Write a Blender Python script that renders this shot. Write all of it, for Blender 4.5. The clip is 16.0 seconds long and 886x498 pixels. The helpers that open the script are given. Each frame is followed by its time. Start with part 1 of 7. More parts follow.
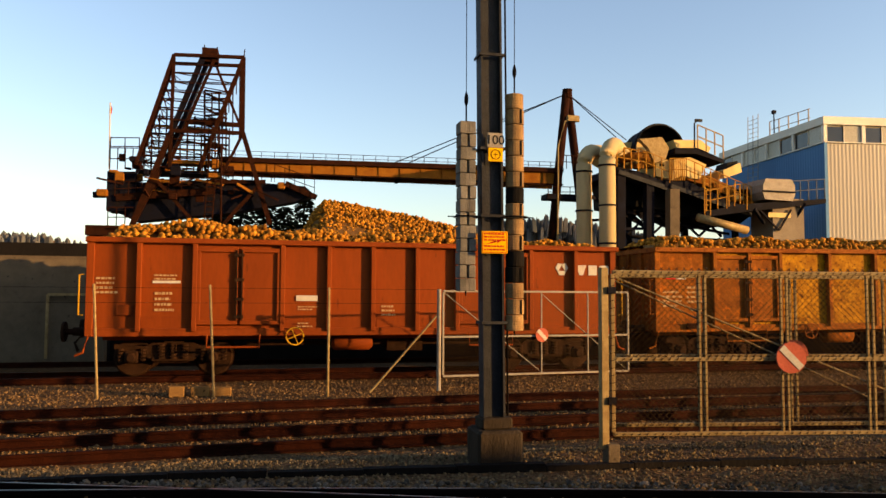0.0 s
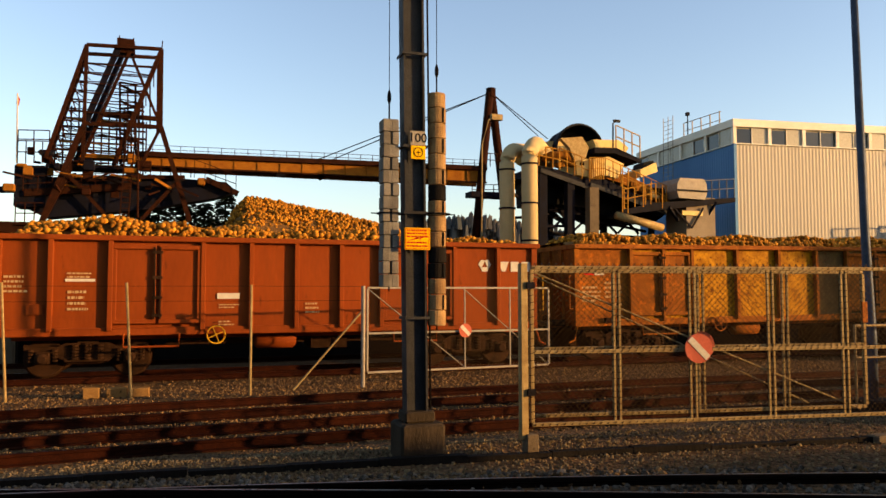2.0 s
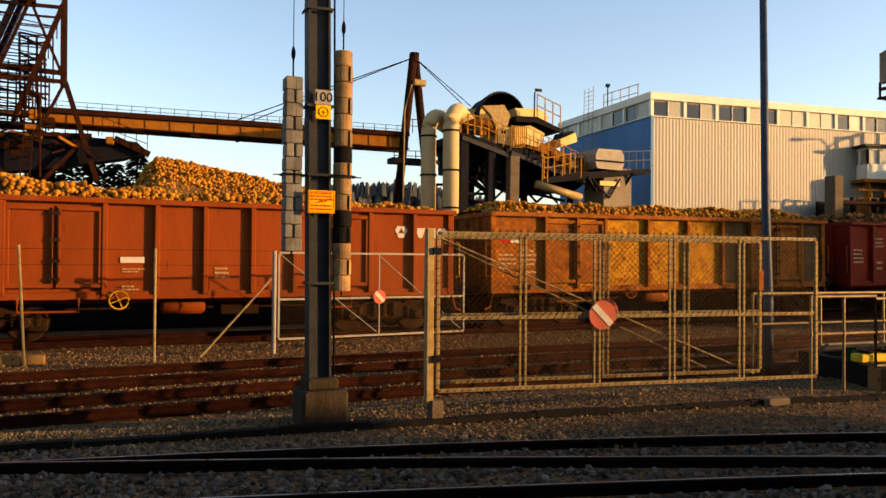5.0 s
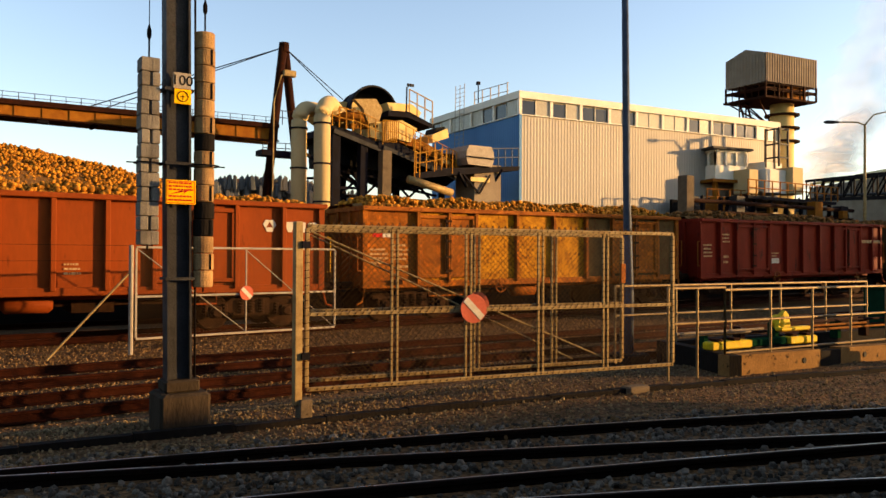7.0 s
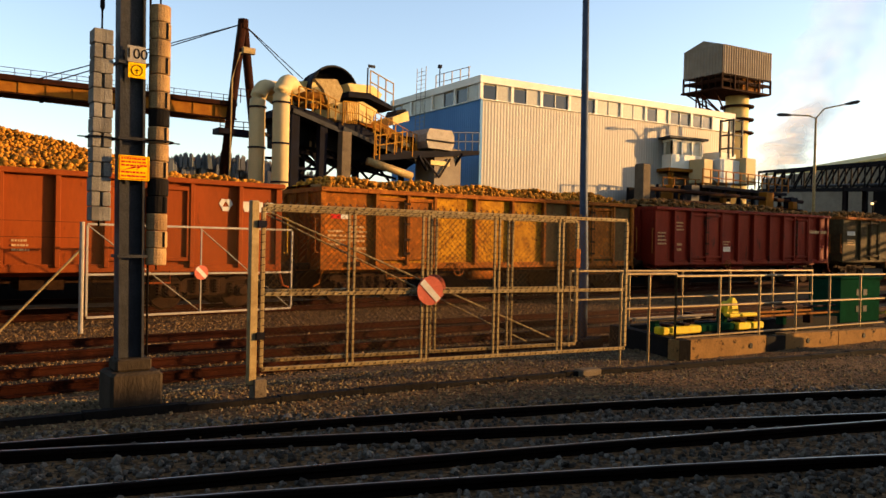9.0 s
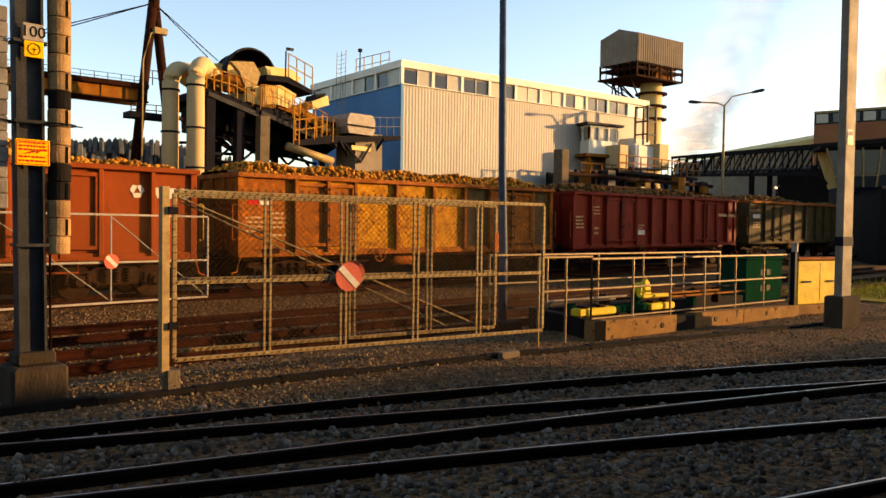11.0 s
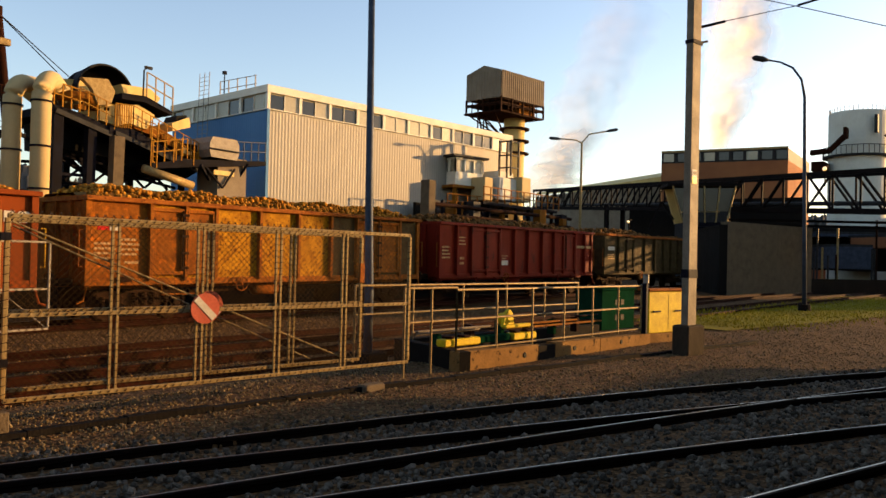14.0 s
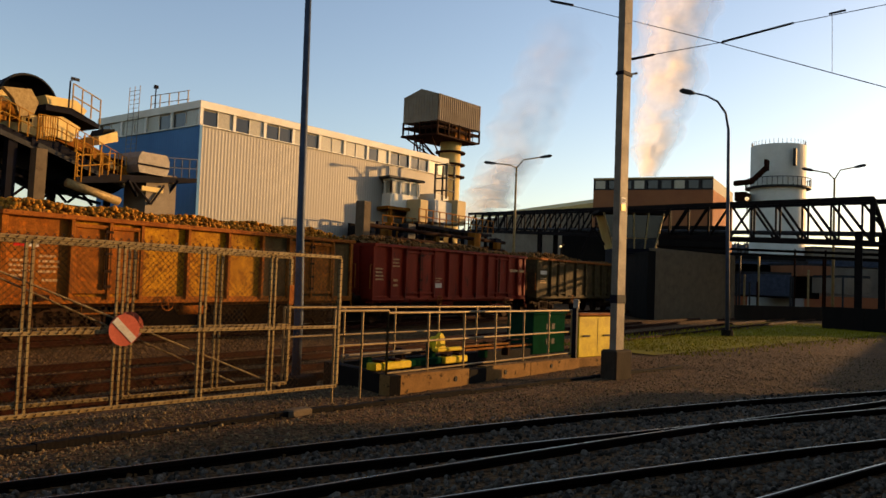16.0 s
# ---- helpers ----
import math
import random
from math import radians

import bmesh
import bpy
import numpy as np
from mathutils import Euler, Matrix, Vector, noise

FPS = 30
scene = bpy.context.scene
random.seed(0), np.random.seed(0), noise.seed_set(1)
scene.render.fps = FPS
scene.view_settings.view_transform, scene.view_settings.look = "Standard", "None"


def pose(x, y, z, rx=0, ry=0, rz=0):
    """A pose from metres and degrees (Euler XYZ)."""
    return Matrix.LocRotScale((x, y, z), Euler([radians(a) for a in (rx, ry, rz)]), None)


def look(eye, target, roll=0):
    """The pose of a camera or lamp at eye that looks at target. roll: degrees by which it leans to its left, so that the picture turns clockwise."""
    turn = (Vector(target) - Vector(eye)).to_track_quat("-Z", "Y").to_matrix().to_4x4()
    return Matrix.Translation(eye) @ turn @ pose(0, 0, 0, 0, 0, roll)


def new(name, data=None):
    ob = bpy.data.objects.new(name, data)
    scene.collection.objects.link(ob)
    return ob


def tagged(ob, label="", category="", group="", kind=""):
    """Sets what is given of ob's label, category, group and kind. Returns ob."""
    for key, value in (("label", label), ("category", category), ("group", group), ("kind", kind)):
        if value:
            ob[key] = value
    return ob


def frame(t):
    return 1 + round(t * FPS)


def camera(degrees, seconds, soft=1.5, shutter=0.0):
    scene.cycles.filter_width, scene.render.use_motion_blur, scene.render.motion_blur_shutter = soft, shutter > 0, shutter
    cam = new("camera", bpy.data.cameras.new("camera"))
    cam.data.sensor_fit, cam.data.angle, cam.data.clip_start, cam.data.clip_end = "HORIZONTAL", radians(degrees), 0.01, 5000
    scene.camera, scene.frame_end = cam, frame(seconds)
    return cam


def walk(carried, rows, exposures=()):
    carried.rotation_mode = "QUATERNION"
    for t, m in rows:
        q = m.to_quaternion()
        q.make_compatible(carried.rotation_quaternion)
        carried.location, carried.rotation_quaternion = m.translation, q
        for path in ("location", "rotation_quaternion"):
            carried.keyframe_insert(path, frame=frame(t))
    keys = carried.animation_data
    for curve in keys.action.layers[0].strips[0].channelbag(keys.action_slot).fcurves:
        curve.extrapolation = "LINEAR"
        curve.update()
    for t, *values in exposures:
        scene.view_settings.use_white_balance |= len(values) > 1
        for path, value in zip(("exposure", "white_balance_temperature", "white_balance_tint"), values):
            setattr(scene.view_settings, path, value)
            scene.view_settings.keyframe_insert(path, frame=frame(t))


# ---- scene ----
cam = camera(60.0, 16.0)
PATH = [
    (0, (-8.832, -18.438, 1.917), (-8.389, -16.491, 2.039), 0.3),
    (0.5, (-8.814, -18.423, 1.922), (-8.317, -16.49, 2.054), 0.4),
    (1, (-8.806, -18.433, 1.922), (-8.257, -16.514, 2.039), 0.2),
    (1.5, (-8.805, -18.48, 1.917), (-8.2, -16.578, 2.035), 0.3),
    (2, (-8.838, -18.562, 1.9), (-8.208, -16.668, 2.015), -0.1),
    (2.5, (-8.799, -18.552, 1.904), (-8.113, -16.677, 2.022), 0.0),
    (3, (-8.745, -18.541, 1.899), (-8.0, -16.689, 2.013), 0.4),
    (5.5, (-8.547, -18.414, 1.878), (-7.685, -16.61, 1.894), -0.0),
    (6, (-8.519, -18.327, 1.883), (-7.543, -16.582, 1.915), 0.0),
    (6.5, (-8.489, -18.32, 1.875), (-7.418, -16.631, 1.895), 0.1),
    (7, (-8.482, -18.324, 1.864), (-7.377, -16.657, 1.884), 0.3),
    (7.5, (-8.509, -18.381, 1.856), (-7.405, -16.714, 1.901), 0.8),
    (8, (-8.503, -18.367, 1.852), (-7.365, -16.723, 1.873), 1.0),
    (8.5, (-8.492, -18.362, 1.849), (-7.326, -16.738, 1.844), 1.3),
    (11, (-8.433, -18.393, 1.843), (-7.086, -16.915, 1.788), 0.8),
    (11.5, (-8.4, -18.371, 1.844), (-6.998, -16.945, 1.809), 1.1),
    (12, (-8.381, -18.354, 1.852), (-6.938, -16.97, 1.83), 0.9),
    (12.5, (-8.355, -18.364, 1.861), (-6.867, -17.029, 1.854), 0.8),
    (13, (-8.272, -18.285, 1.86), (-6.744, -16.995, 1.876), 1.4),
    (13.5, (-8.26, -18.299, 1.87), (-6.69, -17.06, 1.87), 1.5),
    (14, (-8.326, -18.32, 1.871), (-6.746, -17.094, 1.897), 1.4),
    (14.5, (-8.331, -18.356, 1.863), (-6.738, -17.15, 1.948), 1.4),
    (15, (-8.359, -18.371, 1.892), (-6.746, -17.194, 2.002), 1.6),
    (15.5, (-8.339, -18.37, 1.895), (-6.7, -17.23, 2.0), 2.0),
    (16, (-8.253, -18.327, 1.893), (-6.578, -17.238, 1.981), 2.2),
]
walk(cam, [(t, look(eye, target, roll)) for t, eye, target, roll in PATH], exposures=[(0, 1.25, 6950, 21), (3, 1.32, 6950, 21), (7, 1.42, 6950, 21), (9, 1.48, 6950, 21), (11, 1.55, 6950, 21), (14, 1.28, 6950, 21), (16, 0.86, 6950, 21)])

# ---------- light ----------
SUN_AZ, SUN_EL = 59.0, 8.0          # degrees from -y towards +x, and above the horizon
sd = Vector((math.sin(radians(SUN_AZ)) * math.cos(radians(SUN_EL)), -math.cos(radians(SUN_AZ)) * math.cos(radians(SUN_EL)), math.sin(radians(SUN_EL))))
world = bpy.data.worlds.new("sky")
scene.world = world
world.use_nodes = True
wn = world.node_tree
bg = wn.nodes["Background"]
sky = wn.nodes.new("ShaderNodeTexSky")
sky.sky_type = "NISHITA"
sky.sun_disc = False
sky.sun_elevation = radians(SUN_EL)
sky.sun_rotation = math.atan2(sd.x, sd.y)
sky.air_density, sky.dust_density, sky.ozone_density = 1.0, 0.9, 1.7
wn.links.new(sky.outputs[0], bg.inputs[0])
bg.inputs[1].default_value = 0.15
sun = new("sun", bpy.data.lights.new("sun", "SUN"))
sun.data.energy, sun.data.angle, sun.data.color = 4.4, radians(0.5), (1.0, 0.62, 0.24)
sun.matrix_world = Matrix.Translation((30, -30, 30)) @ sd.to_track_quat("Z", "Y").to_matrix().to_4x4()


# ---------- materials ----------
def mat(name, col, col2=None, rough=0.7, metal=0.0, scale=3.0, fine=40.0, bump=0.3, mix=0.5, rand=0.0, stretch=(1, 1, 1), col3=None, spots=0.62, grain=1.0):
    """A surface with two scales of variation: broad patches and fine grain; col3 adds worn spots."""
    tone = lambda c: tuple(0.86 * v ** 1.85 for v in c)
    col, col2, col3 = tone(col), tone(col2) if col2 else None, tone(col3) if col3 else None
    m = bpy.data.materials.new(name)
    m.use_nodes = True
    nt = m.node_tree
    b = nt.nodes["Principled BSDF"]
    N, Lk = nt.nodes.new, nt.links.new
    tc = N("ShaderNodeTexCoord")
    mp = N("ShaderNodeMapping")
    mp.inputs["Scale"].default_value = stretch
    Lk(tc.outputs["Object"], mp.inputs["Vector"])
    n1 = N("ShaderNodeTexNoise")
    n1.inputs["Scale"].default_value, n1.inputs["Detail"].default_value, n1.inputs["Roughness"].default_value = scale, 6, 0.65
    n2 = N("ShaderNodeTexNoise")
    n2.inputs["Scale"].default_value, n2.inputs["Detail"].default_value = fine, 4
    Lk(mp.outputs[0], n1.inputs["Vector"])
    Lk(mp.outputs[0], n2.inputs["Vector"])
    ramp = N("ShaderNodeMapRange")
    ramp.inputs["From Min"].default_value, ramp.inputs["From Max"].default_value = 0.5 - mix * 0.4, 0.5 + mix * 0.4
    Lk(n1.outputs[0], ramp.inputs[0])
    mx = N("ShaderNodeMix")
    mx.data_type = "RGBA"
    c2 = col2 or tuple(c * 0.6 for c in col)
    mx.inputs[6].default_value, mx.inputs[7].default_value = (*col, 1), (*c2, 1)
    Lk(ramp.outputs[0], mx.inputs[0])
    out = mx.outputs[2]
    if col3:
        n3 = N("ShaderNodeTexNoise")
        n3.inputs["Scale"].default_value, n3.inputs["Detail"].default_value, n3.inputs["Roughness"].default_value = scale * 2.7, 8, 0.7
        Lk(mp.outputs[0], n3.inputs["Vector"])
        r3 = N("ShaderNodeMapRange")
        r3.inputs["From Min"].default_value, r3.inputs["From Max"].default_value = spots, spots + 0.08
        Lk(n3.outputs[0], r3.inputs[0])
        m3 = N("ShaderNodeMix")
        m3.data_type = "RGBA"
        m3.inputs[7].default_value = (*col3, 1)
        Lk(out, m3.inputs[6])
        Lk(r3.outputs[0], m3.inputs[0])
        out = m3.outputs[2]
    hv = N("ShaderNodeHueSaturation")
    mr = N("ShaderNodeMapRange")
    mr.inputs["From Min"].default_value, mr.inputs["From Max"].default_value = 0.3, 0.7
    mr.inputs["To Min"].default_value, mr.inputs["To Max"].default_value = 1 - 0.2 * grain, 1 + 0.15 * grain
    Lk(n2.outputs[0], mr.inputs[0])
    val = mr.outputs[0]
    if rand:
        oi = N("ShaderNodeObjectInfo")
        gi = N("ShaderNodeNewGeometry")
        ad = N("ShaderNodeMath")
        ad.operation = "ADD"
        Lk(oi.outputs["Random"], ad.inputs[0])
        Lk(gi.outputs["Random Per Island"], ad.inputs[1])
        fr = N("ShaderNodeMath")
        fr.operation = "FRACT"
        Lk(ad.outputs[0], fr.inputs[0])
        rr = N("ShaderNodeMapRange")
        rr.inputs["To Min"].default_value, rr.inputs["To Max"].default_value = 1 - rand, 1 + rand
        Lk(fr.outputs[0], rr.inputs[0])
        mu = N("ShaderNodeMath")
        mu.operation = "MULTIPLY"
        Lk(val, mu.inputs[0])
        Lk(rr.outputs[0], mu.inputs[1])
        val = mu.outputs[0]
    Lk(out, hv.inputs["Color"])
    Lk(val, hv.inputs["Value"])
    Lk(hv.outputs[0], b.inputs["Base Color"])
    b.inputs["Metallic"].default_value = metal
    b.inputs["Specular IOR Level"].default_value = 0.5 if rough < 0.4 else 0.05
    rm = N("ShaderNodeMapRange")
    rm.inputs["To Min"].default_value, rm.inputs["To Max"].default_value = max(0.05, rough - 0.12), min(1, rough + 0.12)
    Lk(n1.outputs[0], rm.inputs[0])
    Lk(rm.outputs[0], b.inputs["Roughness"])
    if bump:
        bp = N("ShaderNodeBump")
        bp.inputs["Strength"].default_value, bp.inputs["Distance"].default_value = bump, 0.02
        Lk(n2.outputs[0], bp.inputs["Height"])
        Lk(bp.outputs[0], b.inputs["Normal"])
    return m


M = {}
M["oxide"] = mat("oxide red wagon paint", (0.46, 0.19, 0.063), (0.33, 0.135, 0.05), 0.65, 0, 0.9, 14, 0.08, 0.9, col3=(0.25, 0.11, 0.045), spots=0.62, stretch=(1, 1, 0.28), grain=0.35)
M["brown"] = mat("rusty brown wagon paint", (0.50, 0.27, 0.075), (0.27, 0.125, 0.04), 0.75, 0, 2.2, 26, 0.4, 0.6, col3=(0.56, 0.27, 0.055), spots=0.54)
M["ochre"] = mat("ochre stained steel panel", (0.632, 0.412, 0.049), (0.367, 0.196, 0.035), 0.7, 0, 3.0, 26, 0.4, 0.5, col3=(0.245, 0.118, 0.035), spots=0.55)
# Paint of wagon four; on wagon two it stands for shade.
M["greygreen"] = mat("grey green paint and shade tone", (0.247, 0.203, 0.114), (0.143, 0.112, 0.0713), 0.75, 0, 2.5, 26, 0.3, 0.5, col3=(0.195, 0.0975, 0.0427), spots=0.56)
M["maroon"] = mat("maroon wagon paint", (0.42, 0.105, 0.055), (0.26, 0.072, 0.042), 0.6, 0, 1.4, 35, 0.2, 0.8, col3=(0.15, 0.07, 0.05), spots=0.57, stretch=(1, 1, 0.35), grain=0.4)
M["under"] = mat("brown grimy running gear", (0.165, 0.105, 0.065), (0.09, 0.06, 0.04), 0.85, 0.1, 3, 50, 0.4)
M["rust"] = mat("rusted structural steel", (0.15, 0.075, 0.04), (0.09, 0.05, 0.03), 0.85, 0.1, 2.5, 40, 0.4, col3=(0.22, 0.08, 0.025), spots=0.6)
M["conv"] = mat("orange rusty conveyor steel", (0.52, 0.32, 0.09), (0.34, 0.17, 0.06), 0.8, 0.0, 2.0, 30, 0.3, 0.9)
M["darksteel"] = mat("dark blue black steel", (0.055, 0.06, 0.095), (0.06, 0.05, 0.05), 0.7, 0.1, 2, 30, 0.3)
M["galv"] = mat("weathered galvanised steel", (0.56, 0.47, 0.30), (0.40, 0.31, 0.18), 0.5, 0.15, 6, 60, 0.2, col3=(0.2, 0.1, 0.045), spots=0.66)
M["galvlight"] = mat("pale galvanised tube", (0.52, 0.48, 0.42), (0.42, 0.385, 0.33), 0.5, 0.1, 6, 60, 0.2)
M["polepaint"] = mat("grey steel mast", (0.175, 0.175, 0.175), (0.12, 0.115, 0.11), 0.6, 0.2, 3, 40, 0.25, col3=(0.17, 0.1, 0.055), spots=0.64)
M["masttan"] = mat("weathered grey steel mast", (0.40, 0.36, 0.30), (0.31, 0.275, 0.23), 0.6, 0.1, 3, 40, 0.25, col3=(0.2, 0.15, 0.1), spots=0.66)
M["bluegrey"] = mat("blue grey painted lamp mast", (0.20, 0.23, 0.28), (0.15, 0.17, 0.2), 0.5, 0.2, 3, 40, 0.15)
M["concrete"] = mat("weathered concrete", (0.36, 0.31, 0.24), (0.24, 0.20, 0.15), 0.9, 0, 2.5, 60, 0.5, 0.9, rand=0.1, col3=(0.10, 0.09, 0.075), spots=0.62)
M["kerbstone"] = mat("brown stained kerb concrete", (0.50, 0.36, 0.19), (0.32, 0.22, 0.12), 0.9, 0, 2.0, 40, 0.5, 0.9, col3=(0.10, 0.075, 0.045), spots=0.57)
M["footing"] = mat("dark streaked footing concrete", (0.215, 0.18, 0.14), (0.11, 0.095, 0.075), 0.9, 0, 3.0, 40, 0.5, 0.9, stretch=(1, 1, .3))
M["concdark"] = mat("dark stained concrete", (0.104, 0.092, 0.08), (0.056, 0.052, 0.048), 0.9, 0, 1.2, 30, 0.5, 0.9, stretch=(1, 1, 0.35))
M["block"] = mat("grey concrete balance weight", (0.40, 0.38, 0.34), (0.30, 0.28, 0.25), 0.9, 0, 5, 60, 0.5, rand=0.25)
M["blocktan"] = mat("tan concrete balance weight", (0.52, 0.40, 0.25), (0.38, 0.28, 0.18), 0.9, 0, 5, 60, 0.5, rand=0.3)
M["yellow"] = mat("yellow enamel sign", (0.88, 0.64, 0.03), (0.8, 0.55, 0.03), 0.4, 0, 4, 40, 0.05, col3=(0.5, 0.22, 0.04), spots=0.7)
M["machyellow"] = mat("faded yellow machine paint", (0.82, 0.68, 0.10), (0.66, 0.53, 0.10), 0.5, 0, 3, 40, 0.15, col3=(0.34, 0.22, 0.06), spots=0.66)
M["machgreen"] = mat("dark green machine paint", (0.055, 0.16, 0.105), (0.05, 0.12, 0.08), 0.55, 0, 3, 40, 0.15)
M["red"] = mat("red enamel", (0.62, 0.10, 0.07), (0.55, 0.09, 0.07), 0.45, 0, 6, 60, 0.05, rand=0.05)
M["disc"] = mat("sun faded red disc", (0.66, 0.31, 0.23), (0.6, 0.26, 0.19), 0.5, 0, 4, 60, 0.1, col3=(0.3, 0.08, 0.05), spots=0.7)
M["white"] = mat("off white paint", (0.72, 0.69, 0.62), (0.62, 0.58, 0.5), 0.5, 0, 5, 60, 0.05)
M["stencil"] = mat("faded cream stencil paint", (0.68, 0.56, 0.38), (0.5, 0.36, 0.22), 0.7, 0, 20, 80, 0.0)
M["rimrust"] = mat("orange rusted rim", (0.54, 0.29, 0.10), (0.34, 0.16, 0.06), 0.8, 0, 3, 30, 0.3, 0.6, col3=(0.22, 0.11, 0.06), spots=0.56)
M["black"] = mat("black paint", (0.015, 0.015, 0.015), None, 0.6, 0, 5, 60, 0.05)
M["cream"] = mat("cream painted sheet metal", (0.90, 0.76, 0.45), (0.66, 0.53, 0.30), 0.55, 0.0, 1.2, 25, 0.15, 0.9, col3=(0.3, 0.19, 0.1), spots=0.68, stretch=(1, 1, 0.4), grain=0.25)
M["pipe"] = mat("pale duct sheet metal", (0.70, 0.60, 0.41), (0.58, 0.49, 0.33), 0.6, 0.0, 0.9, 20, 0.1, 0.9, col3=(0.34, 0.25, 0.16), spots=0.7, stretch=(1, 1, 0.5), grain=0.25)
M["clad"] = mat("light grey corrugated cladding", (0.55, 0.525, 0.475), (0.51, 0.48, 0.43), 0.5, 0.1, 0.25, 20, 0.04, 0.8, stretch=(1, 1, 0.15), grain=0.2)
M["clad2"] = mat("brown grey ribbed cladding", (0.45, 0.40, 0.33), (0.36, 0.31, 0.25), 0.6, 0.1, 0.5, 20, 0.1)
M["blue"] = mat("blue corrugated cladding", (0.23, 0.40, 0.56), (0.20, 0.35, 0.50), 0.5, 0.1, 0.3, 20, 0.05, stretch=(1, 1, 0.2), grain=0.25)
M["parapet"] = mat("white roof fascia", (0.88, 0.85, 0.76), (0.8, 0.76, 0.66), 0.6, 0, 0.6, 20, 0.1, grain=0.3)
# Pale base carries the sunlit look of the panes.
M["glass"] = mat("pale lit window glass", (0.60, 0.56, 0.45), (0.5, 0.47, 0.38), 0.3, 0.0, 0.4, 12, 0.03, 0.9)
M["darkglass"] = mat("dark open window", (0.03, 0.03, 0.035), None, 0.2, 0.0, 0.6, 20, 0.03)
# Brick lightened for the haze over the far works building.
M["brick"] = mat("red brown brick cladding", (0.50, 0.31, 0.19), (0.44, 0.26, 0.17), 0.8, 0, 0.3, 10, 0.2, grain=0.4)
M["silo"] = mat("white silo shell", (0.80, 0.79, 0.73), (0.7, 0.68, 0.61), 0.6, 0, 0.3, 10, 0.1, col3=(0.5, 0.45, 0.37), spots=0.7, grain=0.4)
M["beet"] = mat("muddy sugar beet", (0.66, 0.42, 0.125), (0.41, 0.225, 0.068), 0.85, 0, 4, 30, 0.5, 0.9, rand=0.55)
# Darker beet copy: shade on the far loads put into the colour.
M["beetdark"] = mat("shade dark sugar beet", (0.38, 0.26, 0.13), (0.24, 0.16, 0.085), 0.9, 0, 4, 30, 0.5, 0.9, rand=0.55)
# Darker than the siding stone, to deepen shade on the near track.
M["gravel"] = mat("ballast stone darkened for shade", (0.345, 0.31, 0.265), (0.18, 0.16, 0.135), 0.9, 0, 9, 60, 0.5, 0.9, rand=0.75)
M["gravelrust"] = mat("rust stained ballast stone", (0.42, 0.32, 0.205), (0.23, 0.165, 0.095), 0.9, 0, 9, 60, 0.5, 0.9, rand=0.75)
M["railtop"] = mat("polished rail head", (0.60, 0.56, 0.50), (0.45, 0.42, 0.38), 0.3, 1.0, 2, 60, 0.03)
M["railside"] = mat("dark brown rail web", (0.07, 0.05, 0.04), (0.05, 0.04, 0.03), 0.85, 0.1, 5, 60, 0.4)
M["railrust"] = mat("red rusted rail", (0.155, 0.068, 0.034), (0.085, 0.04, 0.026), 0.85, 0.1, 4, 60, 0.4)
M["timber"] = mat("dark creosoted sleeper", (0.054, 0.0378, 0.027), (0.0315, 0.0234, 0.018), 0.9, 0, 4, 50, 0.5, rand=0.3, stretch=(1, 6, 6))
M["leaf"] = mat("dark conifer foliage", (0.09, 0.11, 0.05), (0.06, 0.08, 0.04), 0.8, 0, 2, 10, 0.2, rand=0.4)
M["bark"] = mat("brown bark", (0.09, 0.06, 0.04), (0.05, 0.035, 0.025), 0.9, 0, 4, 30, 0.5)
# Greyer and paler than near conifers: distance haze put into the colour.
M["farwood"] = mat("haze grey distant woodland", (0.24, 0.26, 0.26), (0.30, 0.28, 0.27), 0.9, 0, 0.03, 0.4, 0.0, rand=0.25, grain=0.5)
M["grass"] = mat("short winter grass", (0.52, 0.47, 0.075), (0.36, 0.31, 0.075), 0.9, 0, 0.35, 30, 0.4, 0.9, rand=0.4, col3=(0.3, 0.22, 0.1), spots=0.6)
M["wire"] = mat("dark wire", (0.06, 0.05, 0.045), None, 0.5, 0.5, 5, 60, 0.0)
M["chain"] = mat("tarnished chain link wire", (0.21, 0.16, 0.10), (0.13, 0.095, 0.06), 0.5, 0.25, 4, 60, 0.0)
M["lampglass"] = mat("pale lamp glass", (0.6, 0.6, 0.55), None, 0.3, 0, 5, 40, 0.0)

M["railtube"] = mat("galvanised railing tube", (0.47, 0.39, 0.26), (0.34, 0.27, 0.17), 0.4, 0.3, 6, 60, 0.1, col3=(0.2, 0.13, 0.07), spots=0.66)
M["hillside"] = mat("bare brown winter hillside", (0.34, 0.25, 0.20), (0.26, 0.21, 0.18), 0.95, 0, 0.02, 0.5, 0.0, 0.9, grain=0.6)
M["handrail"] = mat("yellow painted hand rail", (0.62, 0.42, 0.11), (0.44, 0.26, 0.08), 0.6, 0.0, 3, 40, 0.1, col3=(0.25, 0.13, 0.05), spots=0.62)
M["bridgesteel"] = mat("dark brown bridge steel", (0.09, 0.075, 0.07), (0.055, 0.045, 0.045), 0.8, 0.1, 1.5, 30, 0.2)
M["pathgrit"] = mat("olive grey path grit", (0.43, 0.355, 0.245), (0.26, 0.215, 0.15), 0.95, 0, 9, 60, 0.5, 0.9, rand=0.6)
M["railyellow"] = mat("grab rail yellow paint", (0.80, 0.56, 0.10), (0.6, 0.4, 0.08), 0.6, 0.0, 3, 40, 0.1)

M["machgreen"].node_tree.nodes["Principled BSDF"].inputs["Specular IOR Level"].default_value = 0.0


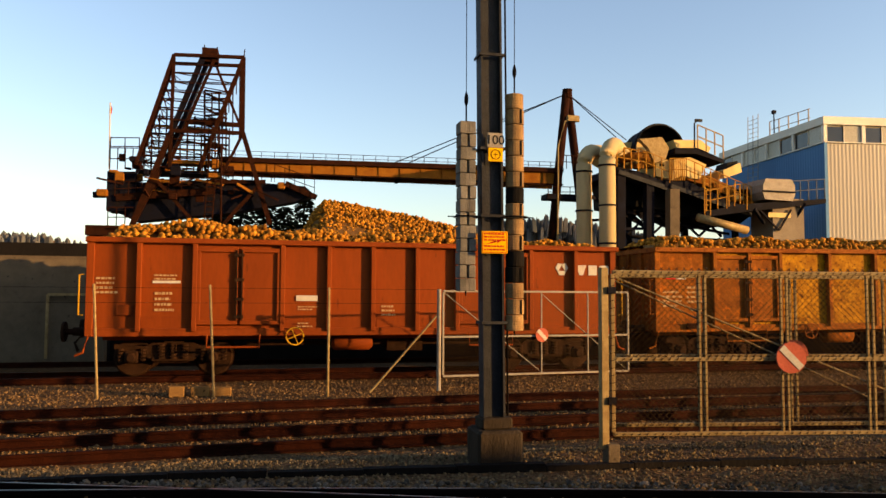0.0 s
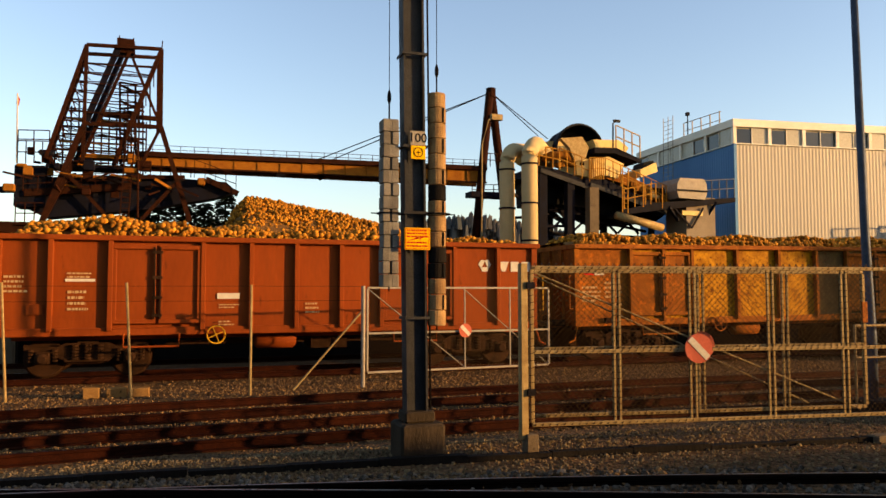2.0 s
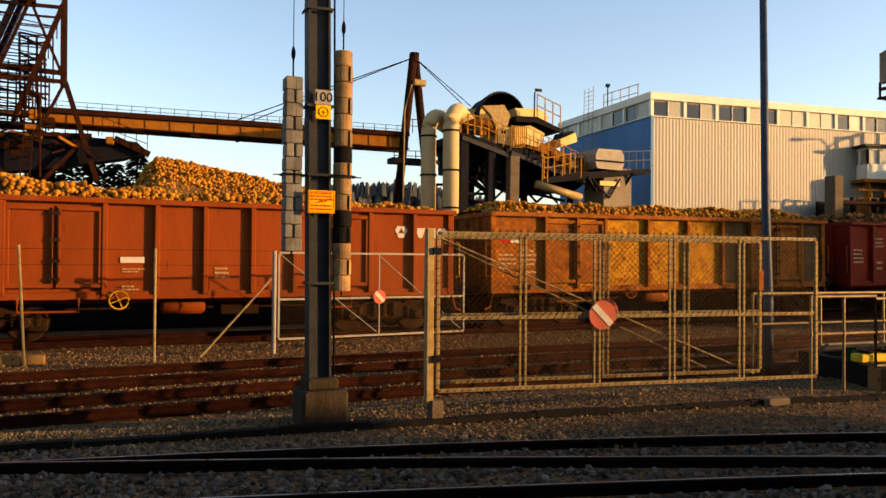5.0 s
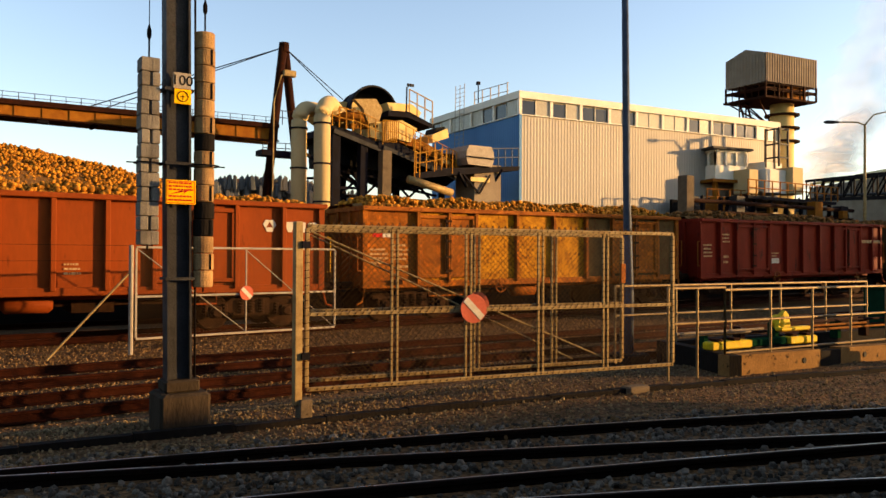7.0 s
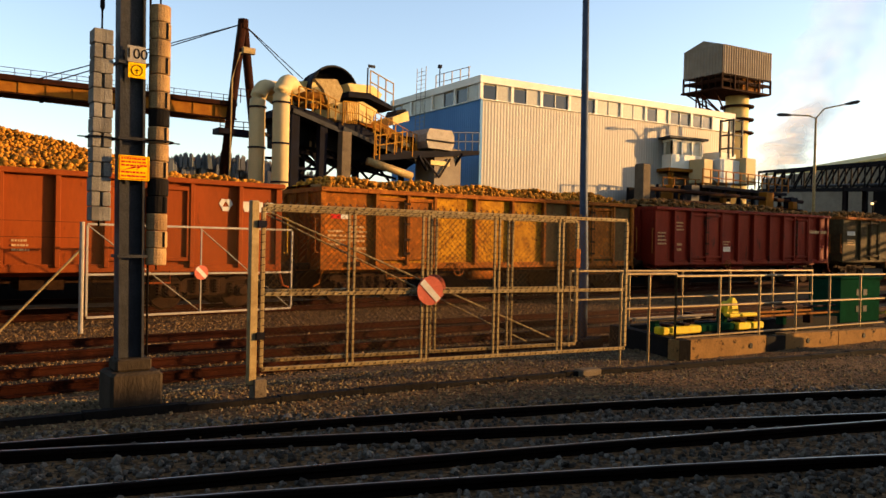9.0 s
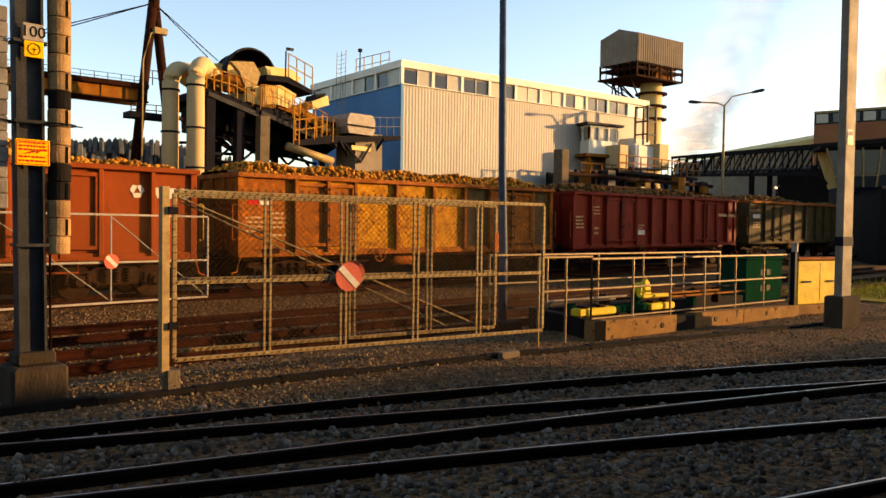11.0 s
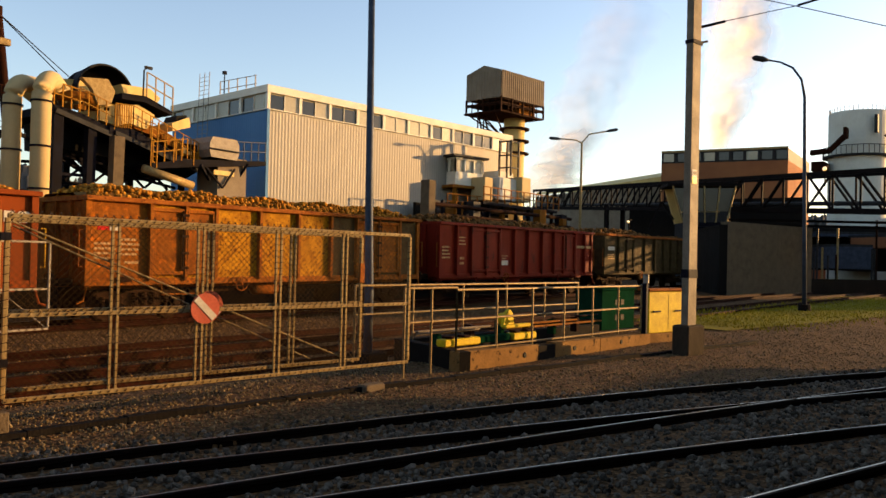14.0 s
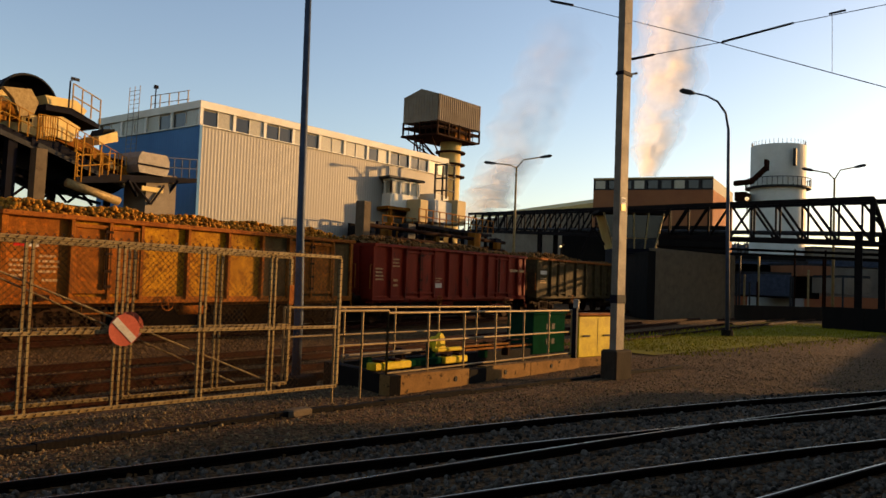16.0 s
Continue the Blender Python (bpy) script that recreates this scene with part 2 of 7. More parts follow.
# ---------- mesh helpers ----------
class Geo:
    """Collects vertices and faces for one mesh."""
    def __init__(self):
        self.v, self.f = [], []

    def quad(self, a, b, c, d):
        i = len(self.v)
        self.v += [tuple(a), tuple(b), tuple(c), tuple(d)]
        self.f.append((i, i + 1, i + 2, i + 3))
        return self

    def box(self, lo, hi, m=None, bevel=0.0):
        x0, y0, z0 = lo
        x1, y1, z1 = hi
        x0, x1, y0, y1, z0, z1 = min(x0, x1), max(x0, x1), min(y0, y1), max(y0, y1), min(z0, z1), max(z0, z1)
        i = len(self.v)
        if bevel:
            b = min(bevel, (x1 - x0) * .4, (y1 - y0) * .4, (z1 - z0) * .4)
            pts = []
            for (zz, e) in ((z0, b), (z0 + b, 0), (z1 - b, 0), (z1, b)):
                k = b if e == 0 else b * 1.0
                xa, xb, ya, yb = x0 + e, x1 - e, y0 + e, y1 - e
                pts += [(xa + k, ya, zz), (xb - k, ya, zz), (xb, ya + k, zz), (xb, yb - k, zz), (xb - k, yb, zz), (xa + k, yb, zz), (xa, yb - k, zz), (xa, ya + k, zz)]
            fs = [tuple(range(7, -1, -1)), tuple(range(24, 32))]
            for r in range(3):
                for s in range(8):
                    a, c = r * 8 + s, r * 8 + (s + 1) % 8
                    fs.append((a, c, c + 8, a + 8))
        else:
            pts = [(x0, y0, z0), (x1, y0, z0), (x1, y1, z0), (x0, y1, z0), (x0, y0, z1), (x1, y0, z1), (x1, y1, z1), (x0, y1, z1)]
            fs = [(3, 2, 1, 0), (4, 5, 6, 7), (0, 1, 5, 4), (1, 2, 6, 5), (2, 3, 7, 6), (3, 0, 4, 7)]
        if m is not None:
            pts = [tuple(m @ Vector(p)) for p in pts]
        self.v += pts
        self.f += [tuple(i + k for k in f) for f in fs]
        return self

    def tube(self, pts, r, n=8, cap=True, radii=None):
        """A round tube along points."""
        pts = [Vector(p) for p in pts]
        rings = []
        for k, p in enumerate(pts):
            d = (pts[min(k + 1, len(pts) - 1)] - pts[max(k - 1, 0)]).normalized()
            up = Vector((0, 0, 1)) if abs(d.z) < 0.95 else Vector((1, 0, 0))
            a = d.cross(up).normalized()
            b = a.cross(d)
            rr = radii[k] if radii else r
            i = len(self.v)
            for s in range(n):
                w = 2 * math.pi * (s + 0.5) / n
                self.v.append(tuple(p + a * (rr * math.cos(w)) + b * (rr * math.sin(w))))
            rings.append(i)
        for i, j in zip(rings, rings[1:]):
            for s in range(n):
                self.f.append((i + s, j + s, j + (s + 1) % n, i + (s + 1) % n))
        if cap:
            self.f.append(tuple(rings[0] + s for s in range(n)))
            self.f.append(tuple(rings[-1] + s for s in range(n - 1, -1, -1)))
        return self

    def beam(self, p, q, w, h=None):
        """A square bar from p to q."""
        h = h or w
        p, q = Vector(p), Vector(q)
        d = (q - p).normalized()
        up = Vector((0, 0, 1)) if abs(d.z) < 0.95 else Vector((0, 1, 0))
        a = d.cross(up).normalized() * (w / 2)
        b = a.normalized().cross(d) * (h / 2)
        i = len(self.v)
        for e in (p, q):
            self.v += [tuple(e - a - b), tuple(e + a - b), tuple(e + a + b), tuple(e - a + b)]
        self.f += [(i + 3, i + 2, i + 1, i), (i + 4, i + 5, i + 6, i + 7)]
        for s in range(4):
            t = (s + 1) % 4
            self.f.append((i + s, i + t, i + t + 4, i + s + 4))
        return self

    def poly(self, pts, vec):
        """A flat polygon pulled along vec into a solid."""
        n = len(pts)
        i = len(self.v)
        vec = Vector(vec)
        self.v += [tuple(p) for p in pts] + [tuple(Vector(p) + vec) for p in pts]
        self.f.append(tuple(i + s for s in range(n)))
        self.f.append(tuple(i + n + s for s in range(n - 1, -1, -1)))
        for s in range(n):
            t = (s + 1) % n
            self.f.append((i + s, i + n + s, i + n + t, i + t))
        return self

    def mesh(self, name, material, smooth=False):
        me = bpy.data.meshes.new(name)
        me.from_pydata(self.v, [], self.f)
        if material:
            me.materials.append(material)
        bm = bmesh.new()
        bm.from_mesh(me)
        bmesh.ops.recalc_face_normals(bm, faces=bm.faces) if len(bm.faces) < 30000 else None
        bm.to_mesh(me)
        bm.free()
        if smooth:
            me.polygons.foreach_set("use_smooth", [True] * len(me.polygons))
        me.update()
        return me


def part(name, geo, material, parent=None, label="", smooth=False, loc=None):
    ob = new(name, geo if isinstance(geo, bpy.types.Mesh) else geo.mesh(name, material, smooth))
    if parent:
        ob.parent = parent
    if loc is not None:
        ob.location = loc
    if label:
        ob["label"] = label
    return ob


def thing(name, label, category, group="", m=None, kind=""):
    e = tagged(new(name), label, category, group, kind)
    e.empty_display_size = 0.2
    if m is not None:
        e.matrix_basis = m
    return e


def lump(rnd, r, squash=0.8, detail=1):
    """A low uneven pebble: vertices and faces."""
    bm = bmesh.new()
    bmesh.ops.create_icosphere(bm, subdivisions=detail, radius=1)
    s = [rnd.uniform(0.75, 1.25) for _ in range(3)]
    v = [(p.co.x * r * s[0] * rnd.uniform(.85, 1.12), p.co.y * r * s[1] * rnd.uniform(.85, 1.12), p.co.z * r * s[2] * squash * rnd.uniform(.85, 1.12)) for p in bm.verts]
    f = [tuple(q.index for q in p.verts) for p in bm.faces]
    bm.free()
    return np.array(v), f


def beet_shape(rnd, detail=2):
    """A stubby turnip-like root, one unit wide."""
    bm = bmesh.new()
    bmesh.ops.create_icosphere(bm, subdivisions=detail, radius=1)
    v = []
    ph = rnd.uniform(0, 6)
    for p in bm.verts:
        x, y, z = p.co
        k = 1.0 - 0.42 * max(0, -z) ** 1.2
        v.append((x * k + 0.08 * math.sin(3 * y + ph), y * k, z * (1.45 if z < 0 else 0.8) + 0.07 * math.sin(4 * x + ph)))
    f = [tuple(q.index for q in p.verts) for p in bm.faces]
    bm.free()
    return np.array(v) * 0.5, f


def scatter(name, material, shapes, places, sizes, rnd, tilt=True):
    """One mesh of many small copies, each turned and sized on its own."""
    V, F, o = [], [], 0
    for (x, y, z), s in zip(places, sizes):
        sv, sf = rnd.choice(shapes)
        R = np.array(Euler((rnd.uniform(0, 6.3), rnd.uniform(0, 6.3), rnd.uniform(0, 6.3)) if tilt else (0, 0, rnd.uniform(0, 6.3))).to_matrix())
        V.append(sv @ R.T * s + np.array((x, y, z)))
        F += [tuple(o + k for k in f) for f in sf]
        o += len(sv)
    me = bpy.data.meshes.new(name)
    me.from_pydata(np.concatenate(V).tolist(), [], F)
    me.materials.append(material)
    me.polygons.foreach_set("use_smooth", [True] * len(me.polygons))
    return new(name, me)


def text(body, size, material, m, parent, name="lettering", extrude=0.002):
    c = bpy.data.curves.new(name, "FONT")
    c.body, c.size, c.extrude, c.align_x, c.align_y = body, size, extrude, "CENTER", "CENTER"
    tmp = bpy.data.objects.new(name, c)
    scene.collection.objects.link(tmp)
    dg = bpy.context.evaluated_depsgraph_get()
    me = bpy.data.meshes.new_from_object(tmp.evaluated_get(dg))
    bpy.data.objects.remove(tmp)
    me.materials.clear()
    me.materials.append(material)
    ob = new(name, me)
    ob.parent = parent
    ob.matrix_basis = m
    return ob


# ---------- ground ----------
def ground_z(x, y):
    s = min(1.0, max(0.0, (y + 9.6) / 1.4))
    s = s * s * (3 - 2 * s)
    r = min(1.0, max(0.0, (x - 8) / 30))
    return -0.16 * s * (1 - r) + 0.0


def bend(x, x0, y0, slope, curve, lo=-9.5, hi=9.0):
    xc = min(hi, max(lo, x))
    d = xc - x0
    y = y0 + slope * d + curve * d * d
    return y + (slope + 2 * curve * d) * (x - xc)


g = Geo()
xs = [-300, -120, -60, -30] + [-20 + 1.0 * k for k in range(60)] + [45, 55, 70, 90, 130, 200, 400, 900]
ys = [-300, -120, -60, -40, -30] + [-24 + 0.7 * k for k in range(46)] + [12, 18, 30, 50, 80, 130, 220, 400, 900]
for yy in ys:
    for xx in xs:
        zz = ground_z(xx, yy) + (0.025 * noise.noise((xx * .7, yy * .7, 0)) if -25 < xx < 45 and -24 < yy < 10 else 0)
        g.v.append((xx, yy, zz))
nx = len(xs)
for j in range(len(ys) - 1):
    for i in range(nx - 1):
        a = j * nx + i
        g.f.append((a, a + 1, a + nx + 1, a + nx))
M["earth"] = mat("gritty brown grey yard ground", (0.315, 0.225, 0.135), (0.20, 0.145, 0.098), 0.95, 0, 0.8, 55, 0.9, 0.9, col3=(0.21, 0.17, 0.125), spots=0.56)
en = M["earth"].node_tree
vo = en.nodes.new("ShaderNodeTexVoronoi")
vo.inputs["Scale"].default_value = 24
etc_ = en.nodes.new("ShaderNodeTexCoord")
en.links.new(etc_.outputs["Object"], vo.inputs["Vector"])
ehs = [n for n in en.nodes if n.type == "HUE_SAT"][0]
emr = en.nodes.new("ShaderNodeMapRange")
emr.inputs["To Min"].default_value, emr.inputs["To Max"].default_value = 0.45, 1.9
esp = en.nodes.new("ShaderNodeSeparateColor")
en.links.new(vo.outputs["Color"], esp.inputs[0])
en.links.new(esp.outputs[0], emr.inputs[0])
en.links.new(emr.outputs[0], ehs.inputs["Value"])
ebp = [n for n in en.nodes if n.type == "BUMP"][0]
ebp.inputs["Strength"].default_value, ebp.inputs["Distance"].default_value = 0.9, 0.03
en.links.new(vo.outputs["Distance"], ebp.inputs["Height"])
tagged(part("ground", g, M["earth"], smooth=True), "gritty brown yard ground with ballast", "ground", kind="structure")


# ---------- rails ----------
def rail_line(name, fn, x0, x1, ztop, side, top, label, step=0.75):
    """One rail: foot, web and head swept along y = fn(x)."""
    th = thing(name, label, "rail", "running rails")
    prof = [(-0.062, -0.15), (0.062, -0.15), (0.062, -0.135), (0.012, -0.12), (0.010, -0.045), (0.034, -0.035), (0.034, -0.004), (0.028, 0.0), (-0.028, 0.0), (-0.034, -0.004), (-0.034, -0.035), (-0.010, -0.045), (-0.012, -0.12), (-0.062, -0.135)]
    g, h = Geo(), Geo()
    n = int((x1 - x0) / step) + 1
    k = len(prof)
    for i in range(n + 1):
        x = x0 + (x1 - x0) * i / n
        y = fn(x)
        s = (fn(x + .05) - fn(x - .05)) / .1
        L_ = math.sqrt(1 + s * s)
        nxv, nyv = -s / L_, 1 / L_
        for a, b in prof:
            g.v.append((x + nxv * a, y + nyv * a, ztop(x) + b))
        for a in (-0.004, 0.016):
            h.v.append((x + nxv * a, y + nyv * a, ztop(x) + 0.002))
        if i:
            o = (i - 1) * k
            for q in range(k):
                g.f.append((o + q, o + (q + 1) % k, o + k + (q + 1) % k, o + k + q))
            o = (i - 1) * 2
            h.f.append((o, o + 1, o + 3, o + 2))
    part("rail_body", g, side, th)
    part("rail_head", h, top, th, "worn running surface")
    return th


n1 = lambda x: bend(x, -2.9, -12.35, -.299, -.0095)
n2 = lambda x: bend(x, -3.49, -13.0, -.403, -.0054)
n3 = lambda x: bend(x, -4.01, -13.57, -.289, -.0044)
n4 = lambda x: bend(x, -4.5, -14.11, -.395, -.0095)
n5 = lambda x: bend(x, -2.5, -16.5, -.31, -.0040)
near = lambda x: 0.10
RA = lambda x: bend(x, -5.3, -3.85, .045, -.004, -12, 2)
RB = lambda x: bend(x, -5.3, -5.2, .045, -.004, -12, 2)
RC = lambda x: bend(x, -5.6, -6.62, .045, -.005, -12, 2)
RD = lambda x: bend(x, -6.2, -7.85, .045, -.005, -12, 2)
midz = lambda x: 0.0 + 0.16 * min(1, max(0, (x - 8) / 30))
for fn in (n1, n2, n3, n4, n5):
    rail_line("rail", fn, -45, 60, near, M["railside"], M["railtop"], "dark steel rail with a shiny head on ballast")
for fn in (RA, RB, RC, RD):
    rail_line("rail", fn, -45, 90, midz, M["railrust"], M["railrust"], "red rusted siding rail on ballast")
WZ = lambda x: 0.009 * max(0.0, x - 0.5)
for yy in (0.72, 2.16):
    rail_line("rail", lambda x, yy=yy: yy, -45, 60, WZ, M["railrust"], M["railtop"], "rusty siding rail below the wagons", 2.0)
for yy in (5.2, 6.64):
    rail_line("rail", lambda x, yy=yy: yy, -45, 60, lambda x: 0.0, M["railrust"], M["railrust"], "rusty siding rail behind the wagons", 3.0)


# ---------- goods wagons ----------
def bogie(parent, x, mt):
    b = part("bogie", Geo(), mt, parent)
    g = Geo()
    for y in (0.40, 2.44):
        prof = [(-1.28, .78), (-.62, .72), (-.45, .80), (.45, .80), (.62, .72), (1.28, .78), (1.28, .64), (.72, .56), (.46, .40), (-.46, .40), (-.72, .56), (-1.28, .64)]
        g.poly([(x + u, y, w) for u, w in prof], (0, .06, 0))
        g.beam((x - .46, y + .02, .42), (x + .46, y + .02, .42), .12, .07)
    g.box((x - .22, .5, .62), (x + .22, 2.4, .84))
    part("bogie_frame", g, mt, b)
    for s in (-.26, 0, .26):
        sp = Geo()
        for k in range(5):
            sp.tube([(x + s, .37, .44 + k * .07), (x + s, .37, .485 + k * .07)], .085, 10)
        part("spring", sp, mt, b)
    for s in (-0.9, 0.9):
        for y0, y1 in ((0.655, 0.79), (2.11, 2.245)):
            w = Geo()
            rim = [(x + s, y0, .46), (x + s, y0 + .02, .46), (x + s, y1 - .03, .46), (x + s, y1 - .03, .46), (x + s, y1, .46)]
            w.tube(rim, .43, 28, radii=[.40, .43, .43, .46, .46])
            part("wheel", w, mt, b)
        a = Geo()
        a.box((x + s - .15, .30, .34), (x + s + .15, .50, .62), bevel=.03)
        a.tube([(x + s, .22, .47), (x + s, .25, .47), (x + s, .32, .47)], .12, 14, radii=[.08, .12, .12])
        for k in (-.24, .24):
            for q in range(4):
                a.tube([(x + s + k, .38, .40 + q * .075), (x + s + k, .38, .445 + q * .075)], .07, 8)
        part("axle_box", a, mt, b)
    part("brake_beam", Geo().beam((x - .42, .55, .36), (x + .42, .55, .36), .06).beam((x - .42, .6, .3), (x - .36, .6, .62), .1, .05).beam((x + .42, .6, .3), (x + .36, .6, .62), .1, .05), mt, b)
    return b


def wagon(label, m, body, ribs, doors, panelmats=None, rimmat=None, L=12.8, railmat=None, top=3.2, sill=1.03, group="goods wagons"):
    """An open bogie wagon; x along it from its end, y = 0 its near side, rails at z = 0."""
    W, th = 2.9, 0.06
    w = thing("open_goods_wagon", label, "goods wagon", group, m)
    part("floor", Geo().box((.1, th, 1.15), (L - .1, W - th, 1.25)), M["under"], w)
    part("side_wall", Geo().box((.08, W - th, sill), (L - .08, W, top - .1)), body, w)
    for x in (0.06, L - .12):
        e = part("end_wall", Geo().box((x, 0.0, sill), (x + .06, W, top - .1)), body, w)
        for y in (.7, 1.45, 2.2):
            part("end_rib", Geo().box((x - .07 if x < 1 else x + .06, y - .06, sill), (x if x < 1 else x + .13, y + .06, top - .1)), body, e)
    edges = [0.12] + list(ribs) + [L - .12]
    for k, (a, b) in enumerate(zip(edges, edges[1:])):
        pm = panelmats[k] if panelmats else body
        part("side_panel", Geo().box((a, 0.02, sill + .12), (b, th + .02, top - .1)), pm, w)
    for a in edges[1:-1]:
        g = Geo().box((a - .055, -.125, sill + .05), (a + .055, .018, top - .12), bevel=.012)
        part("rib", g, body, w)
    for a in (edges[0], edges[-1]):
        part("corner_post", Geo().box((a - .1, -.06, sill - .05), (a + .06, .1, top - .1), bevel=.012), body, w)
    r = Geo().box((0, -.13, top - .12), (L, .04, top), bevel=.015)
    r.box((0, W - .06, top - .12), (L, W + .08, top)).box((0, .04, top - .12), (.13, W - .06, top)).box((L - .13, .04, top - .12), (L, W - .06, top))
    part("top_rim", r, rimmat or body, w)
    part("sole_bar", Geo().box((.05, -.05, sill - .06), (L - .05, .10, sill + .12), bevel=.012).box((.3, .5, .86), (L - .3, .7, 1.15)).box((.3, 2.2, .86), (L - .3, 2.4, 1.15)), body, w)
    for (a, b) in doors:
        d = part("door", Geo().box((a + .05, -.035, sill + .20), (b - .05, .018, top - .2), bevel=.01), body, w)
        mid = (a + b) / 2
        for p, q in ((a + .05, mid - .03), (mid + .03, b - .05)):
            g = Geo()
            for z0, z1 in ((sill + .2, sill + .29), (top - .30, top - .2)):
                g.box((p, -.10, z0), (q, -.037, z1), bevel=.01)
            for x0, x1 in ((p, p + .08), (q - .08, q)):
                g.box((x0, -.101, sill + .291), (x1, -.038, top - .301), bevel=.01)
            part("door_frame", g, body, d)
        g = Geo().tube([(mid - .06, -.11, sill + .3), (mid - .06, -.11, top - .25)], .022, 6).tube([(mid + .06, -.11, sill + .3), (mid + .06, -.11, top - .25)], .022, 6)
        for z in (sill + .35, sill + .75, sill + 1.2, top - .4):
            g.box((mid - .11, -.13, z), (mid + .11, -.09, z + .07))
        part("locking_bar", g, M["under"], d)
        part("door_step", Geo().tube([(a + .3, -.12, sill - .02), (a + .3, -.14, .72), (b - .5, -.14, .72), (b - .5, -.12, sill - .02)], .025, 6), body, w)
    for x, s in ((0, -1), (L, 1)):
        for y in (.57, 2.33):
            g = Geo().tube([(x, y, 1.06), (x + s * .34, y, 1.06)], .1, 12).tube([(x + s * .34, y, 1.06), (x + s * .5, y, 1.06)], .07, 12)
            part("buffer", g.tube([(x + s * .5, y, 1.06), (x + s * .56, y, 1.06)], .23, 20), M["under"], w)
        part("coupling", Geo().box((x, 1.38, .95), (x + s * .3, 1.52, 1.1)).tube([(x + s * .3, 1.45, 1.0), (x + s * .5, 1.45, .75), (x + s * .42, 1.45, .55)], .035, 6), M["under"], w)
        xx = x + s * .12
        part("grab_rail", Geo().tube([(xx - s * .1, -.02, 1.45), (xx, -.03, 1.45), (xx, -.03, 2.35), (xx - s * .1, -.02, 2.35)], .018, 6), railmat or M["rimrust"], w)
        part("end_step", Geo().tube([(x + s * -.1, -.03, 1.0), (x + s * .0, -.05, .62), (x + s * .16, -.05, .56)], .03, 6), body, w)
    for x in (1.85, L - 1.85):
        bogie(w, x, M["under"])
    part("air_tank", Geo().tube([(L * .5 - .9, .55, .78), (L * .5 - .82, .55, .78), (L * .5 + .02, .55, .78), (L * .5 + .1, .55, .78)], .2, 16, radii=[.12, .2, .2, .12]), body, w, smooth=True)
    hw = Geo().tube([(4.6 + .2 * math.cos(a * math.pi / 8), -.17, .96 + .2 * math.sin(a * math.pi / 8)) for a in range(17)], .018, 6, cap=False)
    for a in range(4):
        hw.beam((4.6, -.17, .96), (4.6 + .19 * math.cos(a * 1.57 + .4), -.17, .96 + .19 * math.sin(a * 1.57 + .4)), .02)
    hw.tube([(4.6, -.19, .96), (4.6, .1, .96)], .03, 8)
    part("brake_handwheel", hw, railmat or M["rimrust"], w)
    part("tie_bar", Geo().box((3.5, .8, .7), (L - 3.5, .9, .8)).box((L * .5 + .5, .7, .55), (L * .5 + 1.4, 2.2, .86)), M["under"], w)
    return w


def bars(parent, x0, z0, w, h, rows, material=None, y=-.004, fill=.8, rnd=random.Random(5)):
    """Unreadable stencilled writing: rows of short bars."""
    g = Geo()
    rh = h / rows
    for r in range(rows):
        x = x0
        end = x0 + w * rnd.uniform(.7, 1.0)
        while x < end:
            l = rnd.uniform(.025, .09)
            g.box((x, y - .003, z0 + r * rh + rh * .15), (min(x + l, end), y, z0 + r * rh + rh * .15 + rh * .45))
            x += l + .02
    return tagged(part("stencil_text", g, material or M["stencil"], parent), kind="stuff")


def plate(parent, x0, z0, w, h, material, y=-.004, name="plate"):
    return part(name, Geo().box((x0, y - .006, z0), (x0 + w, y, z0 + h)), material, parent)


# wagon one: oxide red, fresh paint
ribs1 = [1.13, 2.33, 4.30, 5.38, 6.43, 7.51, 8.51, 10.42, 11.62]
W1 = wagon("oxide red open bogie wagon heaped with sugar beet", pose(-12.8, 0, 0), M["oxide"], ribs1, [(2.33, 4.30), (8.51, 10.42)], railmat=M["railyellow"])
bars(W1, .22, 1.92, .52, .42, 4)
bars(W1, 1.45, 2.24, .62, .16, 2)
plate(W1, 1.42, 2.17, .60, .06, M["white"])
bars(W1, 1.47, 1.52, .42, .5, 4, fill=.5)
plate(W1, 4.62, 1.78, .50, .13, M["white"])
bars(W1, 4.66, 1.56, .48, .12, 2)
bars(W1, 6.65, 1.42, .36, .3, 3)
bars(W1, 4.66, 1.16, .34, .14, 2, y=-.06)
part("card_holder", Geo().box((.66, -.03, 1.44), (1.0, .018, 1.68), bevel=.012), M["oxide"], W1)
for a in range(3):
    c, s = math.cos(a * 2.094 + .52), math.sin(a * 2.094 + .52)
    q = [(-.12, -.05), (.12, -.05), (.07, .06), (-.07, .06)]
    part("emblem", Geo().poly([(11.28 + (u * -s + (v + .1) * c), .014, 2.62 + (u * c + (v + .1) * s)) for u, v in q], (0, -.012, 0)), M["white"], W1, "white emblem")
for pts in ([(0, 0), (.3, 0), (.2, -.3), (.1, -.3)], [(.36, 0), (.6, 0), (.6, -.3), (.36, -.3)], [(.7, 0), (.92, 0), (.98, -.08), (.98, -.22), (.92, -.3), (.7, -.3), (.65, -.22), (.65, -.08)]):
    part("emblem", Geo().poly([(11.67 + u * .95, .014, 2.72 + v * .85) for u, v in pts], (0, -.012, 0)), M["white"], W1, "plain white emblem block")

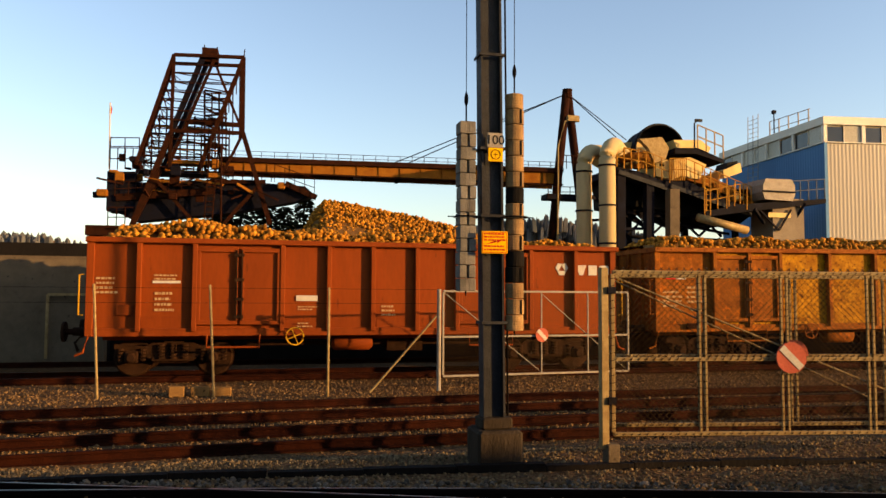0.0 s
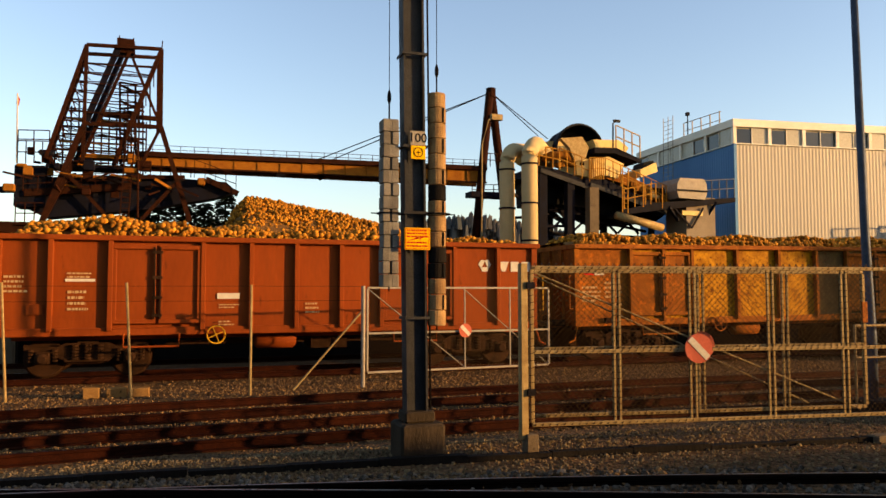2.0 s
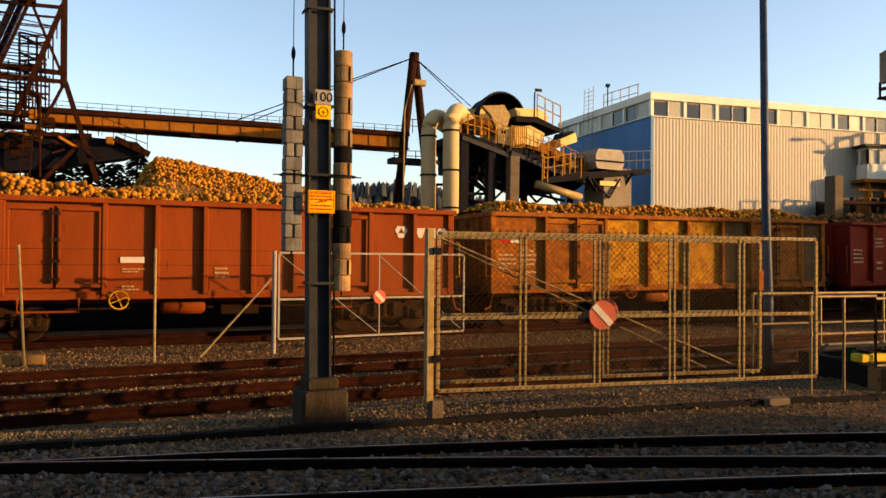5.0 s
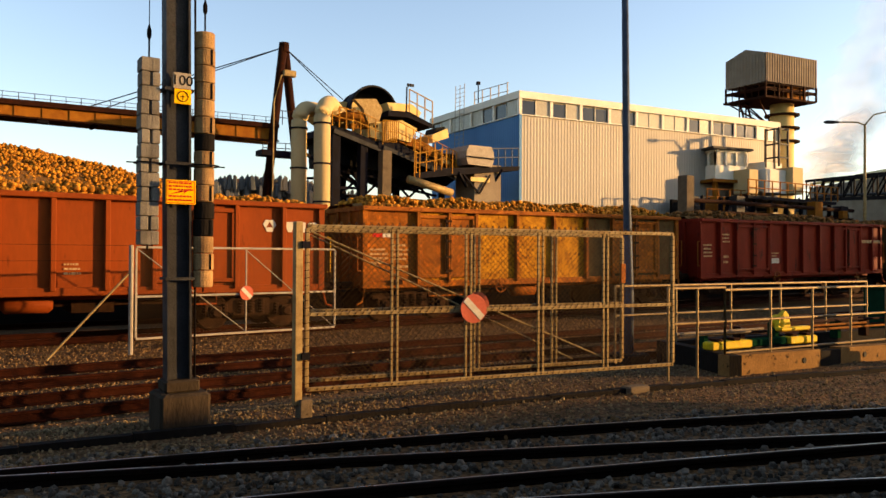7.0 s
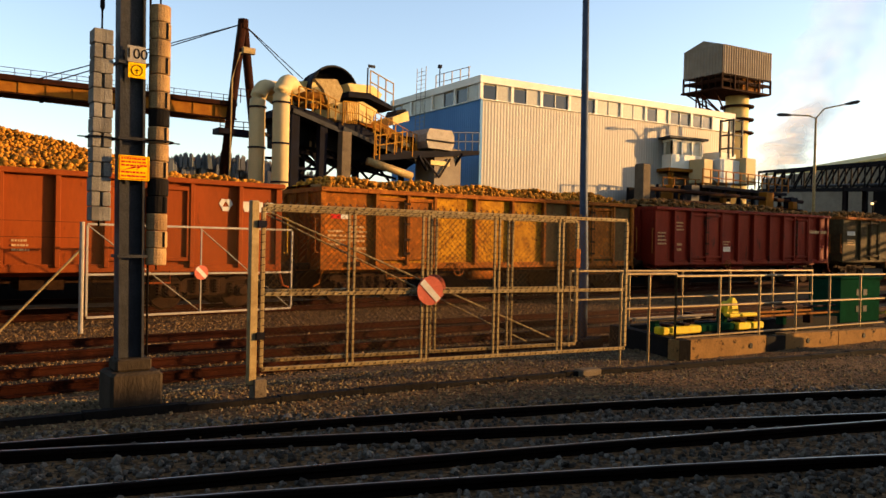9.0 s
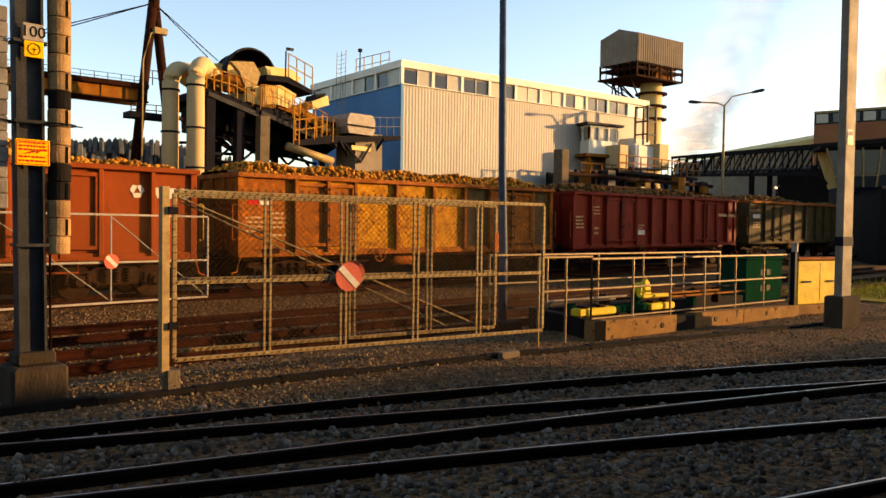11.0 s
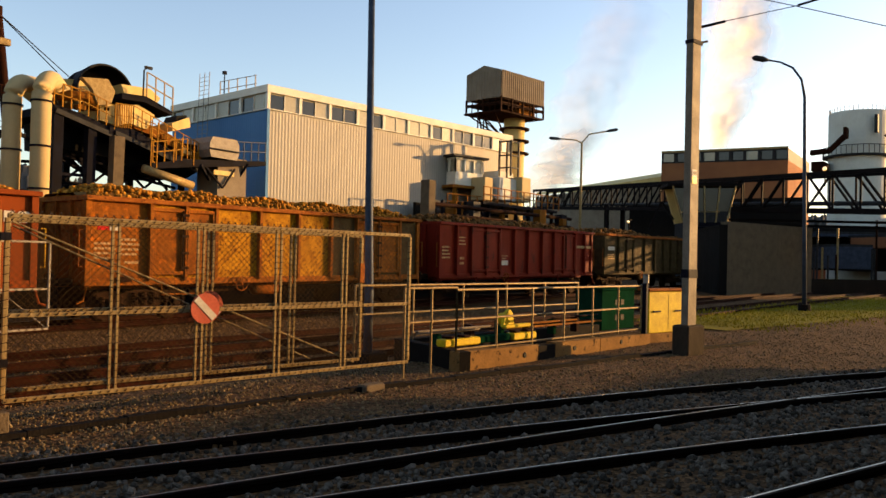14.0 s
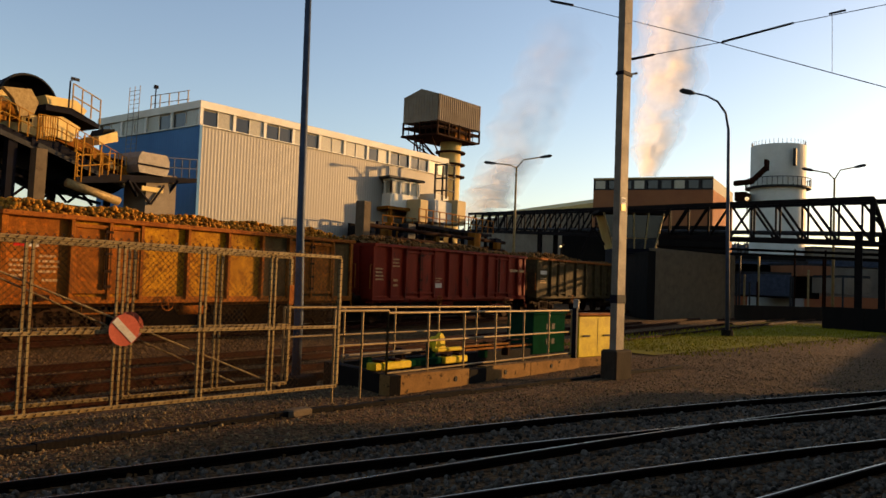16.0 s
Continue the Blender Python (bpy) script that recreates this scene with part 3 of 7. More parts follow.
# wagon two: rusty brown and ochre; grey green right panels stand for shade
ribs2 = [1.75, 2.80, 3.75, 5.30, 6.8, 8.2, 9.4, 10.5, 11.6]
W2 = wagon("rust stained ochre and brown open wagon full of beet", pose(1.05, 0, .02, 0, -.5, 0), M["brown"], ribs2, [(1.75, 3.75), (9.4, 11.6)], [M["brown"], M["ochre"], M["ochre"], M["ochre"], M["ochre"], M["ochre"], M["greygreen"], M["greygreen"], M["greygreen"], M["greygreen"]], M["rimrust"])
plate(W2, .36, 2.36, .3, .16, M["red"], y=.016)
plate(W2, .68, 2.36, .28, .16, M["white"], y=.016)
bars(W2, .28, 1.62, .56, .48, 4, y=.016)
bars(W2, .98, 1.72, .55, .5, 4, y=.016)
bars(W2, 1.08, 1.5, .5, .14, 1, y=.016)
part("hook", Geo().box((.9, -.16, 1.06), (1.2, -.05, 1.2)), M["rust"], W2)

# wagon three: maroon
ribs3 = [1.15, 2.15, 3.2, 4.25, 5.4, 6.55, 7.8, 8.9, 9.8, 11.0, 12.0]
W3 = wagon("dark maroon open bogie wagon loaded with beet", pose(15.05, .05, .13, 0, -.5, 0), M["maroon"], ribs3, [(2.15, 4.25), (8.9, 11.0)], L=13.0)
bars(W3, .2, 1.75, .6, .55, 4, y=.016)
bars(W3, 1.3, 2.3, .7, .4, 3, y=.016)
bars(W3, 1.45, 1.5, .3, .4, 2, y=.016)
plate(W3, 4.5, 1.5, .5, .2, M["white"], y=.016)
bars(W3, 4.5, 1.75, .5, .22, 2, y=.016)
bars(W3, 11.1, 2.3, 1.6, .3, 1, y=-.1)
# wagon four: grey
W4 = wagon("weathered grey brown open wagon loaded with beet", pose(29.35, .05, .26, 0, -.5, 0), M["greygreen"], ribs2, [(1.75, 3.75), (9.4, 11.6)], None, M["rimrust"])
plate(W4, .6, 2.3, .8, .2, M["white"], y=.016)
bars(W4, .6, 1.8, .8, .35, 3, y=.016)

rb = random.Random(11)
beets = [beet_shape(rb, 1) for _ in range(5)]


def load(m, n, L, hf, material, label, size=(.12, .19), seed=1):
    r = random.Random(seed)
    P, S = [], []
    for _ in range(n):
        x, y = r.uniform(.2, L - .2), r.uniform(.1, 2.8)
        e = min(1, (y - .02) / .55, (2.88 - y) / .55, (x - .05) / .6, (L - .05 - x) / .6)
        z = 3.02 + hf(x) * max(.15, e) + r.uniform(-.12, .05)
        P.append(tuple(m @ Vector((x, y, z))))
        S.append(r.uniform(*size))
    g = Geo()
    nx_ = 26
    for i in range(nx_ + 1):
        x = .1 + (L - .2) * i / nx_
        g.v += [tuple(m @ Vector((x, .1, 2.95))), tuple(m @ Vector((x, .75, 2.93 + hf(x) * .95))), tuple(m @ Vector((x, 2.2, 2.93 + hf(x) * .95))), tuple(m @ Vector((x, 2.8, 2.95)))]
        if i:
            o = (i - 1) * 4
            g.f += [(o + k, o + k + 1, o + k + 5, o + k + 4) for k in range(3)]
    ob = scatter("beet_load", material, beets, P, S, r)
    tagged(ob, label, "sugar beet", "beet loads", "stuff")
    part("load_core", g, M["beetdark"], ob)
    return ob


h1 = lambda x: .22 + .34 * math.exp(-((x - 2.2) / 1.5) ** 2) + .16 * math.exp(-((x - 5.0) / 1.2) ** 2) + .1 * math.sin(x * 2.1) ** 2 + .12 * math.exp(-((x - 8) / 2.0) ** 2)
load(pose(-12.8, 0, 0), 5200, 12.8, h1, M["beet"], "heap of muddy golden sugar beet in the red wagon", (.10, .17), 1)
load(pose(1.05, 0, .02, 0, -.5, 0), 4600, 12.8, lambda x: .38 + .12 * math.sin(x * 1.3) ** 2, M["beet"], "muddy sugar beet filling the ochre wagon", (.095, .16), 2)
load(pose(15.05, .05, .13, 0, -.5, 0), 1800, 13.0, lambda x: .38 + .08 * math.sin(x), M["beetdark"], "shade dark beet heaped in the maroon wagon", (.13, .2), 3)
load(pose(29.35, .05, .26, 0, -.5, 0), 1200, 12.8, lambda x: .32 + .15 * math.sin(x * .5), M["beetdark"], "shade dark beet heaped in the grey wagon", (.13, .2), 4)


# ---------- processing hall ----------
HC, HF, HB = Vector((19.85, 16.4, 0)), Vector((41.6, 14.05, 0)), Vector((20.6, 27.0, 0))
HT, HS = 11.5, 10.15
hall = thing("processing_hall", "long factory hall clad in grey and blue corrugated sheet", "factory hall")


def corrugated(p, q, z0, z1, pitch, depth, outward):
    g = Geo()
    p, q = Vector(p), Vector(q)
    d = q - p
    n = max(1, int(d.length / pitch))
    o = Vector(outward)
    prof = []
    for i in range(n):
        for s, h in ((0, 0), (.35, 0), (.5, 1), (.85, 1)):
            prof.append(p + d * ((i + s) / n) + o * (h * depth))
    prof.append(q)
    for a in prof:
        g.v += [(a.x, a.y, z0), (a.x, a.y, z1)]
    for i in range(len(prof) - 1):
        g.f.append((2 * i, 2 * i + 2, 2 * i + 3, 2 * i + 1))
    return g


fdir = (HF - HC).normalized()
fout = Vector((fdir.y, -fdir.x, 0))
sdir = (HB - HC).normalized()
sout = Vector((-sdir.y, sdir.x, 0))
core = Geo()
hin = 0.06
cpts = [HC - fout * hin - sout * hin, HF - fout * hin, HF + sdir * 10.6 - fout * hin, HB - sout * hin]
core.poly([(p.x, p.y, 0) for p in cpts], (0, 0, HT - .15))
part("hall_core", core, M["parapet"], hall)
part("front_cladding", corrugated(HC, HF, 0.0, HS, .22, .007, fout), M["clad"], hall, "light grey corrugated front")
part("side_cladding", corrugated(HC, HB, 0.0, HS, .22, .009, sout), M["blue"], hall, "blue corrugated gable side")
part("corner_trim", Geo().box((HC.x - .1, HC.y - .1, 0), (HC.x + .08, HC.y + .08, HS)), M["blue"], hall)


def clerestory(a, b, out, bays, seed):
    r = random.Random(seed)
    d = b - a
    L_ = d.length
    u = d.normalized()
    rot = Matrix.Translation(a) @ Matrix((( u.x, out.x, 0, 0), (u.y, out.y, 0, 0), (0, 0, 1, 0), (0, 0, 0, 1)))
    part("roof_fascia", Geo().box((-.12, -.2, HT - .38), (L_ + .1, .14, HT + .04), rot), M["parapet"], hall)
    part("window_sill", Geo().box((0, -.05, HS), (L_, .1, HS + .05), rot), M["parapet"], hall)
    for k in range(bays + 1):
        x = L_ * k / bays
        part("pier", Geo().box((x - (.1 if k else .0), -.05, HS + .05), (x + .1, .10, HT - .32), rot), M["parapet"], hall)
    for k in range(bays):
        x0, x1 = L_ * k / bays + .1, L_ * (k + 1) / bays - .1
        w = part("window", Geo().box((x0, -.04, HS + .05), (x1, -.02, HT - .32), rot), M["darkglass"], hall)
        h = (x0 + x1) / 2
        for p, q in ((x0, h - .02), (h + .02, x1)):
            gl = Geo()
            if r.random() < .33:
                t = Matrix.Translation((0, .02, HT - .34)) @ Matrix.Rotation(radians(-24), 4, "X")
                gl.box((p + .02, -.0, -.96), (q - .02, .02, 0), rot @ t)
            else:
                gl.box((p, -.015, HS + .06), (q, .01, HT - .33), rot)
            part("pane", gl, M["glass"], w)
        part("mullion", Geo().box((h - .02, -.01, HS + .05), (h + .02, .05, HT - .32), rot), M["parapet"], w)


clerestory(HC.copy(), HF.copy(), fout, 10, 8)
clerestory(HB.copy(), HC.copy(), sout, 4, 3)


# ---------- overhead line mast with balance weights ----------
def line_mast():
    t = thing("overhead_line_mast", "grey steel overhead line mast on a concrete footing", "mast", "overhead line masts")
    x, y = -6.30, -9.92
    g = Geo()
    sh = lambda z: -.011 * z            # the mast leans a little
    prof = [(-.127, -.1), (-.103, -.1), (-.103, -.03), (.103, -.03), (.103, -.1), (.127, -.1), (.127, .1), (.103, .1), (.103, -.015), (-.103, -.015), (-.103, .1), (-.127, .1)]
    g.poly([(x + a + sh(.55), y + b, .55) for a, b in prof], (sh(9) - sh(.55), 0, 8.45))
    part("mast", g, M["polepaint"], t)
    f = Geo().box((x - .24, y - .26, -.05), (x + .28, y + .26, .42), bevel=.03)
    f.box((x - .17, y - .16, .42), (x + .19, y + .16, .55), bevel=.02)
    part("footing", f, M["footing"], t, "stained concrete footing")
    for z in (1.6, 2.82, 3.6, 4.7, 5.6):
        c = Geo().poly([(x + a * .15 + sh(z), y + b * .13, z) for a, b in ((-1, -1), (1, -1), (1, 1), (.9, 1), (.9, -.82), (-.9, -.82), (-.9, 1), (-1, 1))], (0, 0, .03))
        part("clamp", c, M["polepaint"], t)
    r = Geo().tube([(x + .17, y - .02, .5), (x + .16, y - .02, 3), (x + .12, y - .02, 7)], .012, 6)
    part("earth_cable", r, M["wire"], t)
    # number plate and earthing plate
    p = part("number_plate", Geo().box((x - .11, y - .145, 3.62), (x + .075, y - .135, 3.79), bevel=.003), M["galvlight"], t, "dull white plate with black digits")
    text("100", .15, M["black"], pose(x - .018, y - .147, 3.705, 90, 0, 0), p)
    q = part("earthing_plate", Geo().box((x - .10, y - .145, 3.46), (x + .075, y - .135, 3.617), bevel=.003), M["yellow"], t, "yellow plate with an earth symbol")
    part("symbol", Geo().tube([(x - .012 + .055 * math.cos(a * .524), y - .148, 3.54 + .055 * math.sin(a * .524)) for a in range(13)], .005, 4, cap=False).box((x - .04, y - .149, 3.535), (x + .016, y - .146, 3.542)).box((x - .015, y - .149, 3.5), (x - .009, y - .146, 3.56)), M["black"], q)
    # yellow warning board
    w = part("warning_board", Geo().box((x - .185, y - .165, 2.40), (x + .125, y - .15, 2.655), bevel=.004), M["yellow"], t, "yellow warning board with red writing")
    part("board_border", Geo().box((x - .175, y - .168, 2.41), (x + .115, y - .166, 2.416)).box((x - .175, y - .168, 2.639), (x + .115, y - .166, 2.645)).box((x - .175, y - .168, 2.416), (x - .169, y - .166, 2.639)).box((x + .109, y - .168, 2.416), (x + .115, y - .166, 2.639)), M["red"], w)
    bl = Geo()
    rr = random.Random(4)
    for z in (2.615, 2.58, 2.545, 2.475, 2.435):
        a = x - .155
        while a < x + .09:
            l = rr.uniform(.012, .04)
            bl.box((a, y - .1685, z), (min(a + l, x + .1), y - .166, z + .018))
            a += l + .008
    tagged(part("warning_text", bl, M["red"], w), kind="stuff")
    part("lightning_arrow", Geo().poly([(x - .15, y - .166, 2.50), (x - .03, y - .166, 2.545), (x - .05, y - .166, 2.52), (x + .09, y - .166, 2.575), (x - .01, y - .166, 2.51), (x + .01, y - .166, 2.535)], (0, -.003, 0)), M["red"], w)
    return t


line_mast()


def weights(name_label, x, y, z0, z1, square, wdt, n, ztop):
    t = thing("balance_weight", name_label, "balance weight", "tensioning weights")
    h = (z1 - z0) / n
    r = random.Random(int(z1 * 100))
    for k in range(n):
        a = z0 + k * h
        j = r.uniform(-.006, .006)
        g = Geo()
        if square:
            g.box((x - wdt / 2 + j, y - .1, a + .003), (x - .012 + j, y + .1, a + h - .003), bevel=.008)
            g.box((x + .012 + j, y - .1, a + .003), (x + wdt / 2 + j, y + .1, a + h - .003), bevel=.008)
            g.box((x - .02 + j, y - .06 if k % 2 else y - .098, a + .004), (x + .02 + j, y + .1, a + h - .004))
            part("concrete_block", g, M["block"], t)
        else:
            g.tube([(x + j, y, a + .003), (x + j, y, a + .012), (x + j, y, a + h - .012), (x + j, y, a + h - .003)], wdt / 2, 20, radii=[wdt / 2 - .008, wdt / 2, wdt / 2, wdt / 2 - .008])
            part("concrete_disc", g, M["blocktan"] if k not in (n // 2 + 1, n // 2 - 3, n // 2 - 4) else M["concdark"], t)
            if k % 2:
                part("slot", Geo().box((x + .035, y - wdt / 2 - .002, a + .01), (x + .055, y - .03, a + h - .01)), M["black"], t)
    g = Geo().tube([(x, y, z0 - .05), (x, y, z1 + .22)], .01, 6)
    part("hanger_rod", g, M["wire"], t)
    part("turnbuckle", Geo().tube([(x, y, z1 + .2), (x, y, z1 + .24), (x, y, z1 + .30), (x, y, z1 + .36)], .02, 8, radii=[.01, .024, .024, .008]), M["wire"], t)
    part("wire_rope", Geo().tube([(x, y, z1 + .34), (x, y, ztop)], .005, 5), M["wire"], t)
    zc = 2.83
    part("guide_ring", Geo().tube([(x + (wdt / 2 + .05) * math.cos(a * .524), y + (wdt / 2 + .05) * math.sin(a * .524), zc) for a in range(13)], .008, 6, cap=False).beam((x - wdt / 2 - .12, y, zc), (x + wdt / 2 + .12, y, zc + .0), .012), M["wire"], t)
    return t


weights("stack of square grey concrete blocks hung on a wire", -6.62, -9.90, 1.97, 3.93, True, .19, 13, 9.0)
weights("stack of round tan concrete discs hung on a wire", -6.06, -9.98, 1.52, 4.27, False, .215, 15, 9.0)


# ---------- chain link gates ----------
def chain(g, L_, z0, z1, pitch, r):
    """Slanting wires both ways between two heights over a length."""
    h = z1 - z0
    x = -h
    while x < L_:
        for s in (0, 1):
            a, b = max(0, x), min(L_, x + h)
            if b > a:
                if s == 0:
                    g.tube([(a, 0.004, z0 + (a - x)), (b, 0.004, z0 + (b - x))], r, 3, cap=False)
                else:
                    g.tube([(a, -0.004, z1 - (a - x)), (b, -0.004, z1 - (b - x))], r, 3, cap=False)
        x += pitch


def mesh_gate(label, m, L_, z0, z1, bars_at, pitch, tube, material, disc_x, doubles=True, spikes=True, right_post=True):
    t = thing("mesh_gate", label, "gate", "chain link gates", m)
    g = Geo()
    for z in (z0, z1):
        part("frame_rail", Geo().box((0, -tube / 2, z - tube / 2), (L_, tube / 2, z + tube / 2), bevel=.006), material, t)
    for x in (0, L_):
        part("frame_stile", Geo().box((x - tube / 2, -tube / 2, z0 + tube / 2), (x + tube / 2, tube / 2, z1 - tube / 2), bevel=.006), material, t)
    zm = z0 + (z1 - z0) * .46
    part("middle_rail", Geo().box((tube / 2, -.02, zm - .02), (L_ - tube / 2, .02, zm + .02)), material, t)
    for x in bars_at:
        for dx in ((-.035, .035) if doubles else (0,)):
            part("upright", Geo().box((x + dx - .012, -.015, z0 + tube / 2), (x + dx + .012, .015, z1 - tube / 2)), material, t)
    c = Geo()
    chain(c, L_, z0, z1, pitch, .0021)
    tagged(part("chain_link_mesh", c, M["chain"], t), kind="stuff")
    if spikes:
        part("diagonal_brace", Geo().tube([(.05, .03, z1 - .06), (L_ * .82, .03, z0 + .06)], .011, 6), material, t)
    else:
        for xa, xb in ((.03, bars_at[0]), (bars_at[0], L_ - .03)):
            part("diagonal_brace", Geo().tube([(xa, .03, z1 - .03), (xb, .03, z0 + .03)], .013, 6), material, t)
    if spikes:
        s = Geo()
        x = .02
        while x < L_:
            s.beam((x, 0, z1 + tube / 2), (x + .035, .0, z1 + tube / 2 + .035), .007)
            s.beam((x + .045, 0, z1 + tube / 2), (x + .01, .0, z1 + tube / 2 + .035), .007)
            x += .09
        tagged(part("barbed_edge", s, M["chain"], t), kind="stuff")
        w = Geo()
        for z in (z0, z1, zm):
            x = .03
            while x < L_:
                w.tube([(x + .03 * math.cos(a), (tube / 2 + .006) * math.sin(a) * 1.1, z + (tube / 2 + .006) * math.cos(a)) for a in (0, 1.57, 3.14, 4.71, 6.28)], .0055, 3, cap=False)
                x += .09
        tagged(part("binding_wire", w, M["railrust"], t), kind="stuff")
        v = Geo()
        for x in bars_at:
            for dx in ((-.035, .035) if doubles else (0,)):
                z = z0 + .05
                while z < z1 - .06:
                    v.tube([(x + dx + .017 * math.cos(a), .02 * math.sin(a), z + .004 * a) for a in (0, 1.57, 3.14, 4.71, 6.28)], .0055, 3, cap=False)
                    z += .075
        for x in (0, L_):
            z = z0 + .05
            while z < z1 - .06:
                v.tube([(x + (tube / 2 + .006) * math.cos(a), (tube / 2 + .006) * math.sin(a), z + .004 * a) for a in (.785, 2.36, 3.93, 5.5, 7.07)], .006, 3, cap=False)
                z += .085
        tagged(part("binding_wire", v, M["railrust"], t), kind="stuff")
    if disc_x is not None:
        r = .178 if spikes else .155
        d = part("stop_disc", Geo().tube([(disc_x, -.075, zm + .02), (disc_x, -.06, zm + .02)], r, 40), M["disc"], t, "faded red round disc with a white bar")
        b = Geo().box((-.04, -.006, -r * .93), (.04, 0, r * .93), pose(disc_x, -.0755, zm + .02, 0, 135, 0))
        part("white_bar", b, M["white"], d)
    return t


GL, GR = Vector((-4.98, -10.27, 0)), Vector((0.25, -11.05, 0))
gd = GR - GL
ang = math.degrees(math.atan2(gd.y, gd.x))
mesh_gate("rusty galvanised chain link gate with a red disc", pose(GL.x, GL.y, 0, 0, 0, ang), gd.length, .36, 2.20, [1.06, 2.04, 3.09, 4.12], .075, .045, M["galv"], 2.08)
mesh_gate("second chain link gate leaf parked behind the first", pose(GL.x + .16, GL.y + .36, 0, 0, 0, ang), 4.59, .40, 2.17, [1.1, 2.25, 3.44], .075, .045, M["galv"], 2.215)
p = thing("gate_post", "square galvanised gate post on a small concrete foot", "post")
part("post", Geo().box((GL.x - .15, GL.y - .03, .2), (GL.x - .06, GL.y + .06, 2.25), bevel=.008), M["galv"], p)
part("foot", Geo().box((GL.x - .10, GL.y - .07, -.05), (GL.x + .05, GL.y + .08, .26), bevel=.012), M["concrete"], p)
for z in (.7, 1.95):
    part("hinge", Geo().box((GL.x - .08, GL.y - .06, z), (GL.x + .02, GL.y - .02, z + .08)), M["darksteel"], p)
part("lock_box", Geo().box((-.35, -10.64, 1.5), (-.25, -10.615, 1.78), bevel=.008), M["rimrust"], p)
tagged(part("gate_stop", Geo().box((-.6, -11.05, -.03), (-.2, -10.85, .1), bevel=.02), M["concrete"]), "small weathered concrete gate stop block", "stop block")

# the far gate by the wagons
G2L, G2R = Vector((-5.15, -2.30, 0)), Vector((-.62, -1.85, 0))
d2 = G2R - G2L
mesh_gate("pale tubular chain link gate before the red wagon", pose(G2L.x, G2L.y, 0, 0, 0, math.degrees(math.atan2(d2.y, d2.x))), d2.length, .20, 2.02, [2.33, 3.5], .075, .045, M["galvlight"], 2.31, doubles=False, spikes=False)
p = thing("gate_post", "pale steel gate post with a slanting brace", "post")
part("post", Geo().tube([(-5.24, -2.3, -.1), (-5.24, -2.3, 2.06)], .045, 10), M["galvlight"], p)
part("brace", Geo().tube([(-6.72, -2.35, -.1), (-5.28, -2.3, 1.5)], .022, 8), M["galv"], p)
r = random.Random(3)
for k, (x, y, lean, hgt) in enumerate(((-12.08, -2.0, -.13, 2.12), (-9.85, -2.2, -.13, 2.12), (-7.60, -2.45, 0.0, 2.08))):
    p = thing("fence_post", "thin weathered steel fence post", "post", "line of fence posts")
    part("post", Geo().tube([(x, y, -.2), (x + lean, y, hgt)], .027, 8), M["galv"], p)
w = thing("fence_wire", "thin strained fence wires between the posts", "wire")
for z in (2.05, 1.75):
    part("wire", Geo().tube([(-26, -1.3, z), (-12.2, -2.0, z), (-9.95, -2.2, z), (-7.6, -2.45, z), (-5.24, -2.3, z)], .005, 4), M["wire"], w)
for k in range(3):
    s = thing("old_sleeper", "short weathered timber sleeper lying by the fence", "sleeper", "old sleepers")
    x = -10.75 + k * .42
    part("timber", Geo().box((x, -2.0, -.16), (x + (.38 if k else .3), -1.75, .06 - .02 * k), bevel=.015), M["kerbstone"], s)


# ---------- lamp mast beside the gate ----------
def lamp_mast(x, y, top, lean):
    t = thing("lamp_mast", "tall blue grey steel lamp mast", "street lamp", "street lamps")
    part("mast", Geo().tube([(x, y, -.1), (x, y, 1.2), (x + lean * .3, y, 3.0), (x + lean, y, top)], .08, 12, radii=[.085, .085, .07, .045]), M["bluegrey"], t, smooth=True)
    part("base_block", Geo().box((x - .28, y - .28, -.15), (x + .28, y + .28, .12), bevel=.03), M["concdark"], t)


lamp_mast(2.12, -8.50, 12.0, -.22)


# ---------- second overhead mast ----------
def mast_two():
    x, y = 7.55, -12.55
    t = thing("overhead_line_mast", "weathered grey steel overhead mast on a concrete base", "mast", "overhead line masts")
    a = Matrix.Translation((x, y, 0)) @ Matrix.Rotation(radians(-10), 4, "Z")
    g = Geo()
    g.poly([a @ Vector((u, v, .6)) for u, v in ((-.165, -.07), (-.155, -.08), (.155, -.08), (.165, -.07), (.165, .07), (.155, .08), (-.155, .08), (-.165, .07))], (-.02, 0, 9.4))
    part("mast", g, M["masttan"], t)
    part("footing", Geo().box((-.33, -.19, -.05), (.33, .19, .62), a, bevel=.03), M["footing"], t)
    q = part("number_plate", Geo().box((-.12, -.092, 3.72), (.06, -.082, 3.86), a), M["white"], t)
    text("101", .12, M["black"], a @ pose(-.03, -.0935, 3.79, 90, 0, 0), q)
    part("earthing_plate", Geo().box((-.12, -.092, 3.57), (.06, -.082, 3.715), a), M["yellow"], t)
    part("cable_clip", Geo().box((-.175, -.09, 1.6), (.175, .09, 1.78), a), M["darksteel"], t)
    part("cantilever", Geo().tube([a @ Vector((.1, 0, 6.55)), a @ Vector((.45, -.05, 6.66))], .025, 8).box((-.18, -.1, 6.5), (.18, .1, 6.58), a), M["darksteel"], t)


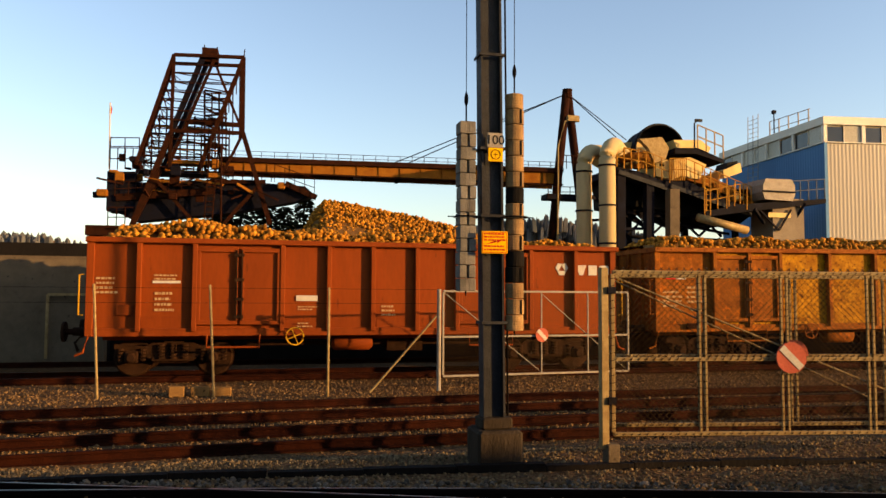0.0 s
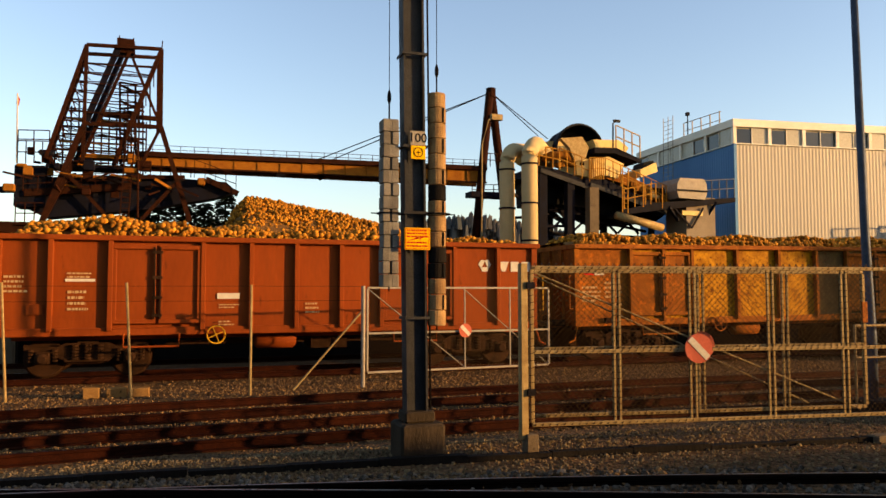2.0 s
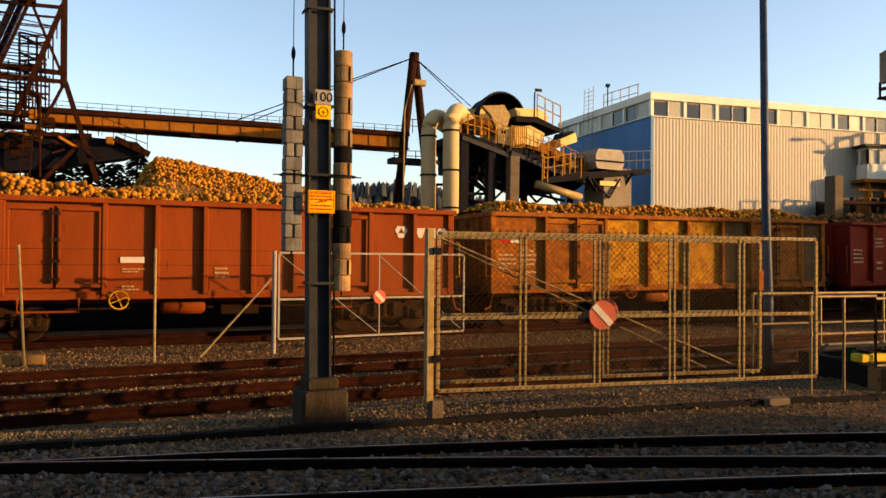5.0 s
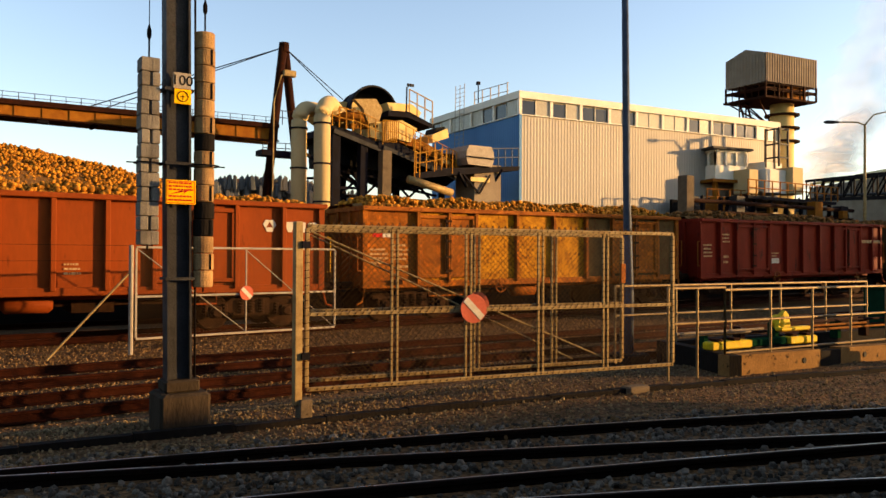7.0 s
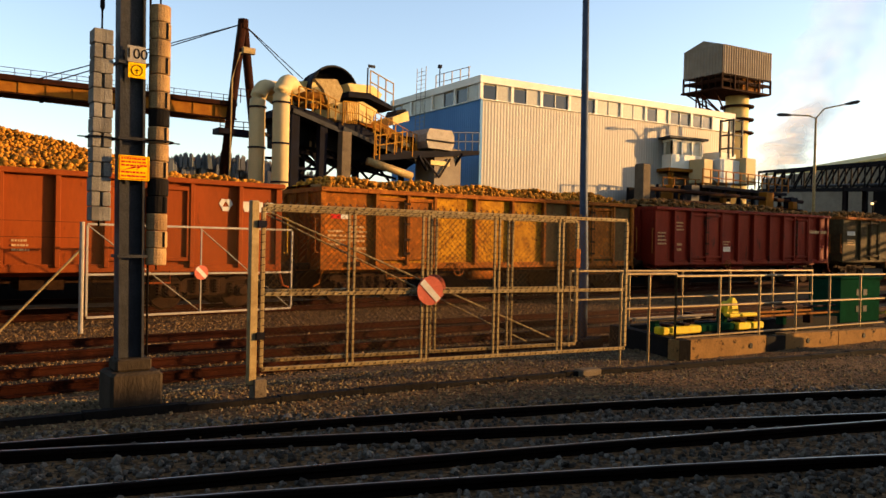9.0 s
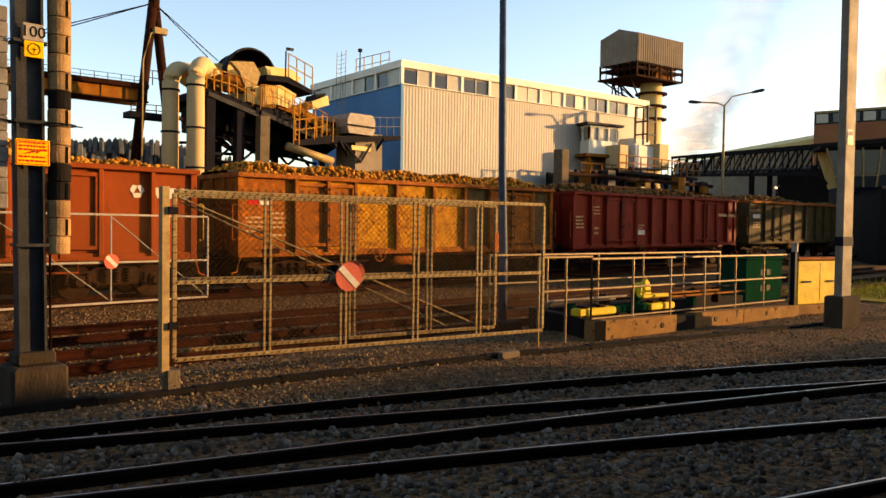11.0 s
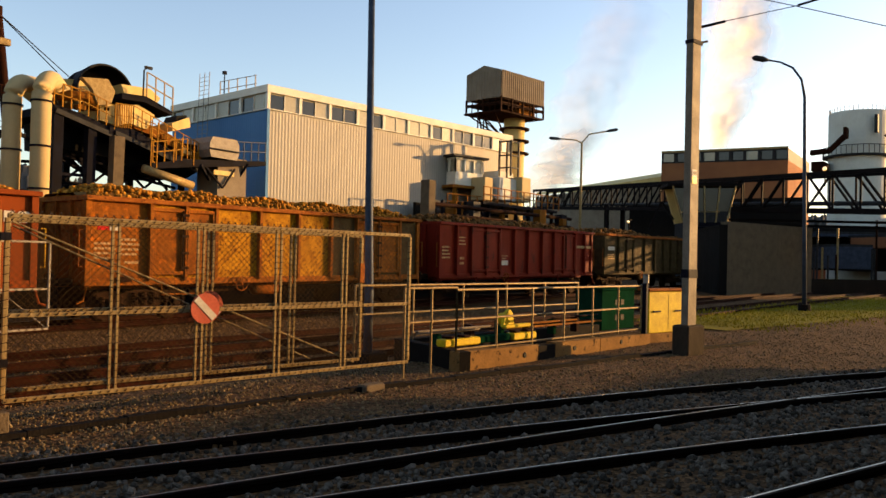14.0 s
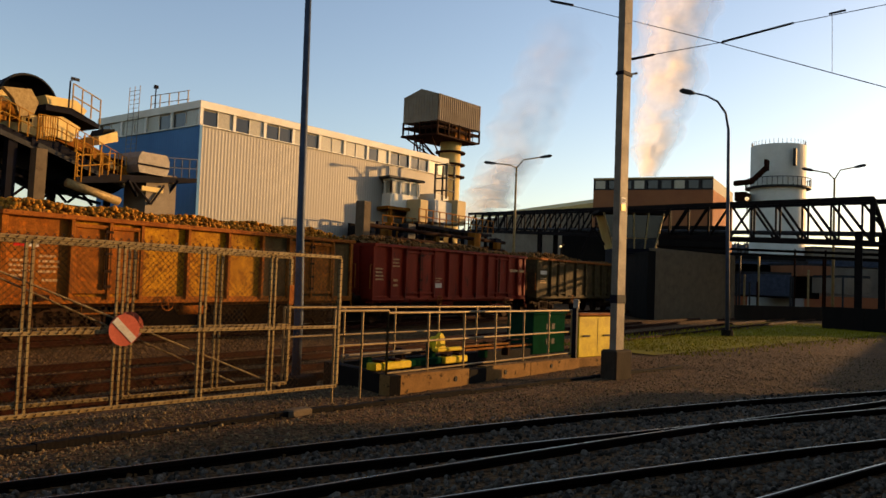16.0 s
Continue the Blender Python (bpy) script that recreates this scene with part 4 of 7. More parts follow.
mast_two()
w = thing("overhead_wires", "thin overhead line wires with dark insulators", "wire")
wire_a = [(8.17, -9.29, 9.23), (7.82, -10.54, 8.62), (8.08, -14.48, 7.10), (7.69, -17.46, 5.76), (7.58, -19.07, 5.08)]
wire_b = [(7.29, -13.25, 6.81), (8.07, -14.48, 7.13), (8.84, -15.70, 7.58), (9.87, -17.32, 8.04), (11.01, -19.11, 8.57)]
part("wire", Geo().tube(wire_a, .009, 5), M["wire"], w)
part("wire", Geo().tube(wire_b, .009, 5), M["wire"], w)
part("insulator", Geo().tube([(7.06, -12.88, 6.70), (7.30, -13.27, 6.81)], .028, 8), M["black"], w)
part("insulator", Geo().tube([(8.06, -14.46, 7.13), (8.84, -15.70, 7.58)], .024, 8), M["black"], w)
part("insulator", Geo().tube([(9.24, -16.33, 7.80), (9.42, -16.61, 7.89)], .024, 8), M["black"], w)
part("insulator", Geo().tube([(7.86, -10.60, 8.59), (7.88, -11.16, 8.40)], .03, 8), M["black"], w)
part("dropper", Geo().tube([(9.28, -16.38, 7.79), (9.35, -16.39, 6.59)], .006, 5), M["wire"], w)


# ---------- machine pit with railings ----------
PA, PB, PC, PE = Vector((1.95, -10.75, 0)), Vector((8.9, -11.15, 0)), Vector((2.75, -8.6, 0)), Vector((9.6, -9.3, 0))
pit = thing("pit_kerb", "low concrete kerb round a machine pit", "kerb")


def kerb(a, b, h0, h1, th=.22):
    u = (b - a).normalized()
    n = Vector((-u.y, u.x, 0)) * th
    return Geo().poly([(a.x, a.y, -.2), (b.x, b.y, -.2), (b.x, b.y, h1), (a.x, a.y, h0)], n)


for k in range(3):
    a, b = PA.lerp(PB, k / 3 + (.004 if k else 0)), PA.lerp(PB, (k + 1) / 3)
    if k == 1:
        a = PA.lerp(PB, .42)
    part("kerb_slab", kerb(a, b, .33 - .03 * k, .30 - .03 * k), M["kerbstone"], pit)
part("pipe_gap", kerb(PA.lerp(PB, .336), PA.lerp(PB, .418), .27, .27, .1), M["concdark"], pit)
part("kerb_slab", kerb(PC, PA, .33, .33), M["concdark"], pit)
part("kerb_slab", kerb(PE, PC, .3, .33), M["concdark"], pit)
for f in (.27, .52, .8):
    q = PA.lerp(PB, f)
    part("drain_hole", Geo().tube([(q.x, q.y - .012, .14), (q.x, q.y + .05, .14)], .05, 12), M["black"], pit)


def railing(label, a, b, n, zb, zt, zm):
    t = thing("pit_railing", label, "railing", "pit railings")
    for k in range(n + 1):
        q = a.lerp(b, k / n)
        part("baluster", Geo().tube([(q.x, q.y, zb), (q.x, q.y, zt)], .021, 8), M["railtube"], t)
        part("joint", Geo().tube([(q.x, q.y, zm - .03), (q.x, q.y, zm + .03)], .03, 8), M["railtube"], t)
    part("top_rail", Geo().tube([(a.x, a.y, zt), (b.x, b.y, zt)], .023, 8), M["railtube"], t)
    part("middle_rail", Geo().tube([(a.x, a.y, zm), (b.x, b.y, zm)], .021, 8), M["railtube"], t)
    if zb > .2:
        part("bottom_rail", Geo().tube([(a.x, a.y, zb + .06), (b.x, b.y, zb + .06)], .018, 8), M["railtube"], t)
    return t


ra, rbb = PA + Vector((.05, .12, 0)), PB + Vector((-.2, .14, 0))
railing("galvanised tube railing along the pit kerb", ra, rbb, 6, .3, 1.36, .86)
part_l = railing("galvanised tube railing at the end of the pit", Vector((.75, -10.55, 0)), PA + Vector((.05, .12, 0)), 2, .0, 1.40, .86)
railing("galvanised tube railing behind the pit", Vector((1.5, -8.75, 0)), PE + Vector((-.6, .1, 0)), 5, .1, 1.36, .84)
p = thing("railing_end_post", "dark steel end post with a pale cap lamp", "post")
part("post", Geo().box((PB.x - .2, PB.y + .02, .1), (PB.x - .1, PB.y + .14, 1.42)), M["darksteel"], p)
part("cap", Geo().tube([(PB.x - .1, PB.y + .08, 1.42), (PB.x - .1, PB.y + .08, 1.62)], .07, 10), M["galvlight"], p)

# track machinery in the pit
m = thing("winch_machine", "faded yellow and green shunting winch in the pit", "winch", m=pose(0, 0, .1))
d = (PB - PA).normalized()
rot = Matrix.Translation((PA.x + .25, PA.y + .5, 0)) @ Matrix.Rotation(math.atan2(d.y, d.x), 4, "Z")
part("bed", Geo().box((0, 0, .24), (1.0, .22, .37), rot, bevel=.02), M["machyellow"], m)
part("bed", Geo().box((1.02, .05, .24), (2.0, .22, .37), rot, bevel=.02), M["machgreen"], m)
part("bed", Geo().box((2.02, 0, .24), (2.8, .22, .37), rot, bevel=.02), M["machyellow"], m)
part("carriage", Geo().box((1.9, .1, .46), (2.75, .24, .53), rot, bevel=.02), M["machyellow"], m)
part("arm", Geo().poly([rot @ Vector(q) for q in ((1.95, .2, .5), (2.3, .2, .52), (2.25, .2, .74), (2.15, .2, .82), (2.0, .2, .72))], rot.to_3x3() @ Vector((0, .08, 0))), M["machyellow"], m)
part("drum", Geo().tube([rot @ Vector((2.15, .3, .62)), rot @ Vector((2.15, .42, .62))], .12, 16), M["machyellow"], m)
for y, z, x0, x1, mt in ((-.05, .56, -.9, 1.2, "masttan"), (.12, .50, -.6, 1.1, "masttan"), (.3, .50, 2.6, 4.8, "conv"), (.5, .44, 2.6, 6.0, "rust"), (.7, .4, .4, 6.2, "rust"), (.15, .45, 2.9, 5.6, "conv"), (.4, .56, 3.2, 5.9, "rust")):
    part("rod", Geo().tube([rot @ Vector((x0, y, z)), rot @ Vector((x1, y, z))], .022, 8), M[mt], m)
for k in range(6):
    part("bracket", Geo().box((.3 + k * .95, .45, .2), (.42 + k * .95, .62, .5 + .04 * (k % 3)), rot, bevel=.01), M["rust" if k % 2 else "machgreen"], m)
for x0 in (.12, .55, 2.1, 2.5):
    part("bolt_plate", Geo().box((x0, .02, .375), (x0 + .16, .18, .42), rot, bevel=.008), M["rust"], m)
c = thing("machine_cabinet", "dark green steel cabinet with square vents beside the pit", "cabinet")
cr = Matrix.Translation((9.93, -9.6, 0)) @ Matrix.Rotation(math.atan2(d.y, d.x), 4, "Z")
part("body", Geo().box((0, .2, .1), (1.8, 1.0, 1.15), cr, bevel=.02), M["machgreen"], c)
part("lid", Geo().box((-.04, .16, 1.155), (1.84, 1.04, 1.2), cr, bevel=.01), M["machgreen"], c)
for x in (.7, 1.0):
    part("vent_hole", Geo().box((x, .19, .75), (x + .18, .202, .9), cr), M["black"], c)
    part("vent_hole", Geo().box((x, .19, .35), (x + .18, .202, .5), cr), M["black"], c)
cy = Matrix.Translation((9.05, -11.05, 0)) @ Matrix.Rotation(math.atan2(d.y, d.x) - .16, 4, "Z")
c = thing("yellow_cabinet", "faded yellow steel switch cabinet on a concrete plinth", "cabinet")
part("body", Geo().box((0, 0, .22), (1.6, .26, 1.22), cy, bevel=.02), M["machyellow"], c)
part("plinth", Geo().box((-.08, -.06, -.1), (1.68, .34, .22), cy, bevel=.02), M["kerbstone"], c)
part("lid", Geo().box((-.05, -.05, 1.225), (1.65, .31, 1.29), cy, bevel=.015), M["rimrust"], c, "rust brown lid")
for x in (.15, 1.05):
    part("handle", Geo().box((x, -.03, .72), (x + .3, -.002, .76), cy), M["black"], c)
part("door_seam", Geo().box((.79, -.004, .3), (.8, 0.002, 1.15), cy), M["black"], c)


# ---------- gantry with inclined conveyor ----------
def lattice(g, a, b, up, depth, n, chord=.14, web=.07):
    """A plane truss: chords a to b, the lower one set off by -up*depth."""
    a, b, o = Vector(a), Vector(b), Vector(up) * depth
    g.beam(a, b, chord).beam(a - o, b - o, chord)
    for k in range(n):
        p, q = a.lerp(b, k / n), a.lerp(b, (k + 1) / n)
        g.beam(p, p - o, web)
        g.beam(p - o, q, web) if k % 2 == 0 else g.beam(p, q - o, web)
    return g


gan = thing("conveyor_gantry", "tall rust brown lattice gantry with a steep conveyor", "gantry crane")
DY = 1.7
tl, tr = (-13.83, 23.00, 14.39), (-10.30, 23.00, 14.51)
lf, rf = (-15.55, 23.00, 8.53), (-12.45, 23.00, 8.42)
nf, kn = (-13.95, 23.00, 10.13), (-10.27, 23.00, 10.44)
lfoot, rfoot = (-15.68, 23.00, 5.27), (-8.79, 23.00, 5.63)
for nm, y in (("front_frame", 0), ("rear_frame", DY)):
    o = Vector((y * -.12, y, y * .02))
    g = Geo()
    P = lambda p: Vector(p) + o
    g.beam(P(tl), P(tr), .16)
    g.beam(P(tl), P(lf), .17)
    g.beam(P(tr), P(kn), .17)
    g.beam(P(tr), P(rf), .2)
    g.beam(P(tl), P((-13.90, 23.00, 8.36)), .16)
    part(nm, g, M["rust"], gan)
for f in [k / 12 for k in range(1, 13)]:
    a, b = Vector(tl).lerp(Vector(lf), f), Vector(tr).lerp(Vector(rf), f)
    o = Vector((DY * -.12, DY, DY * .02))
    bits = [(a, b, .05), (a + o, b + o, .05), (a, a + o, .06), (b, b + o, .06)]
    if f < .95:
        a2, b2 = Vector(tl).lerp(Vector(lf), f + .083), Vector(tr).lerp(Vector(rf), f + .083)
        bits += [(a, a2 + o, .045), (b, b2 + o, .045), (a + o, b2 + o, .045), (a, a + Vector((.3, 0, -.95)), .055), (b, b + Vector((.0, 0, -1.0)), .05), (a + o, a + o + Vector((.5, 0, -.4)), .04)]
    for p, q, w in bits:
        part("cross_member", Geo().beam(p, q, w), M["rust"], gan)
part("steep_conveyor", Geo().beam((-12.07, 23.60, 14.62), (-14.31, 23.60, 8.44), .42, .2).beam((-12.38, 23.20, 14.47), (-14.59, 23.20, 8.37), .07, .3), M["darksteel"], gan)
part("conveyor_edge", Geo().beam((-11.80, 23.18, 14.40), (-14.04, 23.18, 8.39), .09, .16), M["rust"], gan)
part("head_drum", Geo().box((-12.46, 23.20, 14.22), (-11.65, 24.20, 14.96)), M["rust"], gan)
for p, q in (((-12.35, 23.50, 14.63), (-12.37, 23.50, 15.18)), ((-11.69, 23.50, 14.68), (-11.70, 23.50, 15.11)), ((-10.30, 23.00, 14.51), (-10.27, 23.00, 14.95))):
    part("lightning_rod", Geo().tube([p, q], .03, 5), M["rust"], gan)
for a, b, w in ((kn, rfoot, .24), (nf, lfoot, .26), ((-14.31, 23.00, 8.35), lfoot, .2), ((-14.55, 23.00, 7.81), (-12.58, 23.00, 5.59), .17), ((-9.43, 23.00, 7.65), (-11.14, 23.00, 5.62), .17), (kn, (-11.15, 23.00, 8.48), .14), ((-10.27, 23.00, 10.44), (-13.95, 23.00, 10.37), .18), ((-11.67, 23.00, 13.86), kn, .13)):
    part("support_leg", Geo().beam(a, b, w), M["rust"], gan)
for a, b, w in (((-12.33, 23.80, 12.82), (-12.23, 23.80, 8.56), .1), ((-11.95, 23.80, 12.69), (-11.86, 23.80, 8.58), .07), ((-11.58, 23.80, 12.71), (-11.46, 23.80, 7.68), .1), ((-11.21, 23.80, 11.97), (-11.12, 23.80, 7.70), .07), ((-12.33, 23.80, 12.82), (-11.46, 23.80, 12.72), .08), ((-10.88, 23.80, 13.22), (-10.83, 23.80, 10.46), .07), ((-13.50, 23.80, 11.07), (-10.46, 23.80, 11.03), .22), ((-13.49, 23.80, 10.68), (-10.45, 23.80, 10.66), .08), ((-13.19, 23.80, 10.03), (-11.45, 23.80, 9.75), .1)):
    part("stair_member", Geo().beam(a, b, w), M["rust"], gan)
for k in range(11):
    p = Vector((-12.33, 23.80, 12.67)).lerp(Vector((-12.23, 23.80, 8.56)), k / 10)
    q = Vector((-11.20, 24.40, 12.68)).lerp(Vector((-11.10, 24.40, 8.40)), k / 10)
    part("stair_member", Geo().beam(p, q + Vector((0, 0, .35 if k % 2 else -.35)), .1), M["rust"], gan)
g = Geo()
lad0, lad1 = Vector((-11.91, 22.60, 5.60)), Vector((-11.63, 22.60, 10.61))
for dx in (-.2, .2):
    g.beam(lad0 + Vector((dx, 0, 0)), lad1 + Vector((dx, 0, 0)), .06)
for k in range(18):
    q = lad0.lerp(lad1, k / 18)
    g.beam(q + Vector((-.2, 0, 0)), q + Vector((.2, 0, 0)), .04)
part("ladder", g, M["rust"], gan)
# stair tower bars behind the steep conveyor
rg = random.Random(14)
for k in range(13):
    x = -15.35 + .36 * k
    z1 = min(8.6 + (x + 15.55) / .2935, 11.4 + rg.uniform(-.6, .5))
    if z1 > 8.9:
        part("stair_member", Geo().beam((x, 24.3, 8.2), (x, 24.3, z1), .075), M["rust"], gan)
for k in range(8):
    z = 8.45 + .4 * k
    x0 = -15.5 + (z - 8.53) * .2935
    part("stair_member", Geo().beam((x0, 24.25, z), (-11.0 + rg.uniform(-.6, .3), 24.25, z + rg.uniform(-.08, .08)), .09), M["rust" if k % 3 else "conv"], gan)
part("cable_post", Geo().tube([(-11.26, 22.50, 5.69), (-11.32, 22.50, 9.57)], .05, 6), M["rust"], gan)
# machine body between the legs
part("machine_house", Geo().box((-16.95, 23.30, 8.20), (-15.57, 25.00, 6.18)).box((-15.59, 23.30, 8.34), (-11.43, 25.00, 8.23)), M["darksteel"], gan)
part("machine_boom", Geo().beam((-17.68, 23.80, 7.01), (-15.86, 23.80, 7.08), .3, .3).poly([(-16.56, 23.50, 7.60), (-11.54, 23.50, 8.00), (-6.97, 23.50, 7.81), (-6.48, 23.50, 7.36), (-7.56, 23.50, 6.93), (-11.07, 23.50, 6.21), (-15.55, 23.50, 5.67), (-16.65, 23.50, 6.22)], (0, 1.3, 0)), M["darksteel"], gan)
part("boom_edge", Geo().beam((-16.48, 23.20, 6.83), (-11.65, 23.20, 7.35), .1, .35).beam((-11.66, 23.20, 7.83), (-9.06, 23.20, 7.93), .1, .2).beam((-8.03, 23.20, 7.88), (-6.37, 23.20, 7.17), .12, .3), M["rust"], gan)
for p, q in (((-8.44, 23.00, 7.92), (-8.05, 23.40, 7.55)), ((-17.39, 23.00, 7.24), (-16.87, 23.40, 6.87)), ((-16.84, 23.00, 8.24), (-16.37, 23.40, 8.09))):
    part("chute", Geo().box(p, q, bevel=.05), M["conv"], gan)
part("machine_body", Geo().box((-14.08, 23.40, 8.95), (-11.32, 24.40, 8.76)).box((-14.58, 23.20, 7.84), (-12.95, 23.40, 7.69)), M["conv"], gan)

rr = random.Random(61)
for k in range(46):
    u = rr.random()
    p = Vector((-16.47, 22.90, 8.24)).lerp(Vector((-9.07, 22.90, 8.19)), u) + Vector((0, rr.uniform(-.3, 1.0), rr.uniform(-1.9, .9) * (1 - .5 * u)))
    if rr.random() < .5:
        q = p + Vector((rr.uniform(-1.4, 1.4), rr.uniform(-.3, .3), rr.uniform(-.5, .5)))
        part("machine_bar", Geo().beam(p, q, rr.uniform(.06, .14)), M[rr.choice(["rust", "rust", "conv", "darksteel"])], gan)
    else:
        a_, b_, c_ = rr.uniform(.1, .35), rr.uniform(.1, .3), rr.uniform(.08, .25)
        part("machine_block", Geo().box(p - Vector((a_, b_, c_)), p + Vector((a_, b_, c_)), bevel=.03), M[rr.choice(["rust", "conv", "darksteel", "rust"])], gan)


def guard(parent, pts, h=1.05, n=4, w=.045, material=None):
    """A hand rail along points with posts and a knee rail."""
    m_ = material or M["rust"]
    for a, b in zip(pts, pts[1:]):
        a, b = Vector(a), Vector(b)
        part("hand_rail", Geo().beam(a + Vector((0, 0, h)), b + Vector((0, 0, h)), w), m_, parent)
        part("knee_rail", Geo().beam(a + Vector((0, 0, h * .5)), b + Vector((0, 0, h * .5)), w), m_, parent)
        for k in range(n + 1):
            q = a.lerp(b, k / n)
            part("guard_post", Geo().beam(q, q + Vector((0, 0, h)), w), m_, parent)


guard(gan, [(-16.78, 23.00, 8.24), (-15.33, 23.00, 8.30)], 1.1, 4)
guard(gan, [(-16.78, 23.00, 8.97), (-15.40, 23.00, 9.03)], .9, 2)
guard(gan, [(-16.80, 23.00, 5.30), (-15.57, 23.00, 5.34)], 1.0, 3)
guard(gan, [(-11.22, 23.00, 7.94), (-8.77, 23.00, 7.91)], .5, 5)
guard(gan, [(-8.6, 23.00, 7.9), (-6.5, 23.00, 7.2)], .95, 4, .035)
guard(gan, [(-16.5, 23.0, 6.9), (-12.0, 23.0, 7.3)], .7, 7, .035)
part("walkway", Geo().box((-17.85, 23.00, 4.88), (-15.62, 24.00, 5.39)).box((-16.91, 23.00, 5.24), (-16.33, 24.00, 5.17)), M["rust"], gan)
f = thing("flag", "small red flag on a thin white pole", "flag")
part("pole", Geo().tube([(-16.91, 23.50, 8.32), (-16.95, 23.50, 11.79)], .035, 6), M["white"], f)
part("cloth", Geo().poly([(-16.98, 23.50, 11.75), (-16.84, 23.50, 11.50), (-16.88, 23.50, 11.17), (-16.99, 23.50, 11.25)], (0, .02, 0)), M["red"], f)

# long conveyor bridge
con = thing("conveyor_bridge", "long orange brown conveyor bridge with a walkway rail", "conveyor")
a0, a1 = Vector((-11.39, 24.00, 9.18)), Vector((8.05, 24.00, 9.38))
b0, b1 = Vector((-11.38, 24.00, 8.54)), Vector((8.04, 24.00, 8.50))
part("girder", Geo().poly([a0, a1, b1, b0], (0, .15, 0)), M["conv"], con)
part("girder", Geo().poly([a0 + Vector((0, 1.6, 0)), a1 + Vector((0, 1.6, 0)), b1 + Vector((0, 1.6, 0)), b0 + Vector((0, 1.6, 0))], (0, .15, 0)), M["conv"], con)
part("belt", Geo().poly([a0 + Vector((0, .16, .05)), a1 + Vector((0, .16, .05)), a1 + Vector((0, .16, -.1)), a0 + Vector((0, .16, -.1))], (0, 1.4, 0)), M["darksteel"], con)
part("flange", Geo().beam(a0 + Vector((0, -.08, -.02)), a1 + Vector((0, -.08, -.02)), .28, .26).beam(b0 + Vector((0, -.06, 0)), b1 + Vector((0, -.06, 0)), .26, .08), M["rust"], con)
for k in range(1, 16):
    q, s = a0.lerp(a1, k / 16), b0.lerp(b1, k / 16)
    part("stiffener", Geo().beam(q + Vector((0, -.02, 0)), s + Vector((0, -.02, 0)), .06), M["conv"], con)
for z in (.28, .5):
    part("hand_rail", Geo().beam(a0 + Vector((0, .1, z)), a1 + Vector((0, .1, z)), .025), M["rust"], con)
for k in range(29):
    q = a0.lerp(a1, k / 28)
    part("guard_post", Geo().beam(q + Vector((0, .1, 0)), q + Vector((0, .1, .5)), .03), M["rust"], con)
part("idler_box", Geo().box((-4.34, 23.90, 8.50), (-3.82, 24.30, 8.35)), M["darksteel"], con)
part("cross_tie", Geo().beam(b0.lerp(b1, .5), b0.lerp(b1, .5) + Vector((0, 1.6, 0)), .15), M["rust"], con)

# a-frame pylon and its stays
pyl = thing("stay_pylon", "rust brown tubular A-frame pylon with stay cables", "pylon")
apex = Vector((8.39, 24.00, 14.02))
part("leg", Geo().tube([apex + Vector((-.05, 0, .1)), (7.21, 24.00, 3.73)], .26, 10), M["rust"], pyl, smooth=True)
part("leg", Geo().tube([apex + Vector((.1, .2, .1)), (9.50, 25.00, 8.62), (9.99, 25.40, 5.56)], .26, 10), M["rust"], pyl, smooth=True)
part("cap", Geo().tube([apex + Vector((0, 0, .25)), apex + Vector((0, 0, -.3))], .3, 10), M["rust"], pyl)
part("lamp_arm", Geo().tube([(7.55, 23.50, 5.03), (7.61, 23.50, 10.68), (8.04, 23.50, 12.22), (8.68, 23.50, 12.49)], .05, 6).box((8.21, 23.40, 12.24), (8.91, 23.70, 12.58)), M["galv"], pyl)
for p, q in ((apex, (-2.03, 24.50, 9.43)), (apex, (-1.12, 25.00, 9.55)), (apex, (12.95, 27.00, 12.23)), (apex, (13.66, 27.00, 12.09))):
    part("stay_cable", Geo().tube([p, q], .03, 5), M["wire"], pyl)
part("platform", Geo().box((6.90, 23.50, 7.59), (9.51, 24.50, 7.90)), M["darksteel"], pyl)
guard(pyl, [(6.97, 23.50, 7.69), (9.01, 23.50, 7.76)], .6, 3, .04)
guard(pyl, [(7.87, 24.00, 9.50), (9.67, 24.00, 9.51)], .8, 4, .04)

# ---------- washing plant: ducts, drum, platforms ----------
def bentduct(label, base, top, end, r):
    t = thing("exhaust_duct", label, "duct", "exhaust ducts")
    b, tp, e = Vector(base), Vector(top), Vector(end)
    pts = [Vector((tp.x, tp.y, 0)), Vector((tp.x, tp.y, tp.z - 1.3))]
    R = (e - tp)
    R.z = 0
    for k in range(1, 9):
        w = math.pi * .5 * k / 8
        pts.append(Vector((tp.x, tp.y, tp.z - 1.3)) + R.normalized() * (.9 * (1 - math.cos(w))) + Vector((0, 0, .95 * math.sin(w))))
    pts.append(e)
    part("pipe", Geo().tube(pts, r, 18), M["pipe"], t, smooth=True)
    for z in (tp.z - 1.5, tp.z - 3.4, tp.z - 5.2):
        part("flange", Geo().tube([(tp.x, tp.y, z), (tp.x, tp.y, z + .08)], r + .05, 18), M["darksteel"], t)
    return t


bentduct("pale sheet metal exhaust duct with a rounded bend", (5.92, 16.00, 4.50), (5.98, 16.00, 9.40), (8.69, 18.00, 9.33), .37)
bentduct("taller pale sheet metal exhaust duct with a bend", (6.69, 15.00, 4.45), (6.73, 15.00, 9.57), (8.51, 16.50, 8.68), .39)

